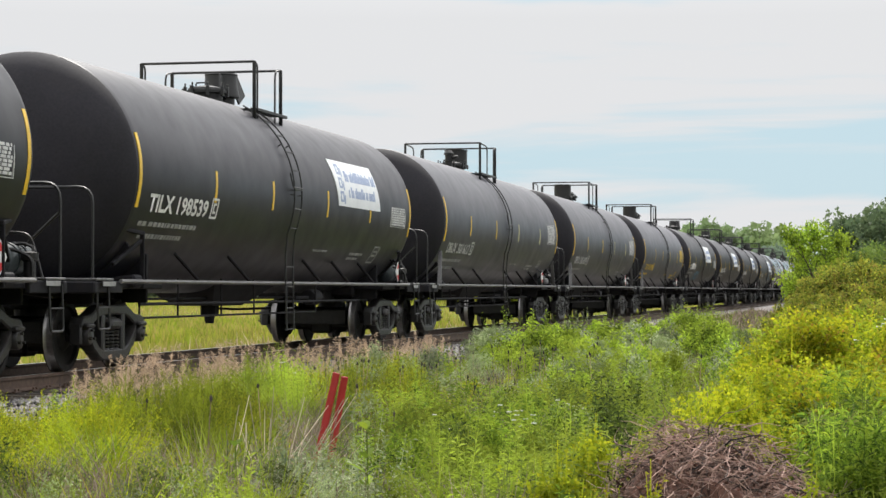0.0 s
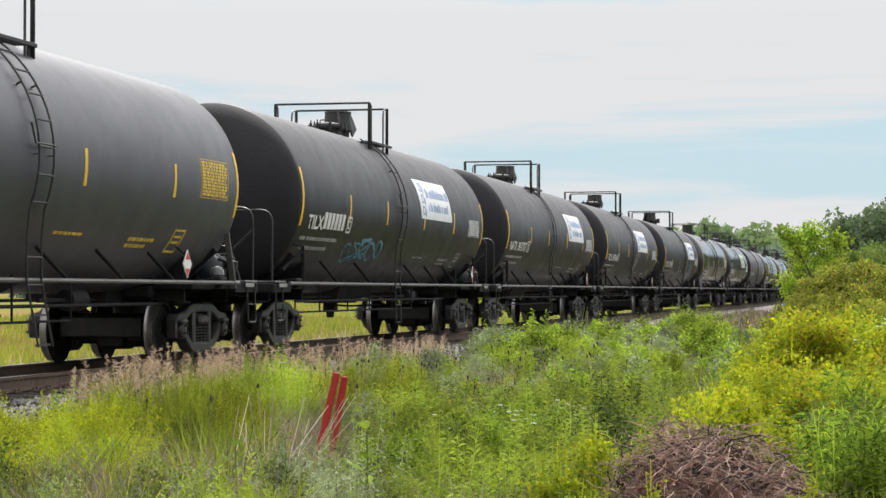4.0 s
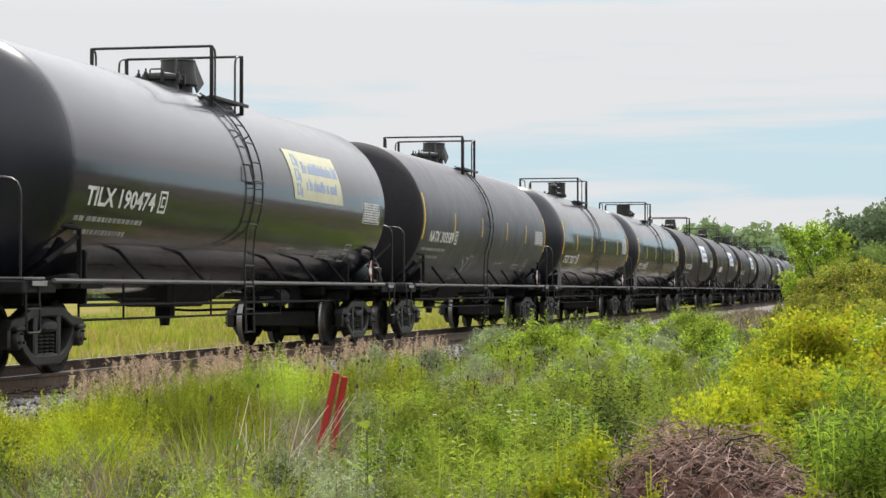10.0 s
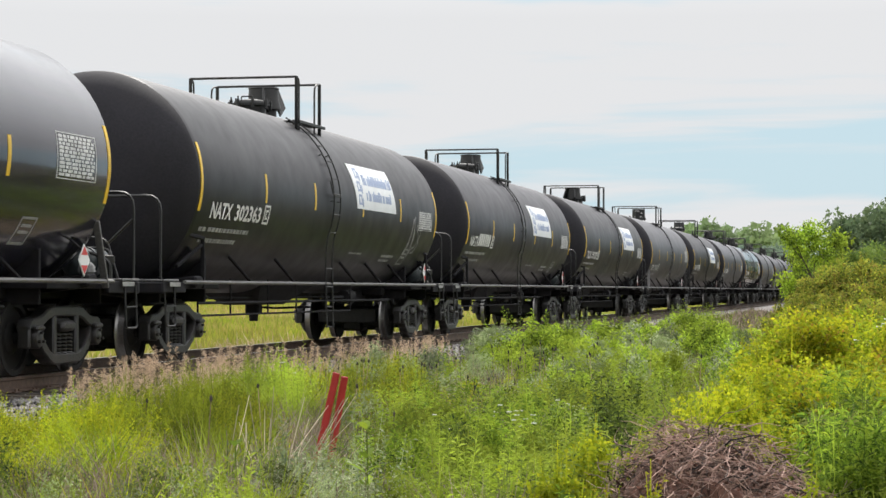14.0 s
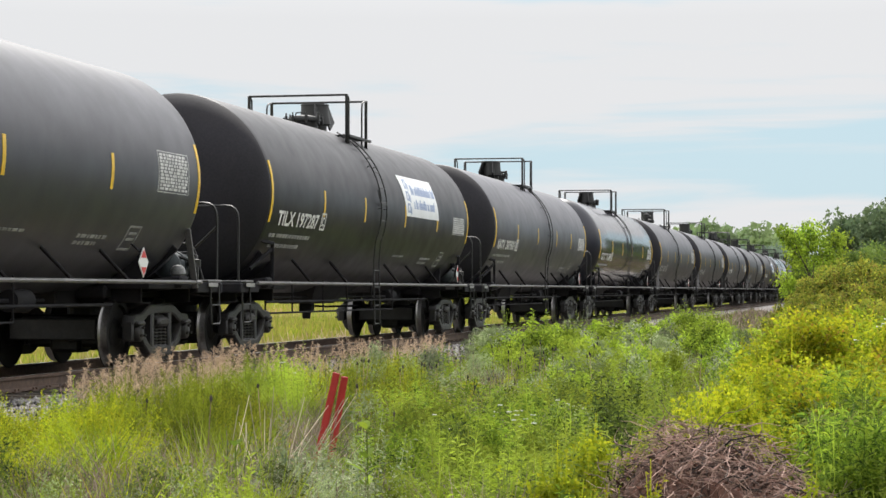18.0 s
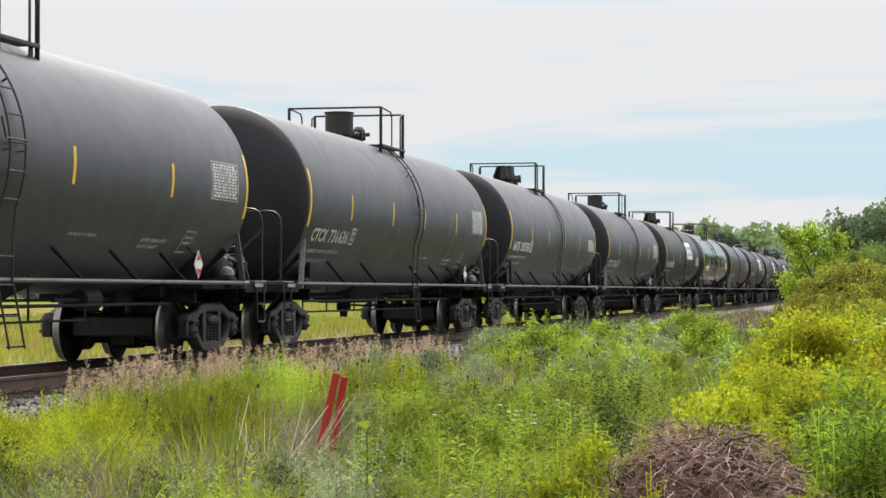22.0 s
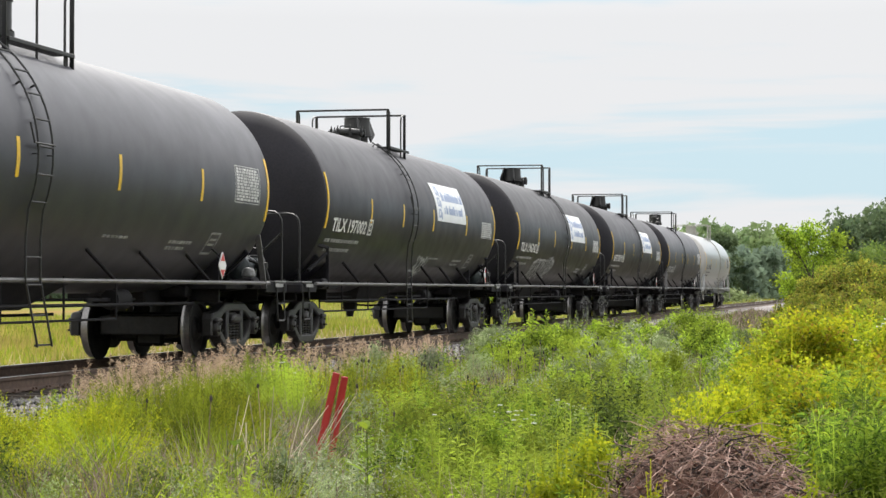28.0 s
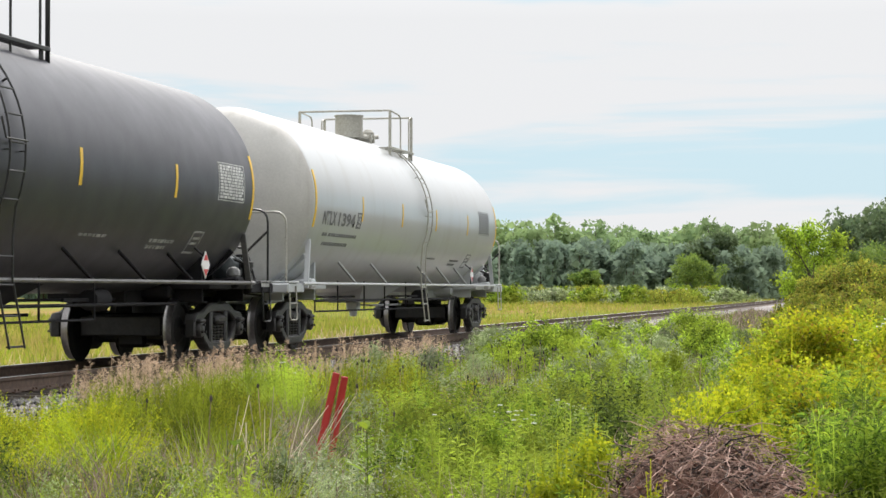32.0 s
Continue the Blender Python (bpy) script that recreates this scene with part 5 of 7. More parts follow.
BANNER_Y = {1: 2.05, 6: 2.3, 8: 2.45, 10: 1.5, 14: 0.95, 16: 1.8, 18: 1.45}
TRAIN = [build_car(k, marks, kind, finish, banner, scrawls, True, letter, BANNER_Y.get(k, 1.1)) for k, (marks, kind, finish, banner, scrawls, letter) in enumerate(CARS)]


def move_train():
    for k, (car, sets) in enumerate(TRAIN):
        start = FIRST + PITCH * k + (0.45 if k == len(TRAIN) - 1 else 0.0)
        walk(car, [(t, pose(0, start - train_way(t), 0)) for t in range(33)])
        # the wheels roll; they are keyed closely while the car is near
        times = [i / 30 for i in range(961) if 12 < start - train_way(i / 30) < 78]
        if times[0] > 0:
            times.insert(0, 0.0)
        if times[-1] < 32.0:
            times.append(32.0)
        origin = train_way(times[1] if len(times) > 1 else 0.0)
        last = 0.0
        for w, a in sets:
            rows = []
            for i, t in enumerate(times):
                if i == 0 and t == 0.0 and times[1] > 0.04:
                    turn = 0.0
                elif t == 32.0 and t - times[i - 1] > 0.04:
                    turn = last
                else:
                    turn = (train_way(t) - origin) / WHEEL_R
                    last = turn
                rows.append((t, pose(0, a, WHEEL_R) @ Matrix.Rotation(turn, 4, "X")))
            walk(w, rows)


# ---- plants ----
AXIS = np.array([-math.sin(radians(TURN)), math.cos(radians(TURN))])
ASIDE = np.array([math.cos(radians(TURN)), math.sin(radians(TURN))])


def spot(side, away):
    """The place that lies so far away along the view, and side times that distance to its right."""
    p = np.array(EYE[:2]) + AXIS * away + ASIDE * side * away
    return float(p[0]), float(p[1])


def spots(rng, n, s0, s1, d0, d1, power=1.0):
    """Places spread evenly over the ground of a wedge."""
    u = rng.rand(n)
    d = np.sqrt(d0 ** 2 + (d1 ** 2 - d0 ** 2) * u ** power)
    s = rng.uniform(s0, s1, n)
    p = np.array(EYE[:2])[None] + AXIS[None] * d[:, None] + ASIDE[None] * (s * d)[:, None]
    return p[:, 0], p[:, 1], d


def on_ground(x, y, sink=0.02):
    return np.stack([x, y, ground_height(x, y) - sink], 1)


def stuff(name, me, label, category):
    return tagged(new(name, me), label, category, kind="stuff")


def grass_field(name, seed, n, wedge, height, width, lean, mat, label, limit=None, wave=0.5, power=1.0):
    rng = np.random.RandomState(seed)
    x, y, d = spots(rng, n, *wedge, power)
    keep = np.ones(len(x), bool) if limit is None else limit(x, y)
    keep &= rng.rand(len(x)) < 0.65 + wave * smooth_noise(x, y, 2.5, seed)
    x, y, d = x[keep], y[keep], d[keep]
    h = height * (1 + 0.25 * smooth_noise(x, y, 3.0, seed + 1)) * rng.uniform(0.55, 1.15, len(x))
    v, q, t = blade_cloud(on_ground(x, y), np.maximum(0.12, h), width * (0.7 + d / 30), rng.uniform(0.05, lean, len(x)), rng)
    return stuff(name, cloud_mesh(name, v, q, [mat], t), label, "grass")




def near_side(x, y):
    """The meadow side of the track, but for the brush heap's place."""
    dx, dy = x - EYE[0], y - EYE[1]
    away = dx * AXIS[0] + dy * AXIS[1]
    side = (dx * ASIDE[0] + dy * ASIDE[1]) / np.maximum(1.0, away)
    heap = (side > 0.088) & (side < 0.188) & (away < 10.7)
    return (x > 2.6 + 0.3 * smooth_noise(x, y, 4.0, 77) + 0.55 * (y < 27.5)) & ~heap


def ballast_edge(x, y):
    return near_side(x, y) & (x < 4.1)


def forb_cloud(base, height, leaves, leaf, width, rng, rise=0.5, bare=0.25, plume=0):
    """Leafy stems: each a thin stalk with leaves all the way up."""
    n = len(base)
    a = rng.uniform(0, 6.28, n)
    tilt = np.abs(rng.normal(0, 0.27, n))
    way = unit(np.stack([np.cos(a) * tilt, np.sin(a) * tilt, np.ones(n)], 1))
    height = np.broadcast_to(height, n)
    top = base + way * height[:, None]
    side = np.stack([-np.sin(a), np.cos(a), np.zeros(n)], 1) * 0.0028
    stem = np.stack([base - side, base + side, top + side * 0.5, top - side * 0.5], 1).reshape(-1, 3)
    clouds = [(stem, np.arange(n * 4).reshape(n, 4))]
    f = bare + (1 - bare) * (np.arange(leaves) + 0.5) / leaves
    b = (base[:, None] + way[:, None] * (height[:, None] * f[None])[..., None]).reshape(-1, 3)
    turn = (rng.uniform(0, 6.28, n)[:, None] + 2.4 * np.arange(leaves)[None]).ravel() + rng.normal(0, 0.3, n * leaves)
    up = rise + rng.normal(0, 0.45, n * leaves)
    d = unit(np.stack([np.cos(turn), np.sin(turn), up], 1))
    size = (leaf * (1.15 - 0.55 * f)[None] * rng.uniform(0.7, 1.25, (n, 1))).ravel() * rng.uniform(0.75, 1.2, n * leaves)
    clouds.append(leaf_cloud(b, d, size, size * width, rng, 0.25))
    return joined(clouds)


def forbs(name, seed, n, wedge, height, leaves, leaf, width, mat, label, limit=None, rise=0.5, clump=2.0, power=1.0, fill=0.5):
    rng = np.random.RandomState(seed)
    x, y, d = spots(rng, n, *wedge, power)
    keep = smooth_noise(x, y, clump, seed + 5) + rng.normal(0, 0.35, len(x)) > 0.5 - fill * 1.6
    if limit is not None:
        keep &= limit(x, y)
    x, y = x[keep], y[keep]
    h = height * (1 + 0.2 * smooth_noise(x, y, 2.0, seed + 9)) * rng.uniform(0.65, 1.15, len(x))
    v, q = forb_cloud(on_ground(x, y), h, leaves, leaf, width, rng, rise)
    return stuff(name, cloud_mesh(name, v, q, [mat]), label, "weeds")


def branch_mesh(sh, rng, a, b, r, depth, spread, ends):
    """A limb that forks on its way."""
    a, b = Vector(a), Vector(b)
    d = b - a
    mid = a + d * 0.5 + Vector((rng.uniform(-1, 1), rng.uniform(-1, 1), rng.uniform(-0.4, 0.4))) * d.length * 0.08
    sh.tube([a, mid, b], r, 5 if depth else 4, 0, 0.55)
    ends.append(tuple(b))
    if depth:
        for _ in range(3):
            o = b if rng.random() < 0.6 else mid
            w = (d.normalized() + Vector((rng.uniform(-1, 1), rng.uniform(-1, 1), rng.uniform(-0.2, 0.7))) * spread).normalized()
            branch_mesh(sh, rng, o, o + w * d.length * rng.uniform(0.55, 0.8), r * 0.55, depth - 1, spread, ends)


def crown_leaves(centres, radius, per, leaf, width, rng, droop=0.15, flat=0.75):
    """Clumps of leaves about the given centres, thicker towards their skins."""
    c = np.repeat(np.asarray(centres, float), per, 0)
    n = len(c)
    d = unit(rng.normal(size=(n, 3)))
    rad = np.repeat(np.broadcast_to(radius, len(centres)), per) * rng.uniform(0.25, 1.0, n) ** 0.6
    p = c + d * rad[:, None] * np.array([1, 1, flat])
    way = unit(d + rng.normal(0, 0.7, (n, 3)) + np.array([0, 0, 0.15]))
    size = leaf * rng.uniform(0.6, 1.25, n)
    return leaf_cloud(p, way, size, size * width, rng, droop)


def shrub(name, label, category, x, y, height, radius, leaf, clumps, per, mat, seed, width=0.5, base_gap=0.15, group="", clump_size=0.2, sprigs=0):
    """A bush: several stems from one root and a crown of leaf clumps with an uneven outline."""
    rng = np.random.RandomState(seed)
    rr = random.Random(seed)
    z = float(ground_height(x, y))
    ob = new(name)
    ob.location = (x, y, z)
    tagged(ob, label, category, group)
    centres = []
    for _ in range(clumps):
        a, u = rng.uniform(0, 6.28), rng.rand() ** 0.55
        rim = 1 + 0.22 * math.sin(3 * a + seed) + 0.12 * math.sin(5 * a + 2 * seed)
        e = rng.uniform(base_gap, 1.0)
        r = radius * rim * u * math.sqrt(max(0.05, 1 - (max(0.0, e - 0.35) / 0.68) ** 2))
        centres.append((r * math.cos(a), r * math.sin(a), height * (e - 0.06 + 0.10 * math.sin(4 * a + seed) * u)))
    centres = np.array(centres)
    v, q = crown_leaves(centres, clump_size * rng.uniform(0.6, 1.3, len(centres)), per, leaf, width, rng)
    if sprigs:
        pick = centres[rng.randint(0, len(centres), sprigs)]
        b = pick + np.array([0, 0, clump_size * 0.3])
        v2, q2 = forb_cloud(b, rng.uniform(0.6, 1.4, sprigs) * clump_size * 1.6, 12, leaf, width * 0.8, rng, 0.7, 0.1)
        v, q = joined([(v, q), (v2, q2)])
    sh = Shape()
    for k in range(7):
        c = centres[rr.randrange(len(centres))]
        sh.tube([(rr.uniform(-0.06, 0.06), rr.uniform(-0.06, 0.06), -0.05), (c[0] * 0.45, c[1] * 0.45, c[2] * 0.55), tuple(c)], 0.012 + 0.008 * height, 5, 0, 0.4)
    tagged(child("stem", sh.mesh("stem", MAT_BARK), ob), kind="stuff")
    child("foliage", cloud_mesh("foliage", v, q, [mat]), ob)
    return ob


def tree(name, label, x, y, height, radius, leaf, per, mat, seed, trunk=0.3, depth=2, clump=0.16, lean=0.0):
    """A tapered trunk with forking limbs and clumps of leaves at their ends."""
    rng = np.random.RandomState(seed)
    rr = random.Random(seed)
    z = float(ground_height(x, y))
    ob = new(name)
    ob.location = (x, y, z)
    tagged(ob, label, "tree")
    sh, ends = Shape(), []
    top = (lean * height, 0, height * 0.75)
    sh.tube([(0, 0, -0.1), (0.03 * height * rr.uniform(-1, 1), 0, height * 0.3), top], height * 0.022, 8, 0, 0.35)
    for k in range(9):
        f = trunk + (0.75 - trunk) * k / 8
        a = k * 2.4 + rr.uniform(-0.4, 0.4)
        reach = radius * (1.0 - 0.55 * abs(f - 0.45)) * rr.uniform(0.5, 0.8)
        o = (lean * height * f, 0, height * f)
        branch_mesh(sh, rr, o, (o[0] + reach * math.cos(a), reach * math.sin(a), o[2] + height * rr.uniform(0.06, 0.2)), height * 0.009, depth, 0.75, ends)
    branch_mesh(sh, rr, top, (top[0], 0, height * 0.92), height * 0.008, depth, 0.8, ends)
    ends = np.array(ends)
    tall = height * 0.93 / ends[:, 2].max()
    wide = radius * 0.9 / np.percentile(np.hypot(ends[:, 0], ends[:, 1]), 92)
    ends *= np.array([wide, wide, tall])
    sh.v = [(a * wide, b * wide, c * tall) for a, b, c in sh.v]
    child("trunk", sh.mesh("trunk", MAT_BARK), ob)
    v, q = crown_leaves(ends, radius * clump * rng.uniform(0.6, 1.4, len(ends)), per, leaf, 0.62, rng)
    child("crown", cloud_mesh("crown", v, q, [mat]), ob)
    return ob


def clump_field(name, seed, count, wedge, height, radius, stems, leaves, leaf, width, mat, label, limit, rise=0.9, score=None):
    """Domed clumps of leafy stems, all of one kind."""
    rng = np.random.RandomState(seed)
    x, y, d = spots(rng, count, *wedge)
    keep = limit(x, y)
    if score is not None:
        keep &= score(x, y) + rng.normal(0, 0.25, len(x)) > 0
    clouds = []
    for cx, cy, cd in zip(x[keep], y[keep], d[keep]):
        n = int(stems * rng.uniform(0.6, 1.3))
        r = radius * rng.uniform(0.6, 1.4)
        a, u = rng.uniform(0, 6.28, n), np.sqrt(rng.rand(n))
        px, py = cx + r * u * np.cos(a), cy + r * u * np.sin(a) * 0.8
        h = height * rng.uniform(0.68, 1.2) * (1 - 0.5 * u ** 2) * rng.uniform(0.75, 1.12, n)
        far = max(1.0, cd / 16)
        v, q = forb_cloud(on_ground(px, py), h, max(9, int(1.45 * leaves / far)), 0.70 * leaf * far ** 0.6, width * 1.25, rng, rise, 0.25)
        clouds.append((v, q))
    v, q = joined(clouds)
    return stuff(name, cloud_mesh(name, v, q, [mat]), label, "weeds")


def blade_clumps(name, seed, count, wedge, height, width, blades, mat, label, limit):
    """Tufts of long broad grass blades that arch outwards."""
    rng = np.random.RandomState(seed)
    x, y, d = spots(rng, count, *wedge)
    keep = limit(x, y)
    n = int(keep.sum())
    px = np.repeat(x[keep], blades) + rng.normal(0, 0.07, n * blades)
    py = np.repeat(y[keep], blades) + rng.normal(0, 0.07, n * blades)
    h = height * np.repeat(rng.uniform(0.7, 1.15, n), blades) * rng.uniform(0.6, 1.1, n * blades)
    v, q, t = blade_cloud(on_ground(px, py), h, width, rng.uniform(0.1, 0.75, n * blades), rng)
    return stuff(name, cloud_mesh(name, v, q, [mat], t), label, "grass")


def mound_cloud(rng, x, y, height, radius, clumps, per, leaf, width):
    """One leafy plant: clumps of leaves from a third of its height to the top, wider below."""
    z = float(ground_height(x, y))
    a, u = rng.uniform(0, 6.28, clumps), np.sqrt(rng.rand(clumps))
    e = rng.uniform(0.3, 1.0, clumps)
    r = radius * u * np.sqrt(np.clip(1.15 - e ** 2, 0.08, 1))
    c = np.stack([x + r * np.cos(a), y + r * np.sin(a), z + height * e * (1 - 0.2 * u ** 2)], 1)
    return crown_leaves(c, rng.uniform(0.05, 0.11, clumps), per, leaf, width, rng, 0.2, 0.9)


def mound_field(name, seed, count, wedge, height, radius, clumps, per, leaf, width, mat, label, limit, score=None):
    """Many such plants over a wedge of the meadow, each of its own size."""
    rng = np.random.RandomState(seed)
    x, y, d = spots(rng, count, *wedge)
    keep = limit(x, y)
    if score is not None:
        keep &= score(x, y) + rng.normal(0, 0.25, len(x)) > 0
    clouds = []
    for px, py, away in zip(x[keep], y[keep], d[keep]):
        k = rng.uniform(0.7, 1.25)
        clouds.append(mound_cloud(rng, px, py, height * rng.uniform(0.72, 1.12), radius * k, int(clumps * k), per, leaf * max(1.0, away / 18) ** 0.7, width))
    v, q = joined(clouds)
    return stuff(name, cloud_mesh(name, v, q, [mat]), label, "weeds")


def zone(scale, seed, level):
    return lambda x, y: smooth_noise(x, y, scale, seed) - level


def build_meadow():
    W = (-0.30, 0.26)
    grass_field("meadow_grass", 101, 30000, (*W, 6.5, 34), 0.30, 0.010, 0.6, LEAF_GRASS, "tall yellow-green meadow grass beside the track", near_side, 0.9)
    grass_field("far_meadow_grass", 102, 60000, (*W, 34, 120), 0.50, 0.014, 0.5, LEAF_GRASS, "tall yellow-green grass along the railway", near_side)
    grass_field("dry_grass", 103, 20000, (*W, 6.5, 40), 0.52, 0.006, 0.7, LEAF_GRASS_DRY, "dead straw-coloured grass among the green", near_side, 1.1)
    grass_field("far_dry_grass", 106, 16000, (0.05, 0.18, 40, 120), 0.62, 0.016, 0.6, LEAF_GRASS_DRY, "dead straw-coloured grass along the railway", near_side, 1.1)
    grass_field("field_grass", 104, 80000, (-0.30, 0.25, 22, 110), 0.42, 0.016, 0.5, LEAF_FIELD, "yellow-green field grass beyond the track", lambda x, y: x < -2.9, 0.5, 1.3)
    grass_field("verge_grass", 105, 9000, (-0.30, 0.20, 20, 60), 0.28, 0.008, 0.6, LEAF_GRASS, "short green grass on the ballast shoulder", lambda x, y: (x > 2.25) & (x < 2.9))
    grass_field("far_field_grass", 107, 42000, (-0.16, 0.16, 110, 330), 0.5, 0.008, 0.9, LEAF_FIELD, "yellow-green and tan grass of the far field", lambda x, y: x < -2.9, 0.5, 1.0)
    grass_field("track_verge_grass", 108, 6500, (-0.30, 0.12, 24, 70), 0.62, 0.010, 0.7, LEAF_PLUME, "tan dry grass along the far side of the track", lambda x, y: (x < -2.7) & (x > -6.5) & (smooth_noise(x, y, 5.0, 64) > -0.2), 0.5, 1.0)
    rng = np.random.RandomState(151)
    x, y = rng.uniform(3.4, 40.0, 60000), rng.uniform(-35.0, 45.0, 60000)
    aside, ahead = x - EYE[0], y - EYE[1]
    away = aside * AXIS[0] + ahead * AXIS[1]
    seen = (away > 5.5) & (np.abs(aside * ASIDE[0] + ahead * ASIDE[1]) < 0.28 * away)
    keep = ~seen & (np.hypot(aside, ahead) > 1.6) & near_side(x, y)
    x, y = x[keep], y[keep]
    v, q, t = blade_cloud(on_ground(x, y), rng.uniform(0.15, 0.5, len(x)), 0.018, rng.uniform(0.05, 0.6, len(x)), rng)
    stuff("trackside_grass", cloud_mesh("trackside_grass", v, q, [LEAF_GRASS], t), "rough yellow-green grass beside the railway", "grass")
    forbs("leafy_weeds", 111, 1800, (*W, 6.5, 30), 0.48, 20, 0.070, 0.24, LEAF_FORB, "leafy bright green weeds in the meadow", near_side, fill=0.5)
    forbs("far_leafy_weeds", 112, 7000, (*W, 30, 110), 0.62, 9, 0.12, 0.36, LEAF_YOUNG, "leafy green weeds along the railway", near_side, fill=0.45)
    forbs("far_grey_weeds", 113, 5000, (*W, 22, 70), 0.62, 12, 0.085, 0.26, LEAF_GREY, "grey-green weeds with small leaves", near_side, fill=0.4)
    clump_field("green_clumps", 121, 280, (*W, 6.5, 34), 0.76, 0.22, 46, 26, 0.10, 0.20, LEAF_YOUNG, "clumps of bright green leafy stems", near_side, 0.7, zone(3.0, 41, 0.0))
    clump_field("yellow_clumps", 123, 900, (-0.28, 0.0, 12, 32), 0.60, 0.26, 70, 26, 0.08, 0.17, LEAF_YELLOW, "feathery yellow-green weeds along the ballast", ballast_edge, 1.1, zone(4.0, 47, -0.4))
    clump_field("grey_clumps", 125, 260, (*W, 6.5, 40), 0.64, 0.24, 50, 22, 0.055, 0.24, LEAF_GREY, "clumps of grey-green weeds", near_side, 0.9, zone(2.5, 45, 0.1))
    clump_field("straw_clumps", 126, 330, (-0.20, 0.05, 8, 24), 0.60, 0.26, 60, 14, 0.06, 0.10, LEAF_GRASS_DRY, "clumps of dry grey-brown stalks", near_side, 1.4, zone(2.0, 46, 0.05))
    clump_field("tall_green_clumps", 129, 100, (-0.03, 0.095, 9.5, 17), 0.88, 0.22, 50, 28, 0.095, 0.20, LEAF_YOUNG, "tall clumps of bright green leafy stems", near_side, 0.6, zone(1.6, 48, 0.0))
    clump_field("tall_dark_clumps", 130, 60, (-0.03, 0.11, 9.0, 20), 0.80, 0.22, 50, 28, 0.09, 0.24, LEAF_FORB, "tall clumps of green leafy stems", near_side, 0.5, zone(1.6, 49, 0.0))
    blade_clumps("green_blade_tufts", 141, 150, (*W, 8, 24), 0.78, 0.013, 44, LEAF_YOUNG, "tufts of long bright green grass blades", near_side)
    blade_clumps("yellow_blade_tufts", 142, 110, (-0.25, 0.08, 8, 30), 0.74, 0.011, 50, LEAF_GOLD, "tufts of long yellow-green grass blades", near_side)
    blade_clumps("straw_blade_tufts", 143, 280, (-0.22, 0.04, 8, 22), 0.70, 0.008, 50, LEAF_GRASS_DRY, "tufts of dead straw-coloured grass", near_side)
    # stands of one kind each
    clump_field("ballast_yellow_stand", 133, 70, (-0.235, -0.148, 13.4, 17.0), 0.80, 0.30, 80, 34, 0.075, 0.17, LEAF_YELLOW, "bright yellow-green feathery weeds against the ballast", near_side, 1.0)
    clump_field("ballast_olive_stand", 139, 70, (-0.162, -0.094, 14.8, 18.6), 0.84, 0.28, 80, 34, 0.085, 0.14, LEAF_FEATHER, "olive-green feathery weeds against the ballast", near_side, 1.3)
    clump_field("ballast_green_stand", 134, 26, (-0.098, -0.072, 19.0, 22.5), 0.90, 0.28, 80, 30, 0.08, 0.18, LEAF_YOUNG_BRIGHT, "bright green feathery weeds against the ballast", near_side, 0.9)
    clump_field("middle_yellow_stand", 135, 50, (-0.055, -0.012, 17.5, 24), 0.82, 0.28, 80, 32, 0.08, 0.16, LEAF_FEATHER, "yellow-green feathery weeds in the meadow", near_side, 1.1)
    clump_field("side_dark_stand", 144, 11, (0.062, 0.098, 12.2, 15.0), 0.98, 0.20, 36, 28, 0.10, 0.26, LEAF_FORB, "dark green broad-leaved weeds", near_side, 0.6)
    clump_field("middle_straw_stand", 147, 70, (-0.02, 0.09, 12.5, 27.0), 0.80, 0.22, 46, 16, 0.06, 0.10, LEAF_GRASS_DRY, "dry brown stalks in the meadow", near_side, 1.4, zone(1.5, 62, 0.0))
    clump_field("front_green_stand", 136, 24, (-0.128, -0.082, 8.8, 10.0), 0.70, 0.18, 46, 26, 0.095, 0.17, LEAF_YOUNG_BRIGHT, "bright green long-leaved weeds", near_side, 0.9)
    # leafy mounds, kind by kind
    mound_field("middle_green_mounds", 161, 24, (-0.028, 0.024, 11.8, 15.0), 0.90, 0.24, 30, 60, 0.042, 0.30, LEAF_YOUNG, "bright green leafy weeds in the meadow", near_side)
    mound_field("side_green_mounds", 162, 44, (0.015, 0.092, 11.2, 21.0), 0.84, 0.22, 26, 55, 0.040, 0.30, LEAF_YOUNG, "green leafy weeds in the meadow", near_side, zone(1.6, 59, -0.2))
    mound_field("middle_grey_mounds", 163, 80, (-0.040, 0.095, 14.5, 30.0), 0.80, 0.24, 24, 50, 0.034, 0.30, LEAF_GREY, "grey-green bushy weeds in the meadow", near_side, zone(1.8, 61, -0.2))
    mound_field("gold_mounds", 164, 30, (0.0, 0.088, 10.0, 22.0), 0.78, 0.20, 22, 55, 0.036, 0.45, LEAF_GOLD, "yellow-green bushy weeds", near_side, zone(1.5, 63, 0.0))
    mound_field("dark_mounds", 165, 40, (-0.03, 0.06, 11.0, 18.0), 0.74, 0.20, 20, 50, 0.045, 0.30, LEAF_FORB, "dark green bushy weeds", near_side, zone(1.3, 65, 0.0))
    mound_field("yellow_mounds", 166, 40, (-0.235, -0.145, 12.0, 16.5), 0.76, 0.24, 28, 60, 0.036, 0.22, LEAF_YELLOW, "bright yellow-green bushy weeds", near_side)
    mound_field("olive_mounds", 167, 30, (-0.160, -0.096, 14.0, 17.5), 0.74, 0.24, 28, 60, 0.038, 0.20, LEAF_FEATHER, "olive-green bushy weeds", near_side)
    mound_field("front_green_mounds", 168, 40, (-0.225, -0.075, 8.8, 12.5), 0.66, 0.18, 22, 50, 0.036, 0.26, LEAF_FORB, "green bushy weeds in the meadow", near_side, zone(1.2, 66, -0.2))
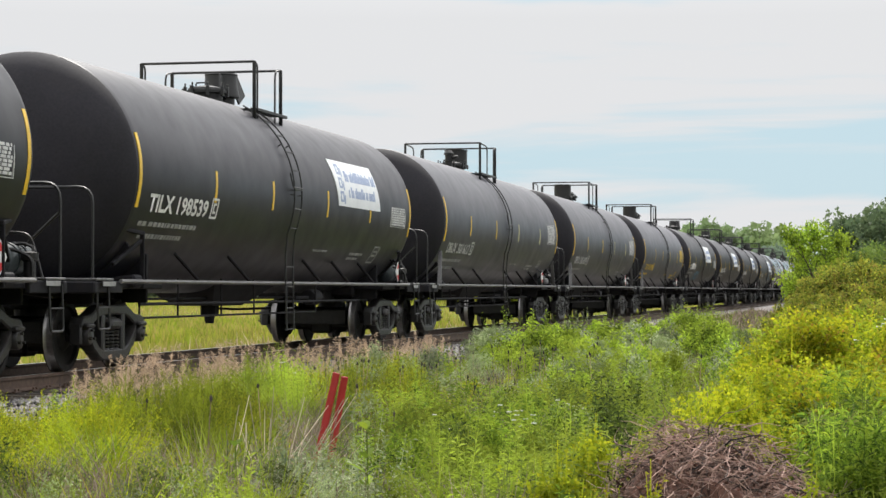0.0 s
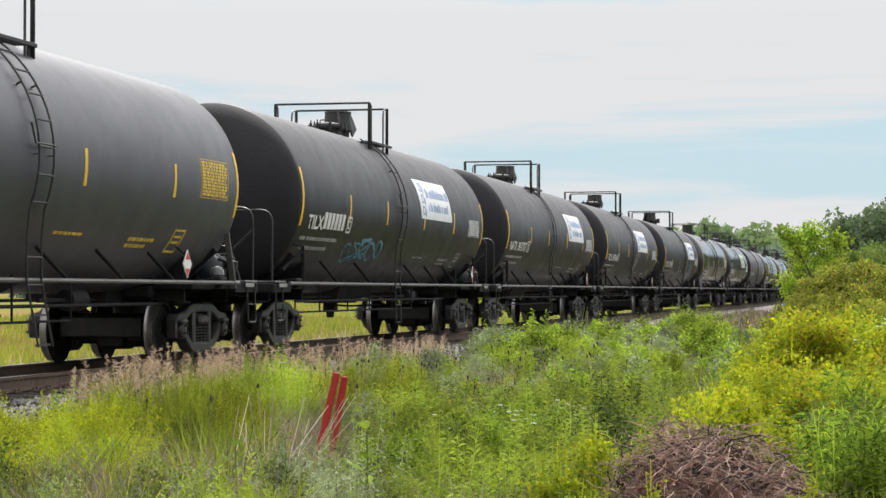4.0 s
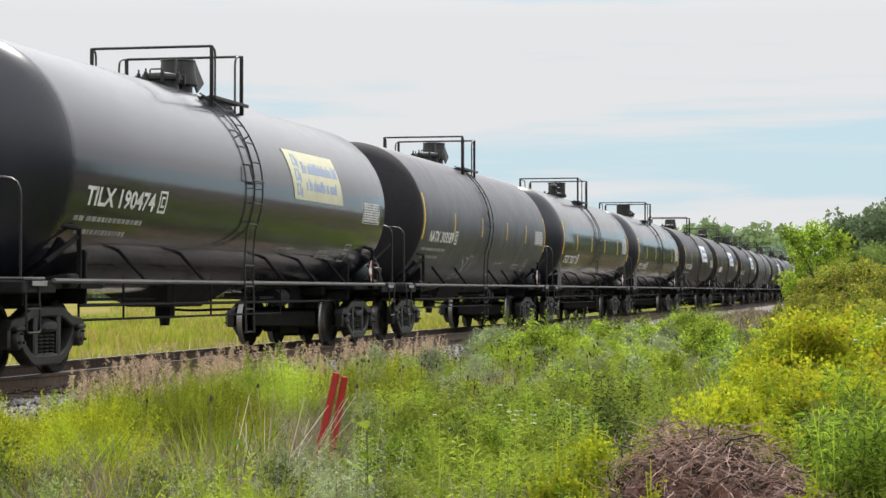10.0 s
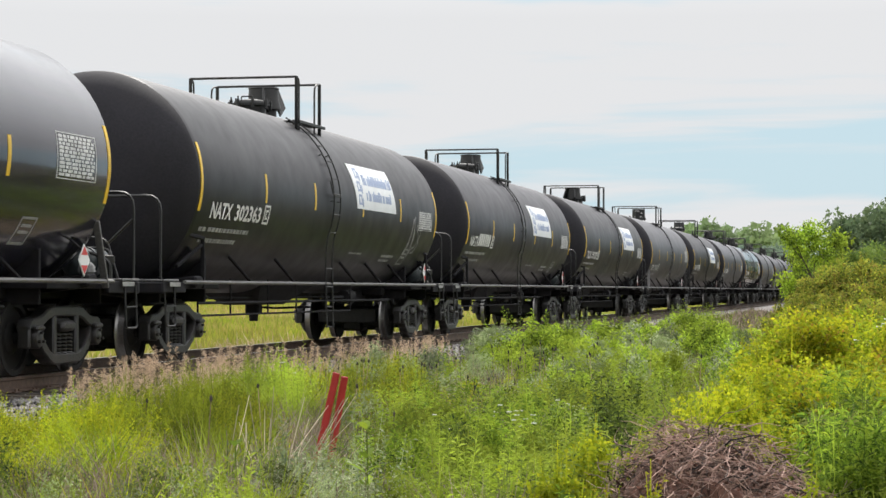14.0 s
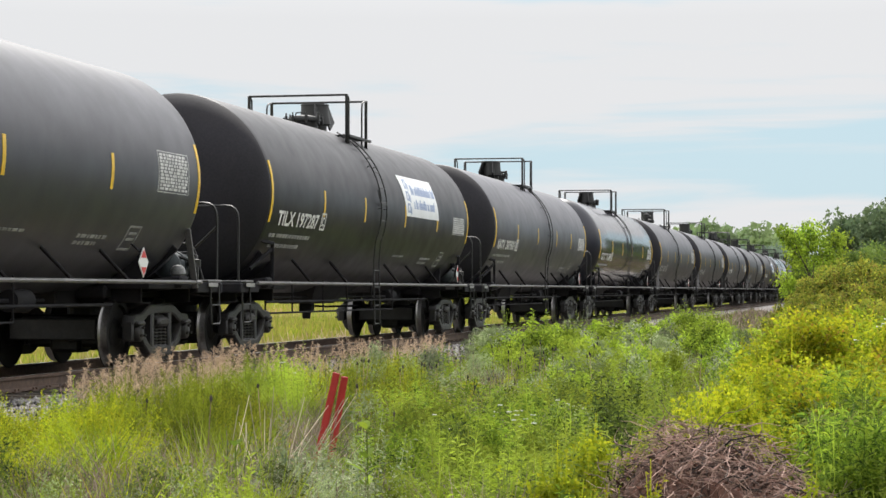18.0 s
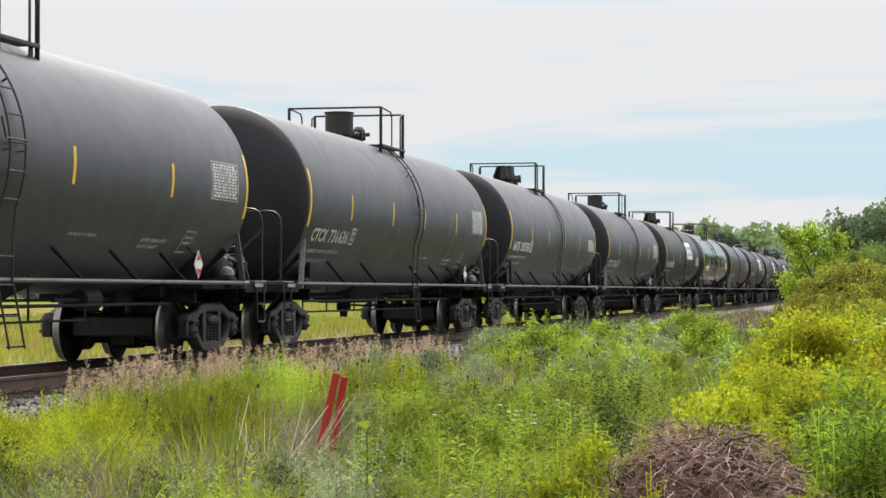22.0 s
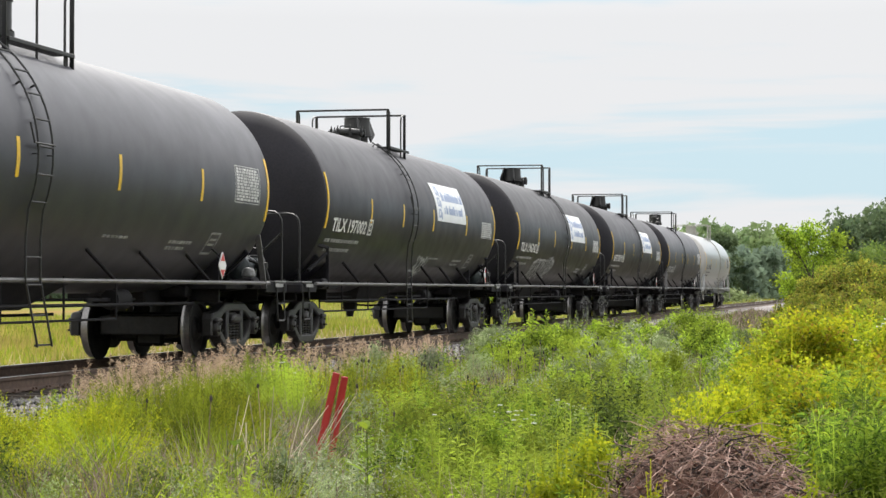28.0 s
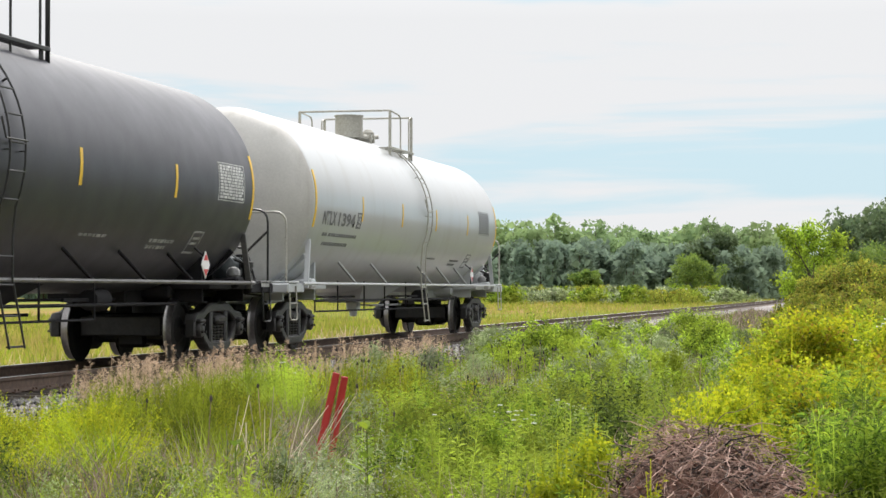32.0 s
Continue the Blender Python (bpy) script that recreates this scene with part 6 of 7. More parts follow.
    mound_field("front_grey_mounds", 169, 44, (-0.225, -0.02, 9.0, 13.5), 0.64, 0.18, 20, 50, 0.030, 0.26, LEAF_GREY, "grey-green bushy weeds", near_side, zone(1.0, 67, -0.1))
    mound_field("front_bright_mounds", 170, 12, (-0.128, -0.080, 8.8, 10.0), 0.70, 0.16, 22, 50, 0.040, 0.26, LEAF_YOUNG_BRIGHT, "bright green leafy weeds", near_side)
    mound_field("rail_side_mounds", 171, 150, (0.025, 0.150, 22.0, 52.0), 0.84, 0.34, 26, 40, 0.045, 0.32, LEAF_YOUNG_BRIGHT, "light green bushy weeds along the railway", near_side, zone(4.0, 68, -0.2))
    mound_field("rail_side_grey_mounds", 172, 130, (0.015, 0.150, 22.0, 52.0), 0.80, 0.34, 26, 40, 0.040, 0.32, LEAF_GREY, "grey-green bushy weeds along the railway", near_side, zone(4.0, 69, -0.2))
    # weeds that stand before the line
    clump_field("rail_side_weeds", 131, 420, (0.0, 0.17, 30, 95), 1.12, 0.40, 34, 22, 0.09, 0.24, LEAF_YOUNG_BRIGHT, "tall green weeds along the ballast", lambda x, y: (x > 3.0) & (x < 4.6) & (((y > 36) & (y < 53)) | ((y > 62) & (y < 81))), 0.7, zone(3.0, 51, -0.5))
    clump_field("rail_side_grey_weeds", 132, 520, (0.0, 0.17, 34, 95), 1.12, 0.4, 44, 24, 0.07, 0.2, LEAF_GREY, "tall grey-green weeds along the ballast", lambda x, y: (x > 3.1) & (x < 5.0) & (((y > 36) & (y < 53)) | ((y > 62) & (y < 81))), 0.9, zone(3.0, 50, 0.0))
    # a taller stand round the marker stake
    clump_field("stake_weeds", 127, 22, (-0.082, -0.030, 11.4, 13.2), 0.74, 0.2, 36, 22, 0.085, 0.22, LEAF_GREY, "grey-green weeds round the marker stake", near_side, 0.9)
    clump_field("stake_straw", 128, 14, (-0.105, -0.028, 11.0, 13.4), 0.66, 0.22, 50, 12, 0.06, 0.10, LEAF_GRASS_DRY, "dry stalks round the marker stake", near_side, 1.5)


def build_plumes():
    """Tan plumed grass between meadow and ballast, in tufts that nod in the wind of the train."""
    tufts = []
    for v in range(4):
        rng = np.random.RandomState(200 + v)
        n = 22
        base = np.stack([rng.normal(0, 0.22, n), rng.normal(0, 0.30, n), np.full(n, -0.05)], 1)
        h = rng.uniform(0.34, 0.88, n)
        a = rng.uniform(0, 6.28, n)
        lean = rng.uniform(0.05, 0.55, n)
        way = unit(np.stack([np.cos(a) * lean, np.sin(a) * lean + 0.12, np.ones(n)], 1))
        top = base + way * h[:, None]
        side = np.stack([-np.sin(a), np.cos(a), np.zeros(n)], 1) * 0.0028
        stems = np.stack([base - side, base + side, top + side * 0.5, top - side * 0.5], 1).reshape(-1, 3)
        per = 46
        f = 1.02 - 0.30 * rng.uniform(0.0, 1.0, (n, per)) ** 1.2
        b = (base[:, None] + way[:, None] * (h[:, None] * f)[..., None]).reshape(-1, 3)
        t = rng.uniform(0, 6.28, n * per)
        d = unit(np.stack([np.cos(t), np.sin(t) + 0.5, rng.uniform(-0.3, 1.4, n * per)], 1))
        size = rng.uniform(0.025, 0.085, n * per) * np.clip(1.6 - 1.2 * np.abs(f.ravel() - 0.88) / 0.16, 0.4, 1.2)
        vv, qq = joined([(stems, np.arange(n * 4).reshape(n, 4)), leaf_cloud(b, d, size, 0.010, rng, 0.2)])
        plume = cloud_mesh("plume", vv, qq, [LEAF_PLUME])
        gb = np.stack([rng.normal(0, 0.2, 90), rng.normal(0, 0.34, 90), np.full(90, -0.05)], 1)
        v3, q3, t3 = blade_cloud(gb, rng.uniform(0.3, 0.62, 90), 0.009, rng.uniform(0.1, 0.6, 90), rng)
        tufts.append((plume, cloud_mesh("leaf_tuft", v3, q3, [LEAF_GRASS], t3)))
    rng = random.Random(12)
    made = []
    for k in range(66):
        y = 20.0 + 0.285 * k + rng.uniform(-0.25, 0.25)
        x = 2.2 + rng.uniform(-0.30, 0.42)
        if (y < 21.2 and k % 2) or (y > 28.5 and k % 3)  or (24.0 < y < 29.0 and k % 3 == 0) or 29.0 < y < 30.2:
            continue
        m, b = tufts[k % 4]
        s = rng.uniform(0.72, 1.0) * (0.85 if y < 23.5 or y > 31 else 1.0)
        tuft = new("plumed_grass_tuft")
        tagged(tuft, "tuft of tan plumed grass at the edge of the ballast", "grass", "grass tufts along the ballast")
        z = float(np.interp(x, [1.75, 2.1, 2.5, 2.9], [-0.215, -0.33, -0.45, -0.59]))
        tuft.matrix_basis = pose(x, y, z, 0, 0, rng.uniform(-30, 30)) @ Matrix.Diagonal((s, s, s, 1))
        tagged(child("plume", m, tuft), kind="stuff")
        tagged(child("leaf_tuft", b, tuft), kind="stuff")
        made.append(tuft)
    return made


def build_seed_heads():
    """Thin dark-headed stalks standing above the grass."""
    rng = np.random.RandomState(61)
    stems, heads = Shape(), Shape()
    rr = random.Random(61)
    places = [spots(rng, 100, -0.07, 0.075, 18, 31), spots(rng, 9, -0.20, -0.02, 13, 20), spots(rng, 30, 0.03, 0.14, 20, 50)]
    for x, y, d in places:
        for px, py in zip(x, y):
            if px < 2.7:
                continue
            z = float(ground_height(px, py))
            h = rr.uniform(0.66, 0.95)
            tx, ty = rr.uniform(-0.08, 0.08), rr.uniform(-0.08, 0.08)
            stems.tube([(px, py, z), (px + tx * 0.4, py + ty * 0.4, z + h * 0.6), (px + tx, py + ty, z + h)], 0.0028, 4)
            r, l = rr.uniform(0.008, 0.013), rr.uniform(0.03, 0.055)
            heads.lathe([(0, 0.0), (l * 0.2, r * 0.8), (l * 0.6, r), (l, r * 0.3), (l * 1.05, 0.0)][::-1], "z", 6, (px + tx, py + ty, z + h - 0.01))
    base = stems.mesh("seed_stalks", MAT_TWIG)
    ob = stuff("seed_stalks", base, "thin stalks with dark seed heads above the grass", "weeds")
    child("seed_heads", heads.mesh("seed_heads", MAT_HEAD), ob)


def umbel_plant(x, y, h, size, seed):
    """A tall stalk with flat white flower heads."""
    rr = random.Random(seed)
    z = float(ground_height(x, y))
    ob = tagged(new("white_flower"), "white lacy flower heads on a thin green stalk", "wildflower", "white wildflowers")
    ob.location = (x, y, z)
    st, fl = Shape(), Shape()
    for k in range(3):
        dx, dy = rr.uniform(-0.14, 0.14), rr.uniform(-0.14, 0.14)
        hh = h * rr.uniform(0.86, 1.0)
        st.tube([(0, 0, -0.03), (dx * 0.4, dy * 0.4, hh * 0.6), (dx, dy, hh - 0.03)], 0.0018, 4)
        for i in range(16):
            a, r = i * 2.4, size * 1.25 * math.sqrt((i + 0.5) / 16)
            px, py, pz = dx + r * math.cos(a), dy + r * math.sin(a), hh + 0.002 * math.sin(i)
            if i % 4 == 3:
                st.tube([(dx, dy, hh - 0.03), (px, py, pz)], 0.0008, 3)
            s = size * 0.3
            fl.lathe([(-0.002, s * 0.5), (0.002, s), (0.004, s * 0.6), (0.005, 0.0)], "z", 7, (px, py, pz))
    tagged(child("stem", st.mesh("stem", LEAF_FORB), ob), kind="stuff")
    tagged(child("blossom", fl.mesh("blossom", MAT_UMBEL), ob), kind="stuff")


def milkweed(x, y, h, seed, leaf=0.17, pairs=7, mat=None):
    """An upright stalk with pairs of broad leaves."""
    rng = np.random.RandomState(seed)
    z = float(ground_height(x, y))
    ob = tagged(new("milkweed"), "upright pale green plant with paired broad leaves", "wild plant")
    ob.location = (x, y, z)
    sh = Shape().tube([(0, 0, -0.03), (0.01, 0.01, h * 0.5), (0.0, 0.02, h)], 0.004, 5)
    child("stalk", sh.mesh("stalk", LEAF_FORB), ob)
    lf = Shape()
    for k in range(pairs):
        f = 0.35 + 0.65 * k / (pairs - 1)
        for s in (0, math.pi):
            a = k * 1.57 + s + rng.uniform(-0.2, 0.2)
            L = leaf * (1.1 - 0.5 * abs(f - 0.6)) * rng.uniform(0.85, 1.1)
            d = Vector((math.cos(a), math.sin(a), 0.55))
            side = Vector((-math.sin(a), math.cos(a), 0))
            o = Vector((0, 0, h * f))
            rows = [(0, 0.02, 0), (0.3, 0.20, 0.02), (0.65, 0.19, 0.0), (1.0, 0.01, -0.12)]
            verts = []
            for t, w, dz in rows:
                p = o + d * L * t + Vector((0, 0, dz * L))
                verts += [p - side * w * L, p - Vector((0, 0, 0.03 * L)), p + side * w * L]
            lf.add(verts, [[3 * i + j, 3 * i + j + 1, 3 * i + j + 4, 3 * i + j + 3] for i in range(3) for j in range(2)])
    tagged(child("leaves", lf.mesh("leaves", mat or LEAF_YOUNG), ob), kind="stuff")


def build_marker():
    """A red folded marker stake, leaning, with dead stalks about it."""
    x, y = spot(-0.0622, 14.0)
    z = float(ground_height(x, y))
    ob = tagged(new("marker_stake"), "leaning red plastic marker stake in the weeds", "marker post")
    ob.matrix_basis = pose(x, y, z, 2, 10, TURN)
    left, right = Shape(), Shape()
    for sh, a, b, x0 in ((left, -0.06, 0.0, -0.058), (right, 0.0, 0.055, 0.004)):
        sh.box(x0, x0 + 0.047, -0.012, 0.012, -0.2, 1.08 if x0 < 0 else 1.06, 0.004, pose(0.0 if x0 > 0 else -0.05, 0.03 if x0 > 0 else -0.01, 0, 0, 3 if x0 < 0 else 0, -20 if x0 < 0 else 20))
    child("blade", left.mesh("blade", MAT_POST), ob)
    child("blade", right.mesh("blade", MAT_POST), ob)
    rr = random.Random(8)
    st = Shape()
    for k in range(30):
        px, py = rr.uniform(-0.5, -0.05), rr.uniform(-0.9, -0.1)
        tx, ty, h = px + rr.uniform(-0.10, 0.45), py + rr.uniform(-0.1, 0.1), rr.uniform(0.58, 1.0)
        st.tube([(px, py, 0), (px * 0.7 + tx * 0.3 + rr.uniform(-0.08, 0.08), (py + ty) / 2, h * 0.35), (px * 0.5 + tx * 0.5 + rr.uniform(-0.08, 0.08), (py + ty) / 2, h * 0.62), (tx, ty, h)], 0.0052, 5, 0, 0.45)
        if k % 2:
            st.tube([(px * 0.5 + tx * 0.5, (py + ty) / 2, h * 0.55), (tx + rr.uniform(-0.12, 0.12), ty, h * 0.85)], 0.004, 4, 0, 0.4)
    dead = tagged(new("dead_stalks", st.mesh("dead_stalks", MAT_STALK)), "bleached dead weed stalks leaning on the stake", "dead weeds", kind="stuff")
    dead.matrix_basis = pose(x, y, z, 0, 0, TURN)


def build_brush():
    """A heap of dead brush: hundreds of crooked dry twigs."""
    rr = random.Random(15)
    x, y = spot(0.134, 9.6)
    z = float(ground_height(x, y))
    ob = tagged(new("brush_heap"), "heap of dead grey-brown brush and crooked twigs", "brush pile", kind="stuff")
    ob.matrix_basis = pose(x, y, z, 0, 0, TURN)
    sh = Shape()
    for k in range(3600):
        a, u = rr.uniform(0, 6.28), math.sqrt(rr.random())
        px, py = 0.58 * u * math.cos(a), 0.80 * u * math.sin(a)
        top = 0.955 * max(0.0, 1 - u * u) ** 0.28 * (1 - 0.16 * px / 0.58) + 0.05 + 0.05 * math.sin(3 * a) * u + 0.05 * math.sin(9 * px) * math.cos(8 * py)
        pz = top * rr.random() ** 0.22
        l = rr.uniform(0.10, 0.26)
        d = Vector((rr.uniform(-1, 1), rr.uniform(-1, 1), rr.uniform(-0.35, 0.12))).normalized()
        p = Vector((px, py, pz))
        pts = [p]
        for i in range(5):
            d = (d + Vector((rr.uniform(-1, 1), rr.uniform(-1, 1), rr.uniform(-1, 0.9))) * 0.55).normalized()
            pts.append(pts[-1] + d * l / 5)
        sh.tube(pts, rr.choice([0.0014, 0.0019, 0.0026, 0.0036]), 4, 0, 0.45)
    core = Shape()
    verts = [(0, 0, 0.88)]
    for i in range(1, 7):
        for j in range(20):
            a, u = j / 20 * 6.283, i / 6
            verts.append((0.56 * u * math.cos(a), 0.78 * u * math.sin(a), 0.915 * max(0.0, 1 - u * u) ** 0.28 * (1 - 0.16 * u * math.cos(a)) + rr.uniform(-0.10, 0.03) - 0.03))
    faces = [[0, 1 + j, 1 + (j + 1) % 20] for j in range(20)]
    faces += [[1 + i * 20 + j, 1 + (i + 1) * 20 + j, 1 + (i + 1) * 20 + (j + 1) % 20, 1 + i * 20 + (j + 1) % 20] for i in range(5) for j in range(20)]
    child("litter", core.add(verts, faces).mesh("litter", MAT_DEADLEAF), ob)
    heap = sh.mesh("twigs", MAT_TWIG)
    child("twigs", heap, ob)
    rng = np.random.RandomState(5)
    n = 2600
    a, u = rng.uniform(0, 6.28, n), np.sqrt(rng.rand(n))
    h = 0.915 * np.maximum(0, 1 - u ** 2) ** 0.28 * (1 - 0.16 * u * np.cos(a)) * rng.rand(n) ** 0.2
    p = np.stack([0.56 * u * np.cos(a), 0.78 * u * np.sin(a), h], 1)
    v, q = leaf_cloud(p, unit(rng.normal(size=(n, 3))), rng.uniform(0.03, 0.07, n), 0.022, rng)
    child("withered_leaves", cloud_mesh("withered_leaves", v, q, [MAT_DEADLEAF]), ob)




def build_shrubs():
    B = "bushes beside the track"
    # yellow-green bushes spreading over the brush heap and beyond
    rows = [
        (0.136, 11.2, 1.08, 0.50, LEAF_YELLOW), (0.164, 11.6, 1.14, 0.58, LEAF_GOLD), (0.194, 11.9, 1.10, 0.55, LEAF_GOLD), (0.114, 10.9, 0.86, 0.30, LEAF_YELLOW), (0.152, 12.6, 1.12, 0.5, LEAF_YELLOW), (0.110, 10.5, 0.80, 0.20, LEAF_YELLOW), (0.145, 10.8, 0.84, 0.24, LEAF_GOLD),
        (0.182, 15.5, 1.30, 0.70, LEAF_GOLD), (0.205, 16.0, 1.34, 0.80, LEAF_YOUNG_BRIGHT), (0.168, 17.0, 1.15, 0.5, LEAF_YELLOW), (0.228, 14.0, 1.3, 0.70, LEAF_GOLD),
        (0.192, 20.0, 1.55, 0.85, LEAF_OLIVE), (0.218, 21.0, 1.62, 1.0, LEAF_OLIVE), (0.180, 21.5, 1.38, 0.55, LEAF_GOLD),
        (0.198, 27.0, 1.88, 1.1, LEAF_OLIVE), (0.218, 28.0, 1.86, 1.2, LEAF_OLIVE), (0.186, 33.0, 1.80, 0.9, LEAF_OLIVE), (0.236, 25.0, 1.85, 1.1, LEAF_OLIVE), (0.176, 30.0, 1.30, 0.7, LEAF_OLIVE), (0.181, 40.0, 1.75, 1.0, LEAF_OLIVE),
        (0.056, 9.5, 0.80, 0.16, LEAF_YELLOW), (0.074, 10.2, 0.93, 0.17, LEAF_YELLOW), (0.070, 9.0, 0.74, 0.14, LEAF_GOLD), (0.090, 9.9, 0.88, 0.12, LEAF_YELLOW), (0.100, 9.0, 0.70, 0.08, LEAF_GOLD), (0.128, 10.55, 1.0, 0.16, LEAF_YELLOW), (0.112, 10.3, 0.94, 0.13, LEAF_YELLOW), (0.152, 10.6, 0.98, 0.16, LEAF_GOLD), (0.178, 8.7, 0.72, 0.12, LEAF_YELLOW),
    ]
    for k, (s, d, h, r, m) in enumerate(rows):
        x, y = spot(s, d)
        near = d < 14
        label = "bright green leafy bush in the meadow" if m is LEAF_YOUNG_BRIGHT else "yellow-green leafy bush in the meadow" if m is not LEAF_OLIVE else "olive-green bush with small leaves"
        shrub("bush", label, "bush", x, y, h, r, 0.029 if near else 0.026 + 0.0006 * d, int(240 * (r / 0.7) ** 1.4), 130 if near else 150, m, 300 + k, 0.60, 0.10, B, 0.11 if near else 0.15, int(30 + 60 * r))
    # bright green willow-leaved weeds
    for k, (s, d, h, r) in enumerate([(0.210, 9.8, 1.08, 0.30), (0.166, 11.3, 1.16, 0.24), (0.178, 11.6, 1.18, 0.22), (0.226, 10.0, 1.12, 0.34), (0.218, 8.4, 0.84, 0.24), (0.196, 10.6, 1.04, 0.20), (0.186, 10.4, 1.02, 0.16), (0.206, 11.2, 1.16, 0.24)]):
        x, y = spot(s, d)
        rng = np.random.RandomState(400 + k)
        n = 80
        a, u = rng.uniform(0, 6.28, n), np.sqrt(rng.rand(n)) * r
        px, py = x + u * np.cos(a), y + u * np.sin(a)
        clouds = [forb_cloud(on_ground(px, py), h * rng.uniform(0.60, 1.06, n), 40, 0.060, 0.17, rng, 0.6, 0.35)]
        for _ in range(7):
            mx, my = rng.normal(0, 0.45 * r, 2)
            clouds.append(mound_cloud(rng, x + mx, y + my, h * rng.uniform(0.72, 1.04), 0.14, 16, 60, 0.058, 0.20))
        v, q = joined(clouds)
        ob = tagged(new("leafy_clump", cloud_mesh("leafy_clump", v, q, [LEAF_FORB if k == 5 else LEAF_YOUNG])), "clump of tall bright green willow-leaved stems", "weeds", "leafy clumps", "stuff")
    # low green bushes by the ballast
    for k, (s, d, h, r) in enumerate([(0.046, 30.0, 0.95, 0.62), (0.058, 33.0, 0.85, 0.6), (0.083, 44.0, 0.85, 0.8), (0.118, 60.0, 0.9, 1.0), (0.095, 52.0, 0.8, 0.9), (0.128, 40.0, 0.8, 0.9)]):
        x, y = spot(s, d)
        shrub("bush", "low bright green bush by the ballast", "bush", x, y, h, r, 0.10, 90, 40, LEAF_YOUNG_BRIGHT, 420 + k, 0.36, 0.1, B, 0.16, 30)


def build_trees():
    out = []
    x, y = spot(0.179, 42.0)
    out.append(tree("young_tree", "young bright green tree with a loose crown", x, y, 3.1, 0.75, 0.062, 95, LEAF_YOUNG_BRIGHT, 21, 0.25, 2, 0.26))
    for k, (s, d, h, r) in enumerate([(0.177, 120.0, 3.0, 1.0), (0.172, 175.0, 4.0, 1.2), (0.194, 90.0, 3.4, 1.7), (0.207, 120.0, 4.4, 2.2), (0.182, 130.0, 3.8, 1.6)]):
        x, y = spot(s, d)
        out.append(tree("young_tree", "bright green young tree by the railway", x, y, h, r, 0.15, 60, LEAF_VINE, 30 + k, 0.15, 2, 0.25))
    for k, (s, d, h, r) in enumerate([(0.208, 150.0, 8.4, 3.2), (0.232, 140.0, 8.8, 3.6), (0.196, 190.0, 7.0, 2.6), (0.250, 150.0, 9.5, 3.8), (0.200, 215.0, 9.6, 3.4), (0.220, 200.0, 10.5, 4.0)]):
        x, y = spot(s, d)
        out.append(tree("tree", "dark green broad-leaved tree", x, y, h, r, 0.42, 40, LEAF_TREE, 50 + k, 0.2, 2, 0.22))
    # one dark tree and a vine-covered thicket at the edge of the field
    x, y = spot(0.131, 335.0)
    out.append(tree("tree", "dark dense tree at the edge of the field", x, y, 11.4, 4.4, 0.5, 80, LEAF_TREE, 70, 0.1, 2, 0.3))
    x, y = spot(0.121, 300.0)
    shrub("thicket", "vine-covered green thicket at the edge of the field", "bush", x, y, 6.6, 4.6, 0.34, 150, 70, LEAF_VINE, 71, 0.6, 0.05, "", 0.7)
    x, y = spot(0.069, 322.0)
    out.append(tree("tree", "small pale green tree before the pines", x, y, 4.6, 2.2, 0.4, 60, LEAF_VINE, 73, 0.1, 2, 0.3))
    rng = random.Random(9)
    for k in range(60):
        s = -0.06 + 0.0034 * k + rng.uniform(-0.003, 0.003)
        d = rng.uniform(235, 300)
        x, y = spot(s, d)
        shrub("hedge_bush", "yellow-green bush along the far side of the field", "bush", x, y, rng.uniform(1.3, 2.3), rng.uniform(2.0, 3.6), 0.34, 60, 30, rng.choice([LEAF_OLIVE, LEAF_YOUNG, LEAF_GREY]), 500 + k, 0.55, 0.05, "bushes along the field", 0.42)
    return out


def far_woods(name, label, seed, d0, d1, s0, s1, n, h0, h1, r, per, leaf, mat, pointed):
    """A belt of far trees: trunks and clumped crowns joined into one mass."""
    rng = np.random.RandomState(seed)
    sh, clouds = Shape(), []
    for k in range(n):
        s = s0 + (s1 - s0) * (k + rng.uniform(-0.6, 0.6)) / n
        d = rng.uniform(d0, d1)
        x, y = spot(s, d)
        if x > -6:
            continue
        z = float(ground_height(x, y))
        h = rng.uniform(h0, h1)
        sh.tube([(x, y, z), (x + rng.uniform(-0.3, 0.3), y, z + h * 0.9)], 0.16, 5, 0, 0.4)
        m = 26
        e = rng.uniform(0.06, 1.0, m)
        w = r * ((1.05 - e) ** 0.8 if pointed else np.sqrt(np.clip(1 - ((e - 0.5) / 0.55) ** 2, 0.03, 1)))
        a = rng.uniform(0, 6.28, m)
        q = w * rng.uniform(0.3, 0.95, m)
        c = np.stack([x + q * np.cos(a), y + q * np.sin(a), z + h * e], 1)
        clouds.append(crown_leaves(c, 0.32 * r * rng.uniform(0.7, 1.3, m), per, leaf, 0.6, rng))
        clouds.append(crown_leaves(c * [1, 1, 0.97], 0.2 * r, 4, leaf * 2.6, 0.9, rng))
    v, q = joined(clouds)
    ob = stuff(name, cloud_mesh(name, v, q, [mat]), label, "woods")
    child("trunks", sh.mesh("trunks", MAT_BARK), ob)


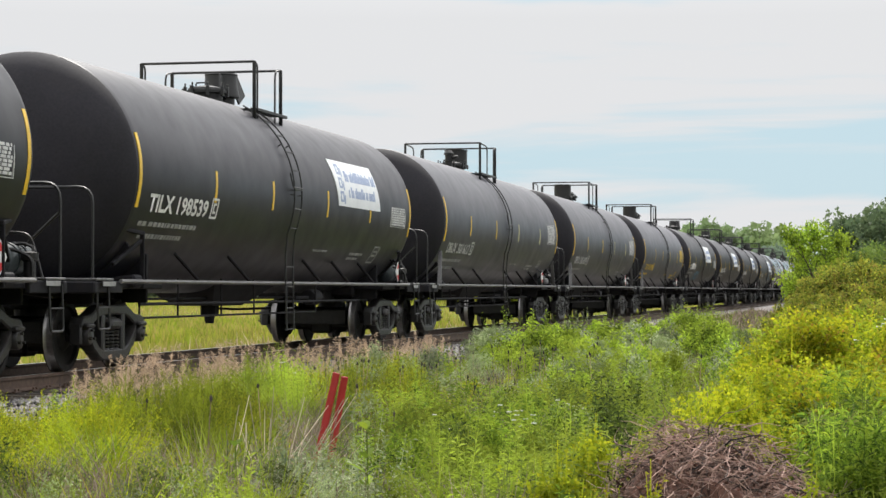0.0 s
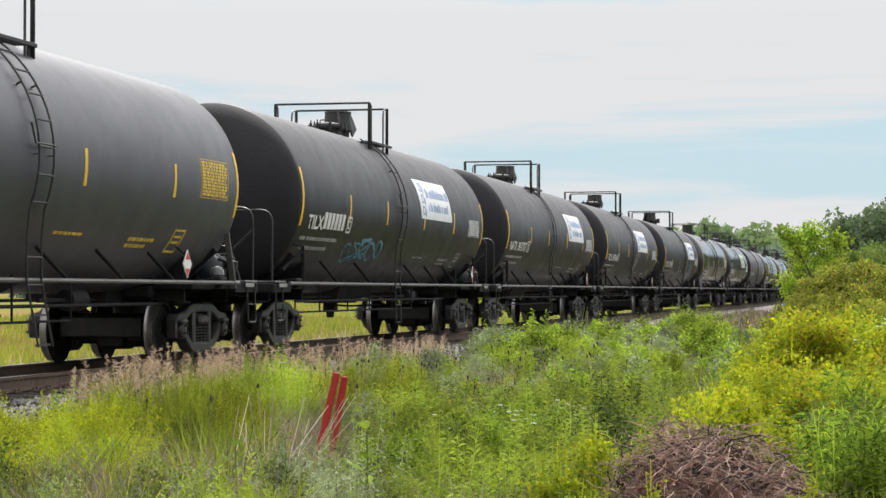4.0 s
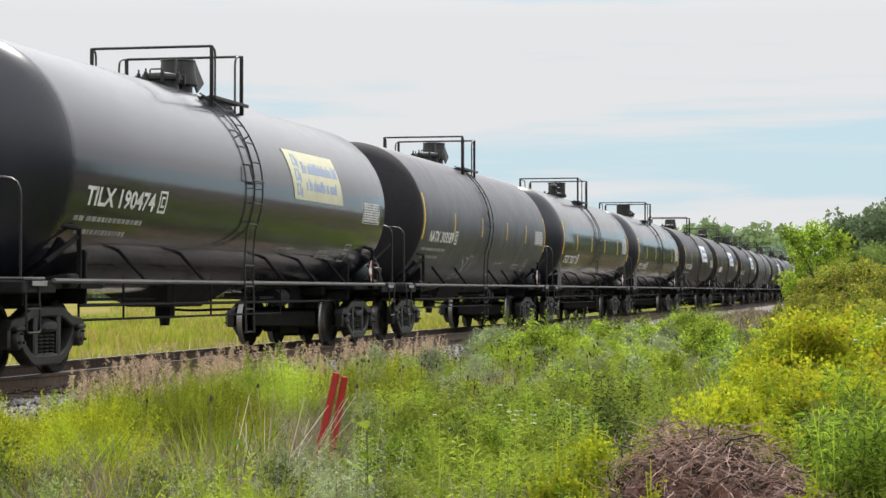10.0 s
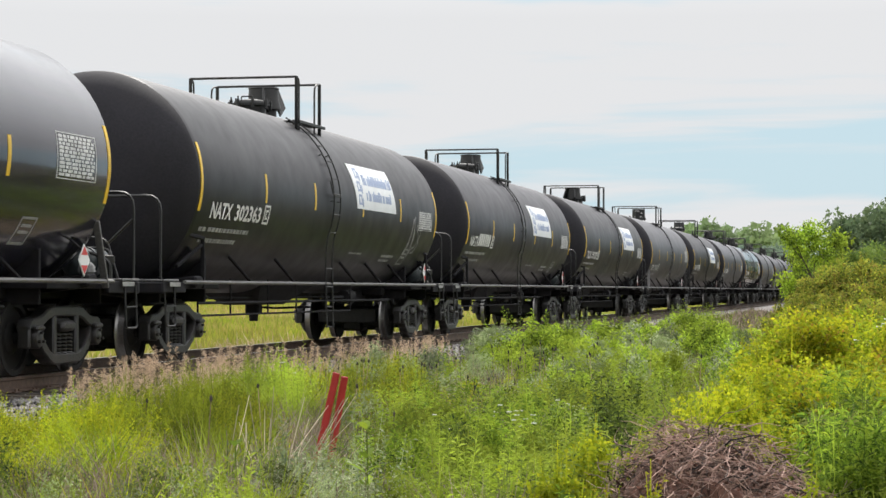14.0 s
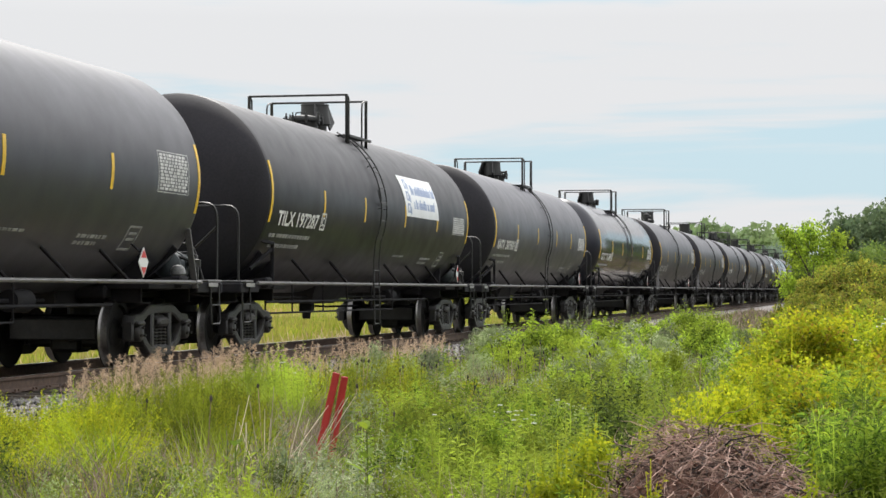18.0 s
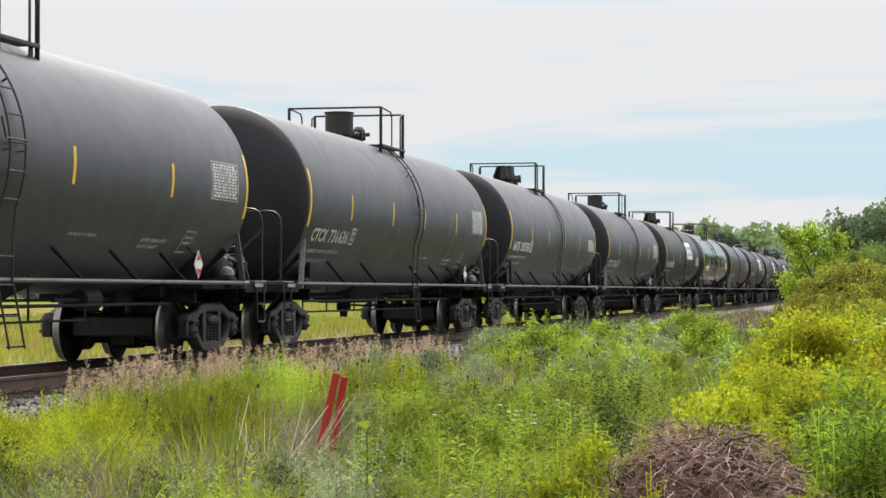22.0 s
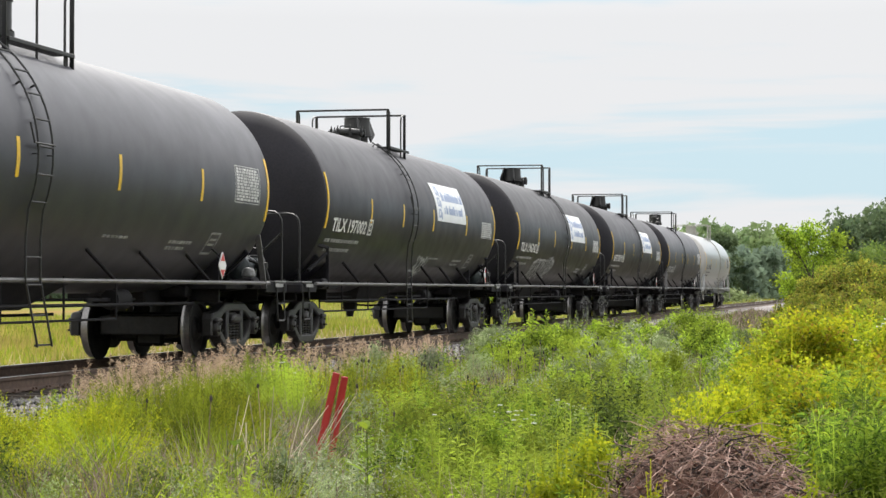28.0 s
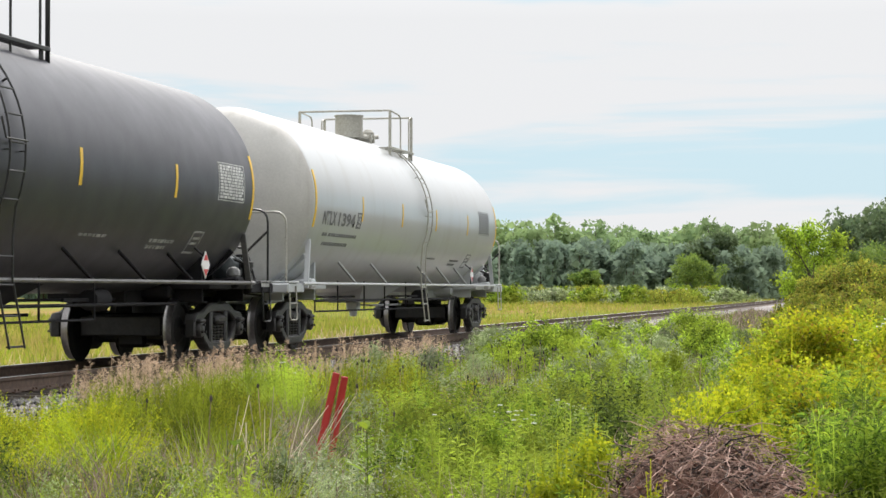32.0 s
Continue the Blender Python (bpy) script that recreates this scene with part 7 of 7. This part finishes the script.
def side_woods():
    """The woods on the near side of the line, behind the camera, which the glossy tanks mirror."""
    rng = np.random.RandomState(90)
    sh, clouds = Shape(), []
    for k in range(62):
        x, y = rng.uniform(48, 62), -70 + 3.1 * k + rng.uniform(-1.5, 1.5)
        z, h = float(ground_height(x, y)), rng.uniform(8, 12)
        sh.tube([(x, y, z), (x + rng.uniform(-0.3, 0.3), y, z + h * 0.9)], 0.16, 5, 0, 0.4)
        m = 22
        e = rng.uniform(0.05, 1.0, m)
        q = 3.0 * np.sqrt(np.clip(1 - ((e - 0.5) / 0.55) ** 2, 0.03, 1)) * rng.uniform(0.3, 0.95, m)
        a = rng.uniform(0, 6.28, m)
        c = np.stack([x + q * np.cos(a), y + q * np.sin(a), z + h * e], 1)
        clouds.append(crown_leaves(c, rng.uniform(0.7, 1.3, m), 14, 0.9, 0.6, rng))
    v, q = joined(clouds)
    ob = stuff("side_woods", cloud_mesh("side_woods", v, q, [LEAF_TREE]), "belt of dark green woods along the meadow", "woods")
    child("trunks", sh.mesh("trunks", MAT_BARK), ob)


build_meadow()
TUFTS = build_plumes()
build_seed_heads()
build_marker()
build_brush()
build_shrubs()
TREES = build_trees()
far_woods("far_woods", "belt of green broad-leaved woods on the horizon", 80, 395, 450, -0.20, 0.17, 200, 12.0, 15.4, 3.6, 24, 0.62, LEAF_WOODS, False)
side_woods()
far_woods("far_pines", "haze-tinted blue-green pines before the woods", 81, 330, 385, -0.20, 0.165, 270, 6.5, 10.0, 3.0, 24, 0.55, LEAF_PINE, True)
for k, (s, d, h, size) in enumerate([(0.027, 14.2, 0.88, 0.017), (0.031, 13.5, 0.88, 0.017), (0.037, 13.1, 0.86, 0.018), (0.042, 13.4, 0.90, 0.018), (0.062, 14.5, 0.86, 0.018), (0.205, 15.0, 1.26, 0.022), (0.209, 15.6, 1.38, 0.022), (0.213, 14.8, 1.30, 0.022),
                                     (0.211, 15.2, 1.20, 0.022), (0.002, 13.5, 0.85, 0.015), (-0.075, 20.0, 0.9, 0.015)]):
    umbel_plant(*spot(s, d), h, size * 0.78, 600 + k)
milkweed(*spot(-0.037, 11.6), 0.86, 3, 0.12, 8, LEAF_YOUNG_BRIGHT)
milkweed(*spot(0.060, 9.4), 0.66, 4, 0.17, 4)
milkweed(*spot(-0.10, 12.0), 0.70, 6, 0.10, 6)


# ---- what moves ----
def motions():
    move_train()
    rng = random.Random(31)
    for tuft in TUFTS:
        m, s = tuft.matrix_basis.copy(), tuft.scale.copy()
        p, f = rng.uniform(0, 6.28), rng.uniform(0.7, 1.1)
        rows = []
        for i in range(65):
            t = i * 0.5
            rows.append((t, m @ pose(0, 0, 0, 5 * math.sin(6.28 * f * t + p), 4 * math.sin(4.1 * f * t + 2 * p), 0)))
        walk(tuft, rows)
    young = TREES[0]
    m = young.matrix_basis.copy()
    walk(young, [(t, m @ pose(0, 0, 0, 0, 1.1 * math.sin(1.3 * t) + 0.6 * math.sin(3.1 * t), 0)) for t in range(33)])


motions()
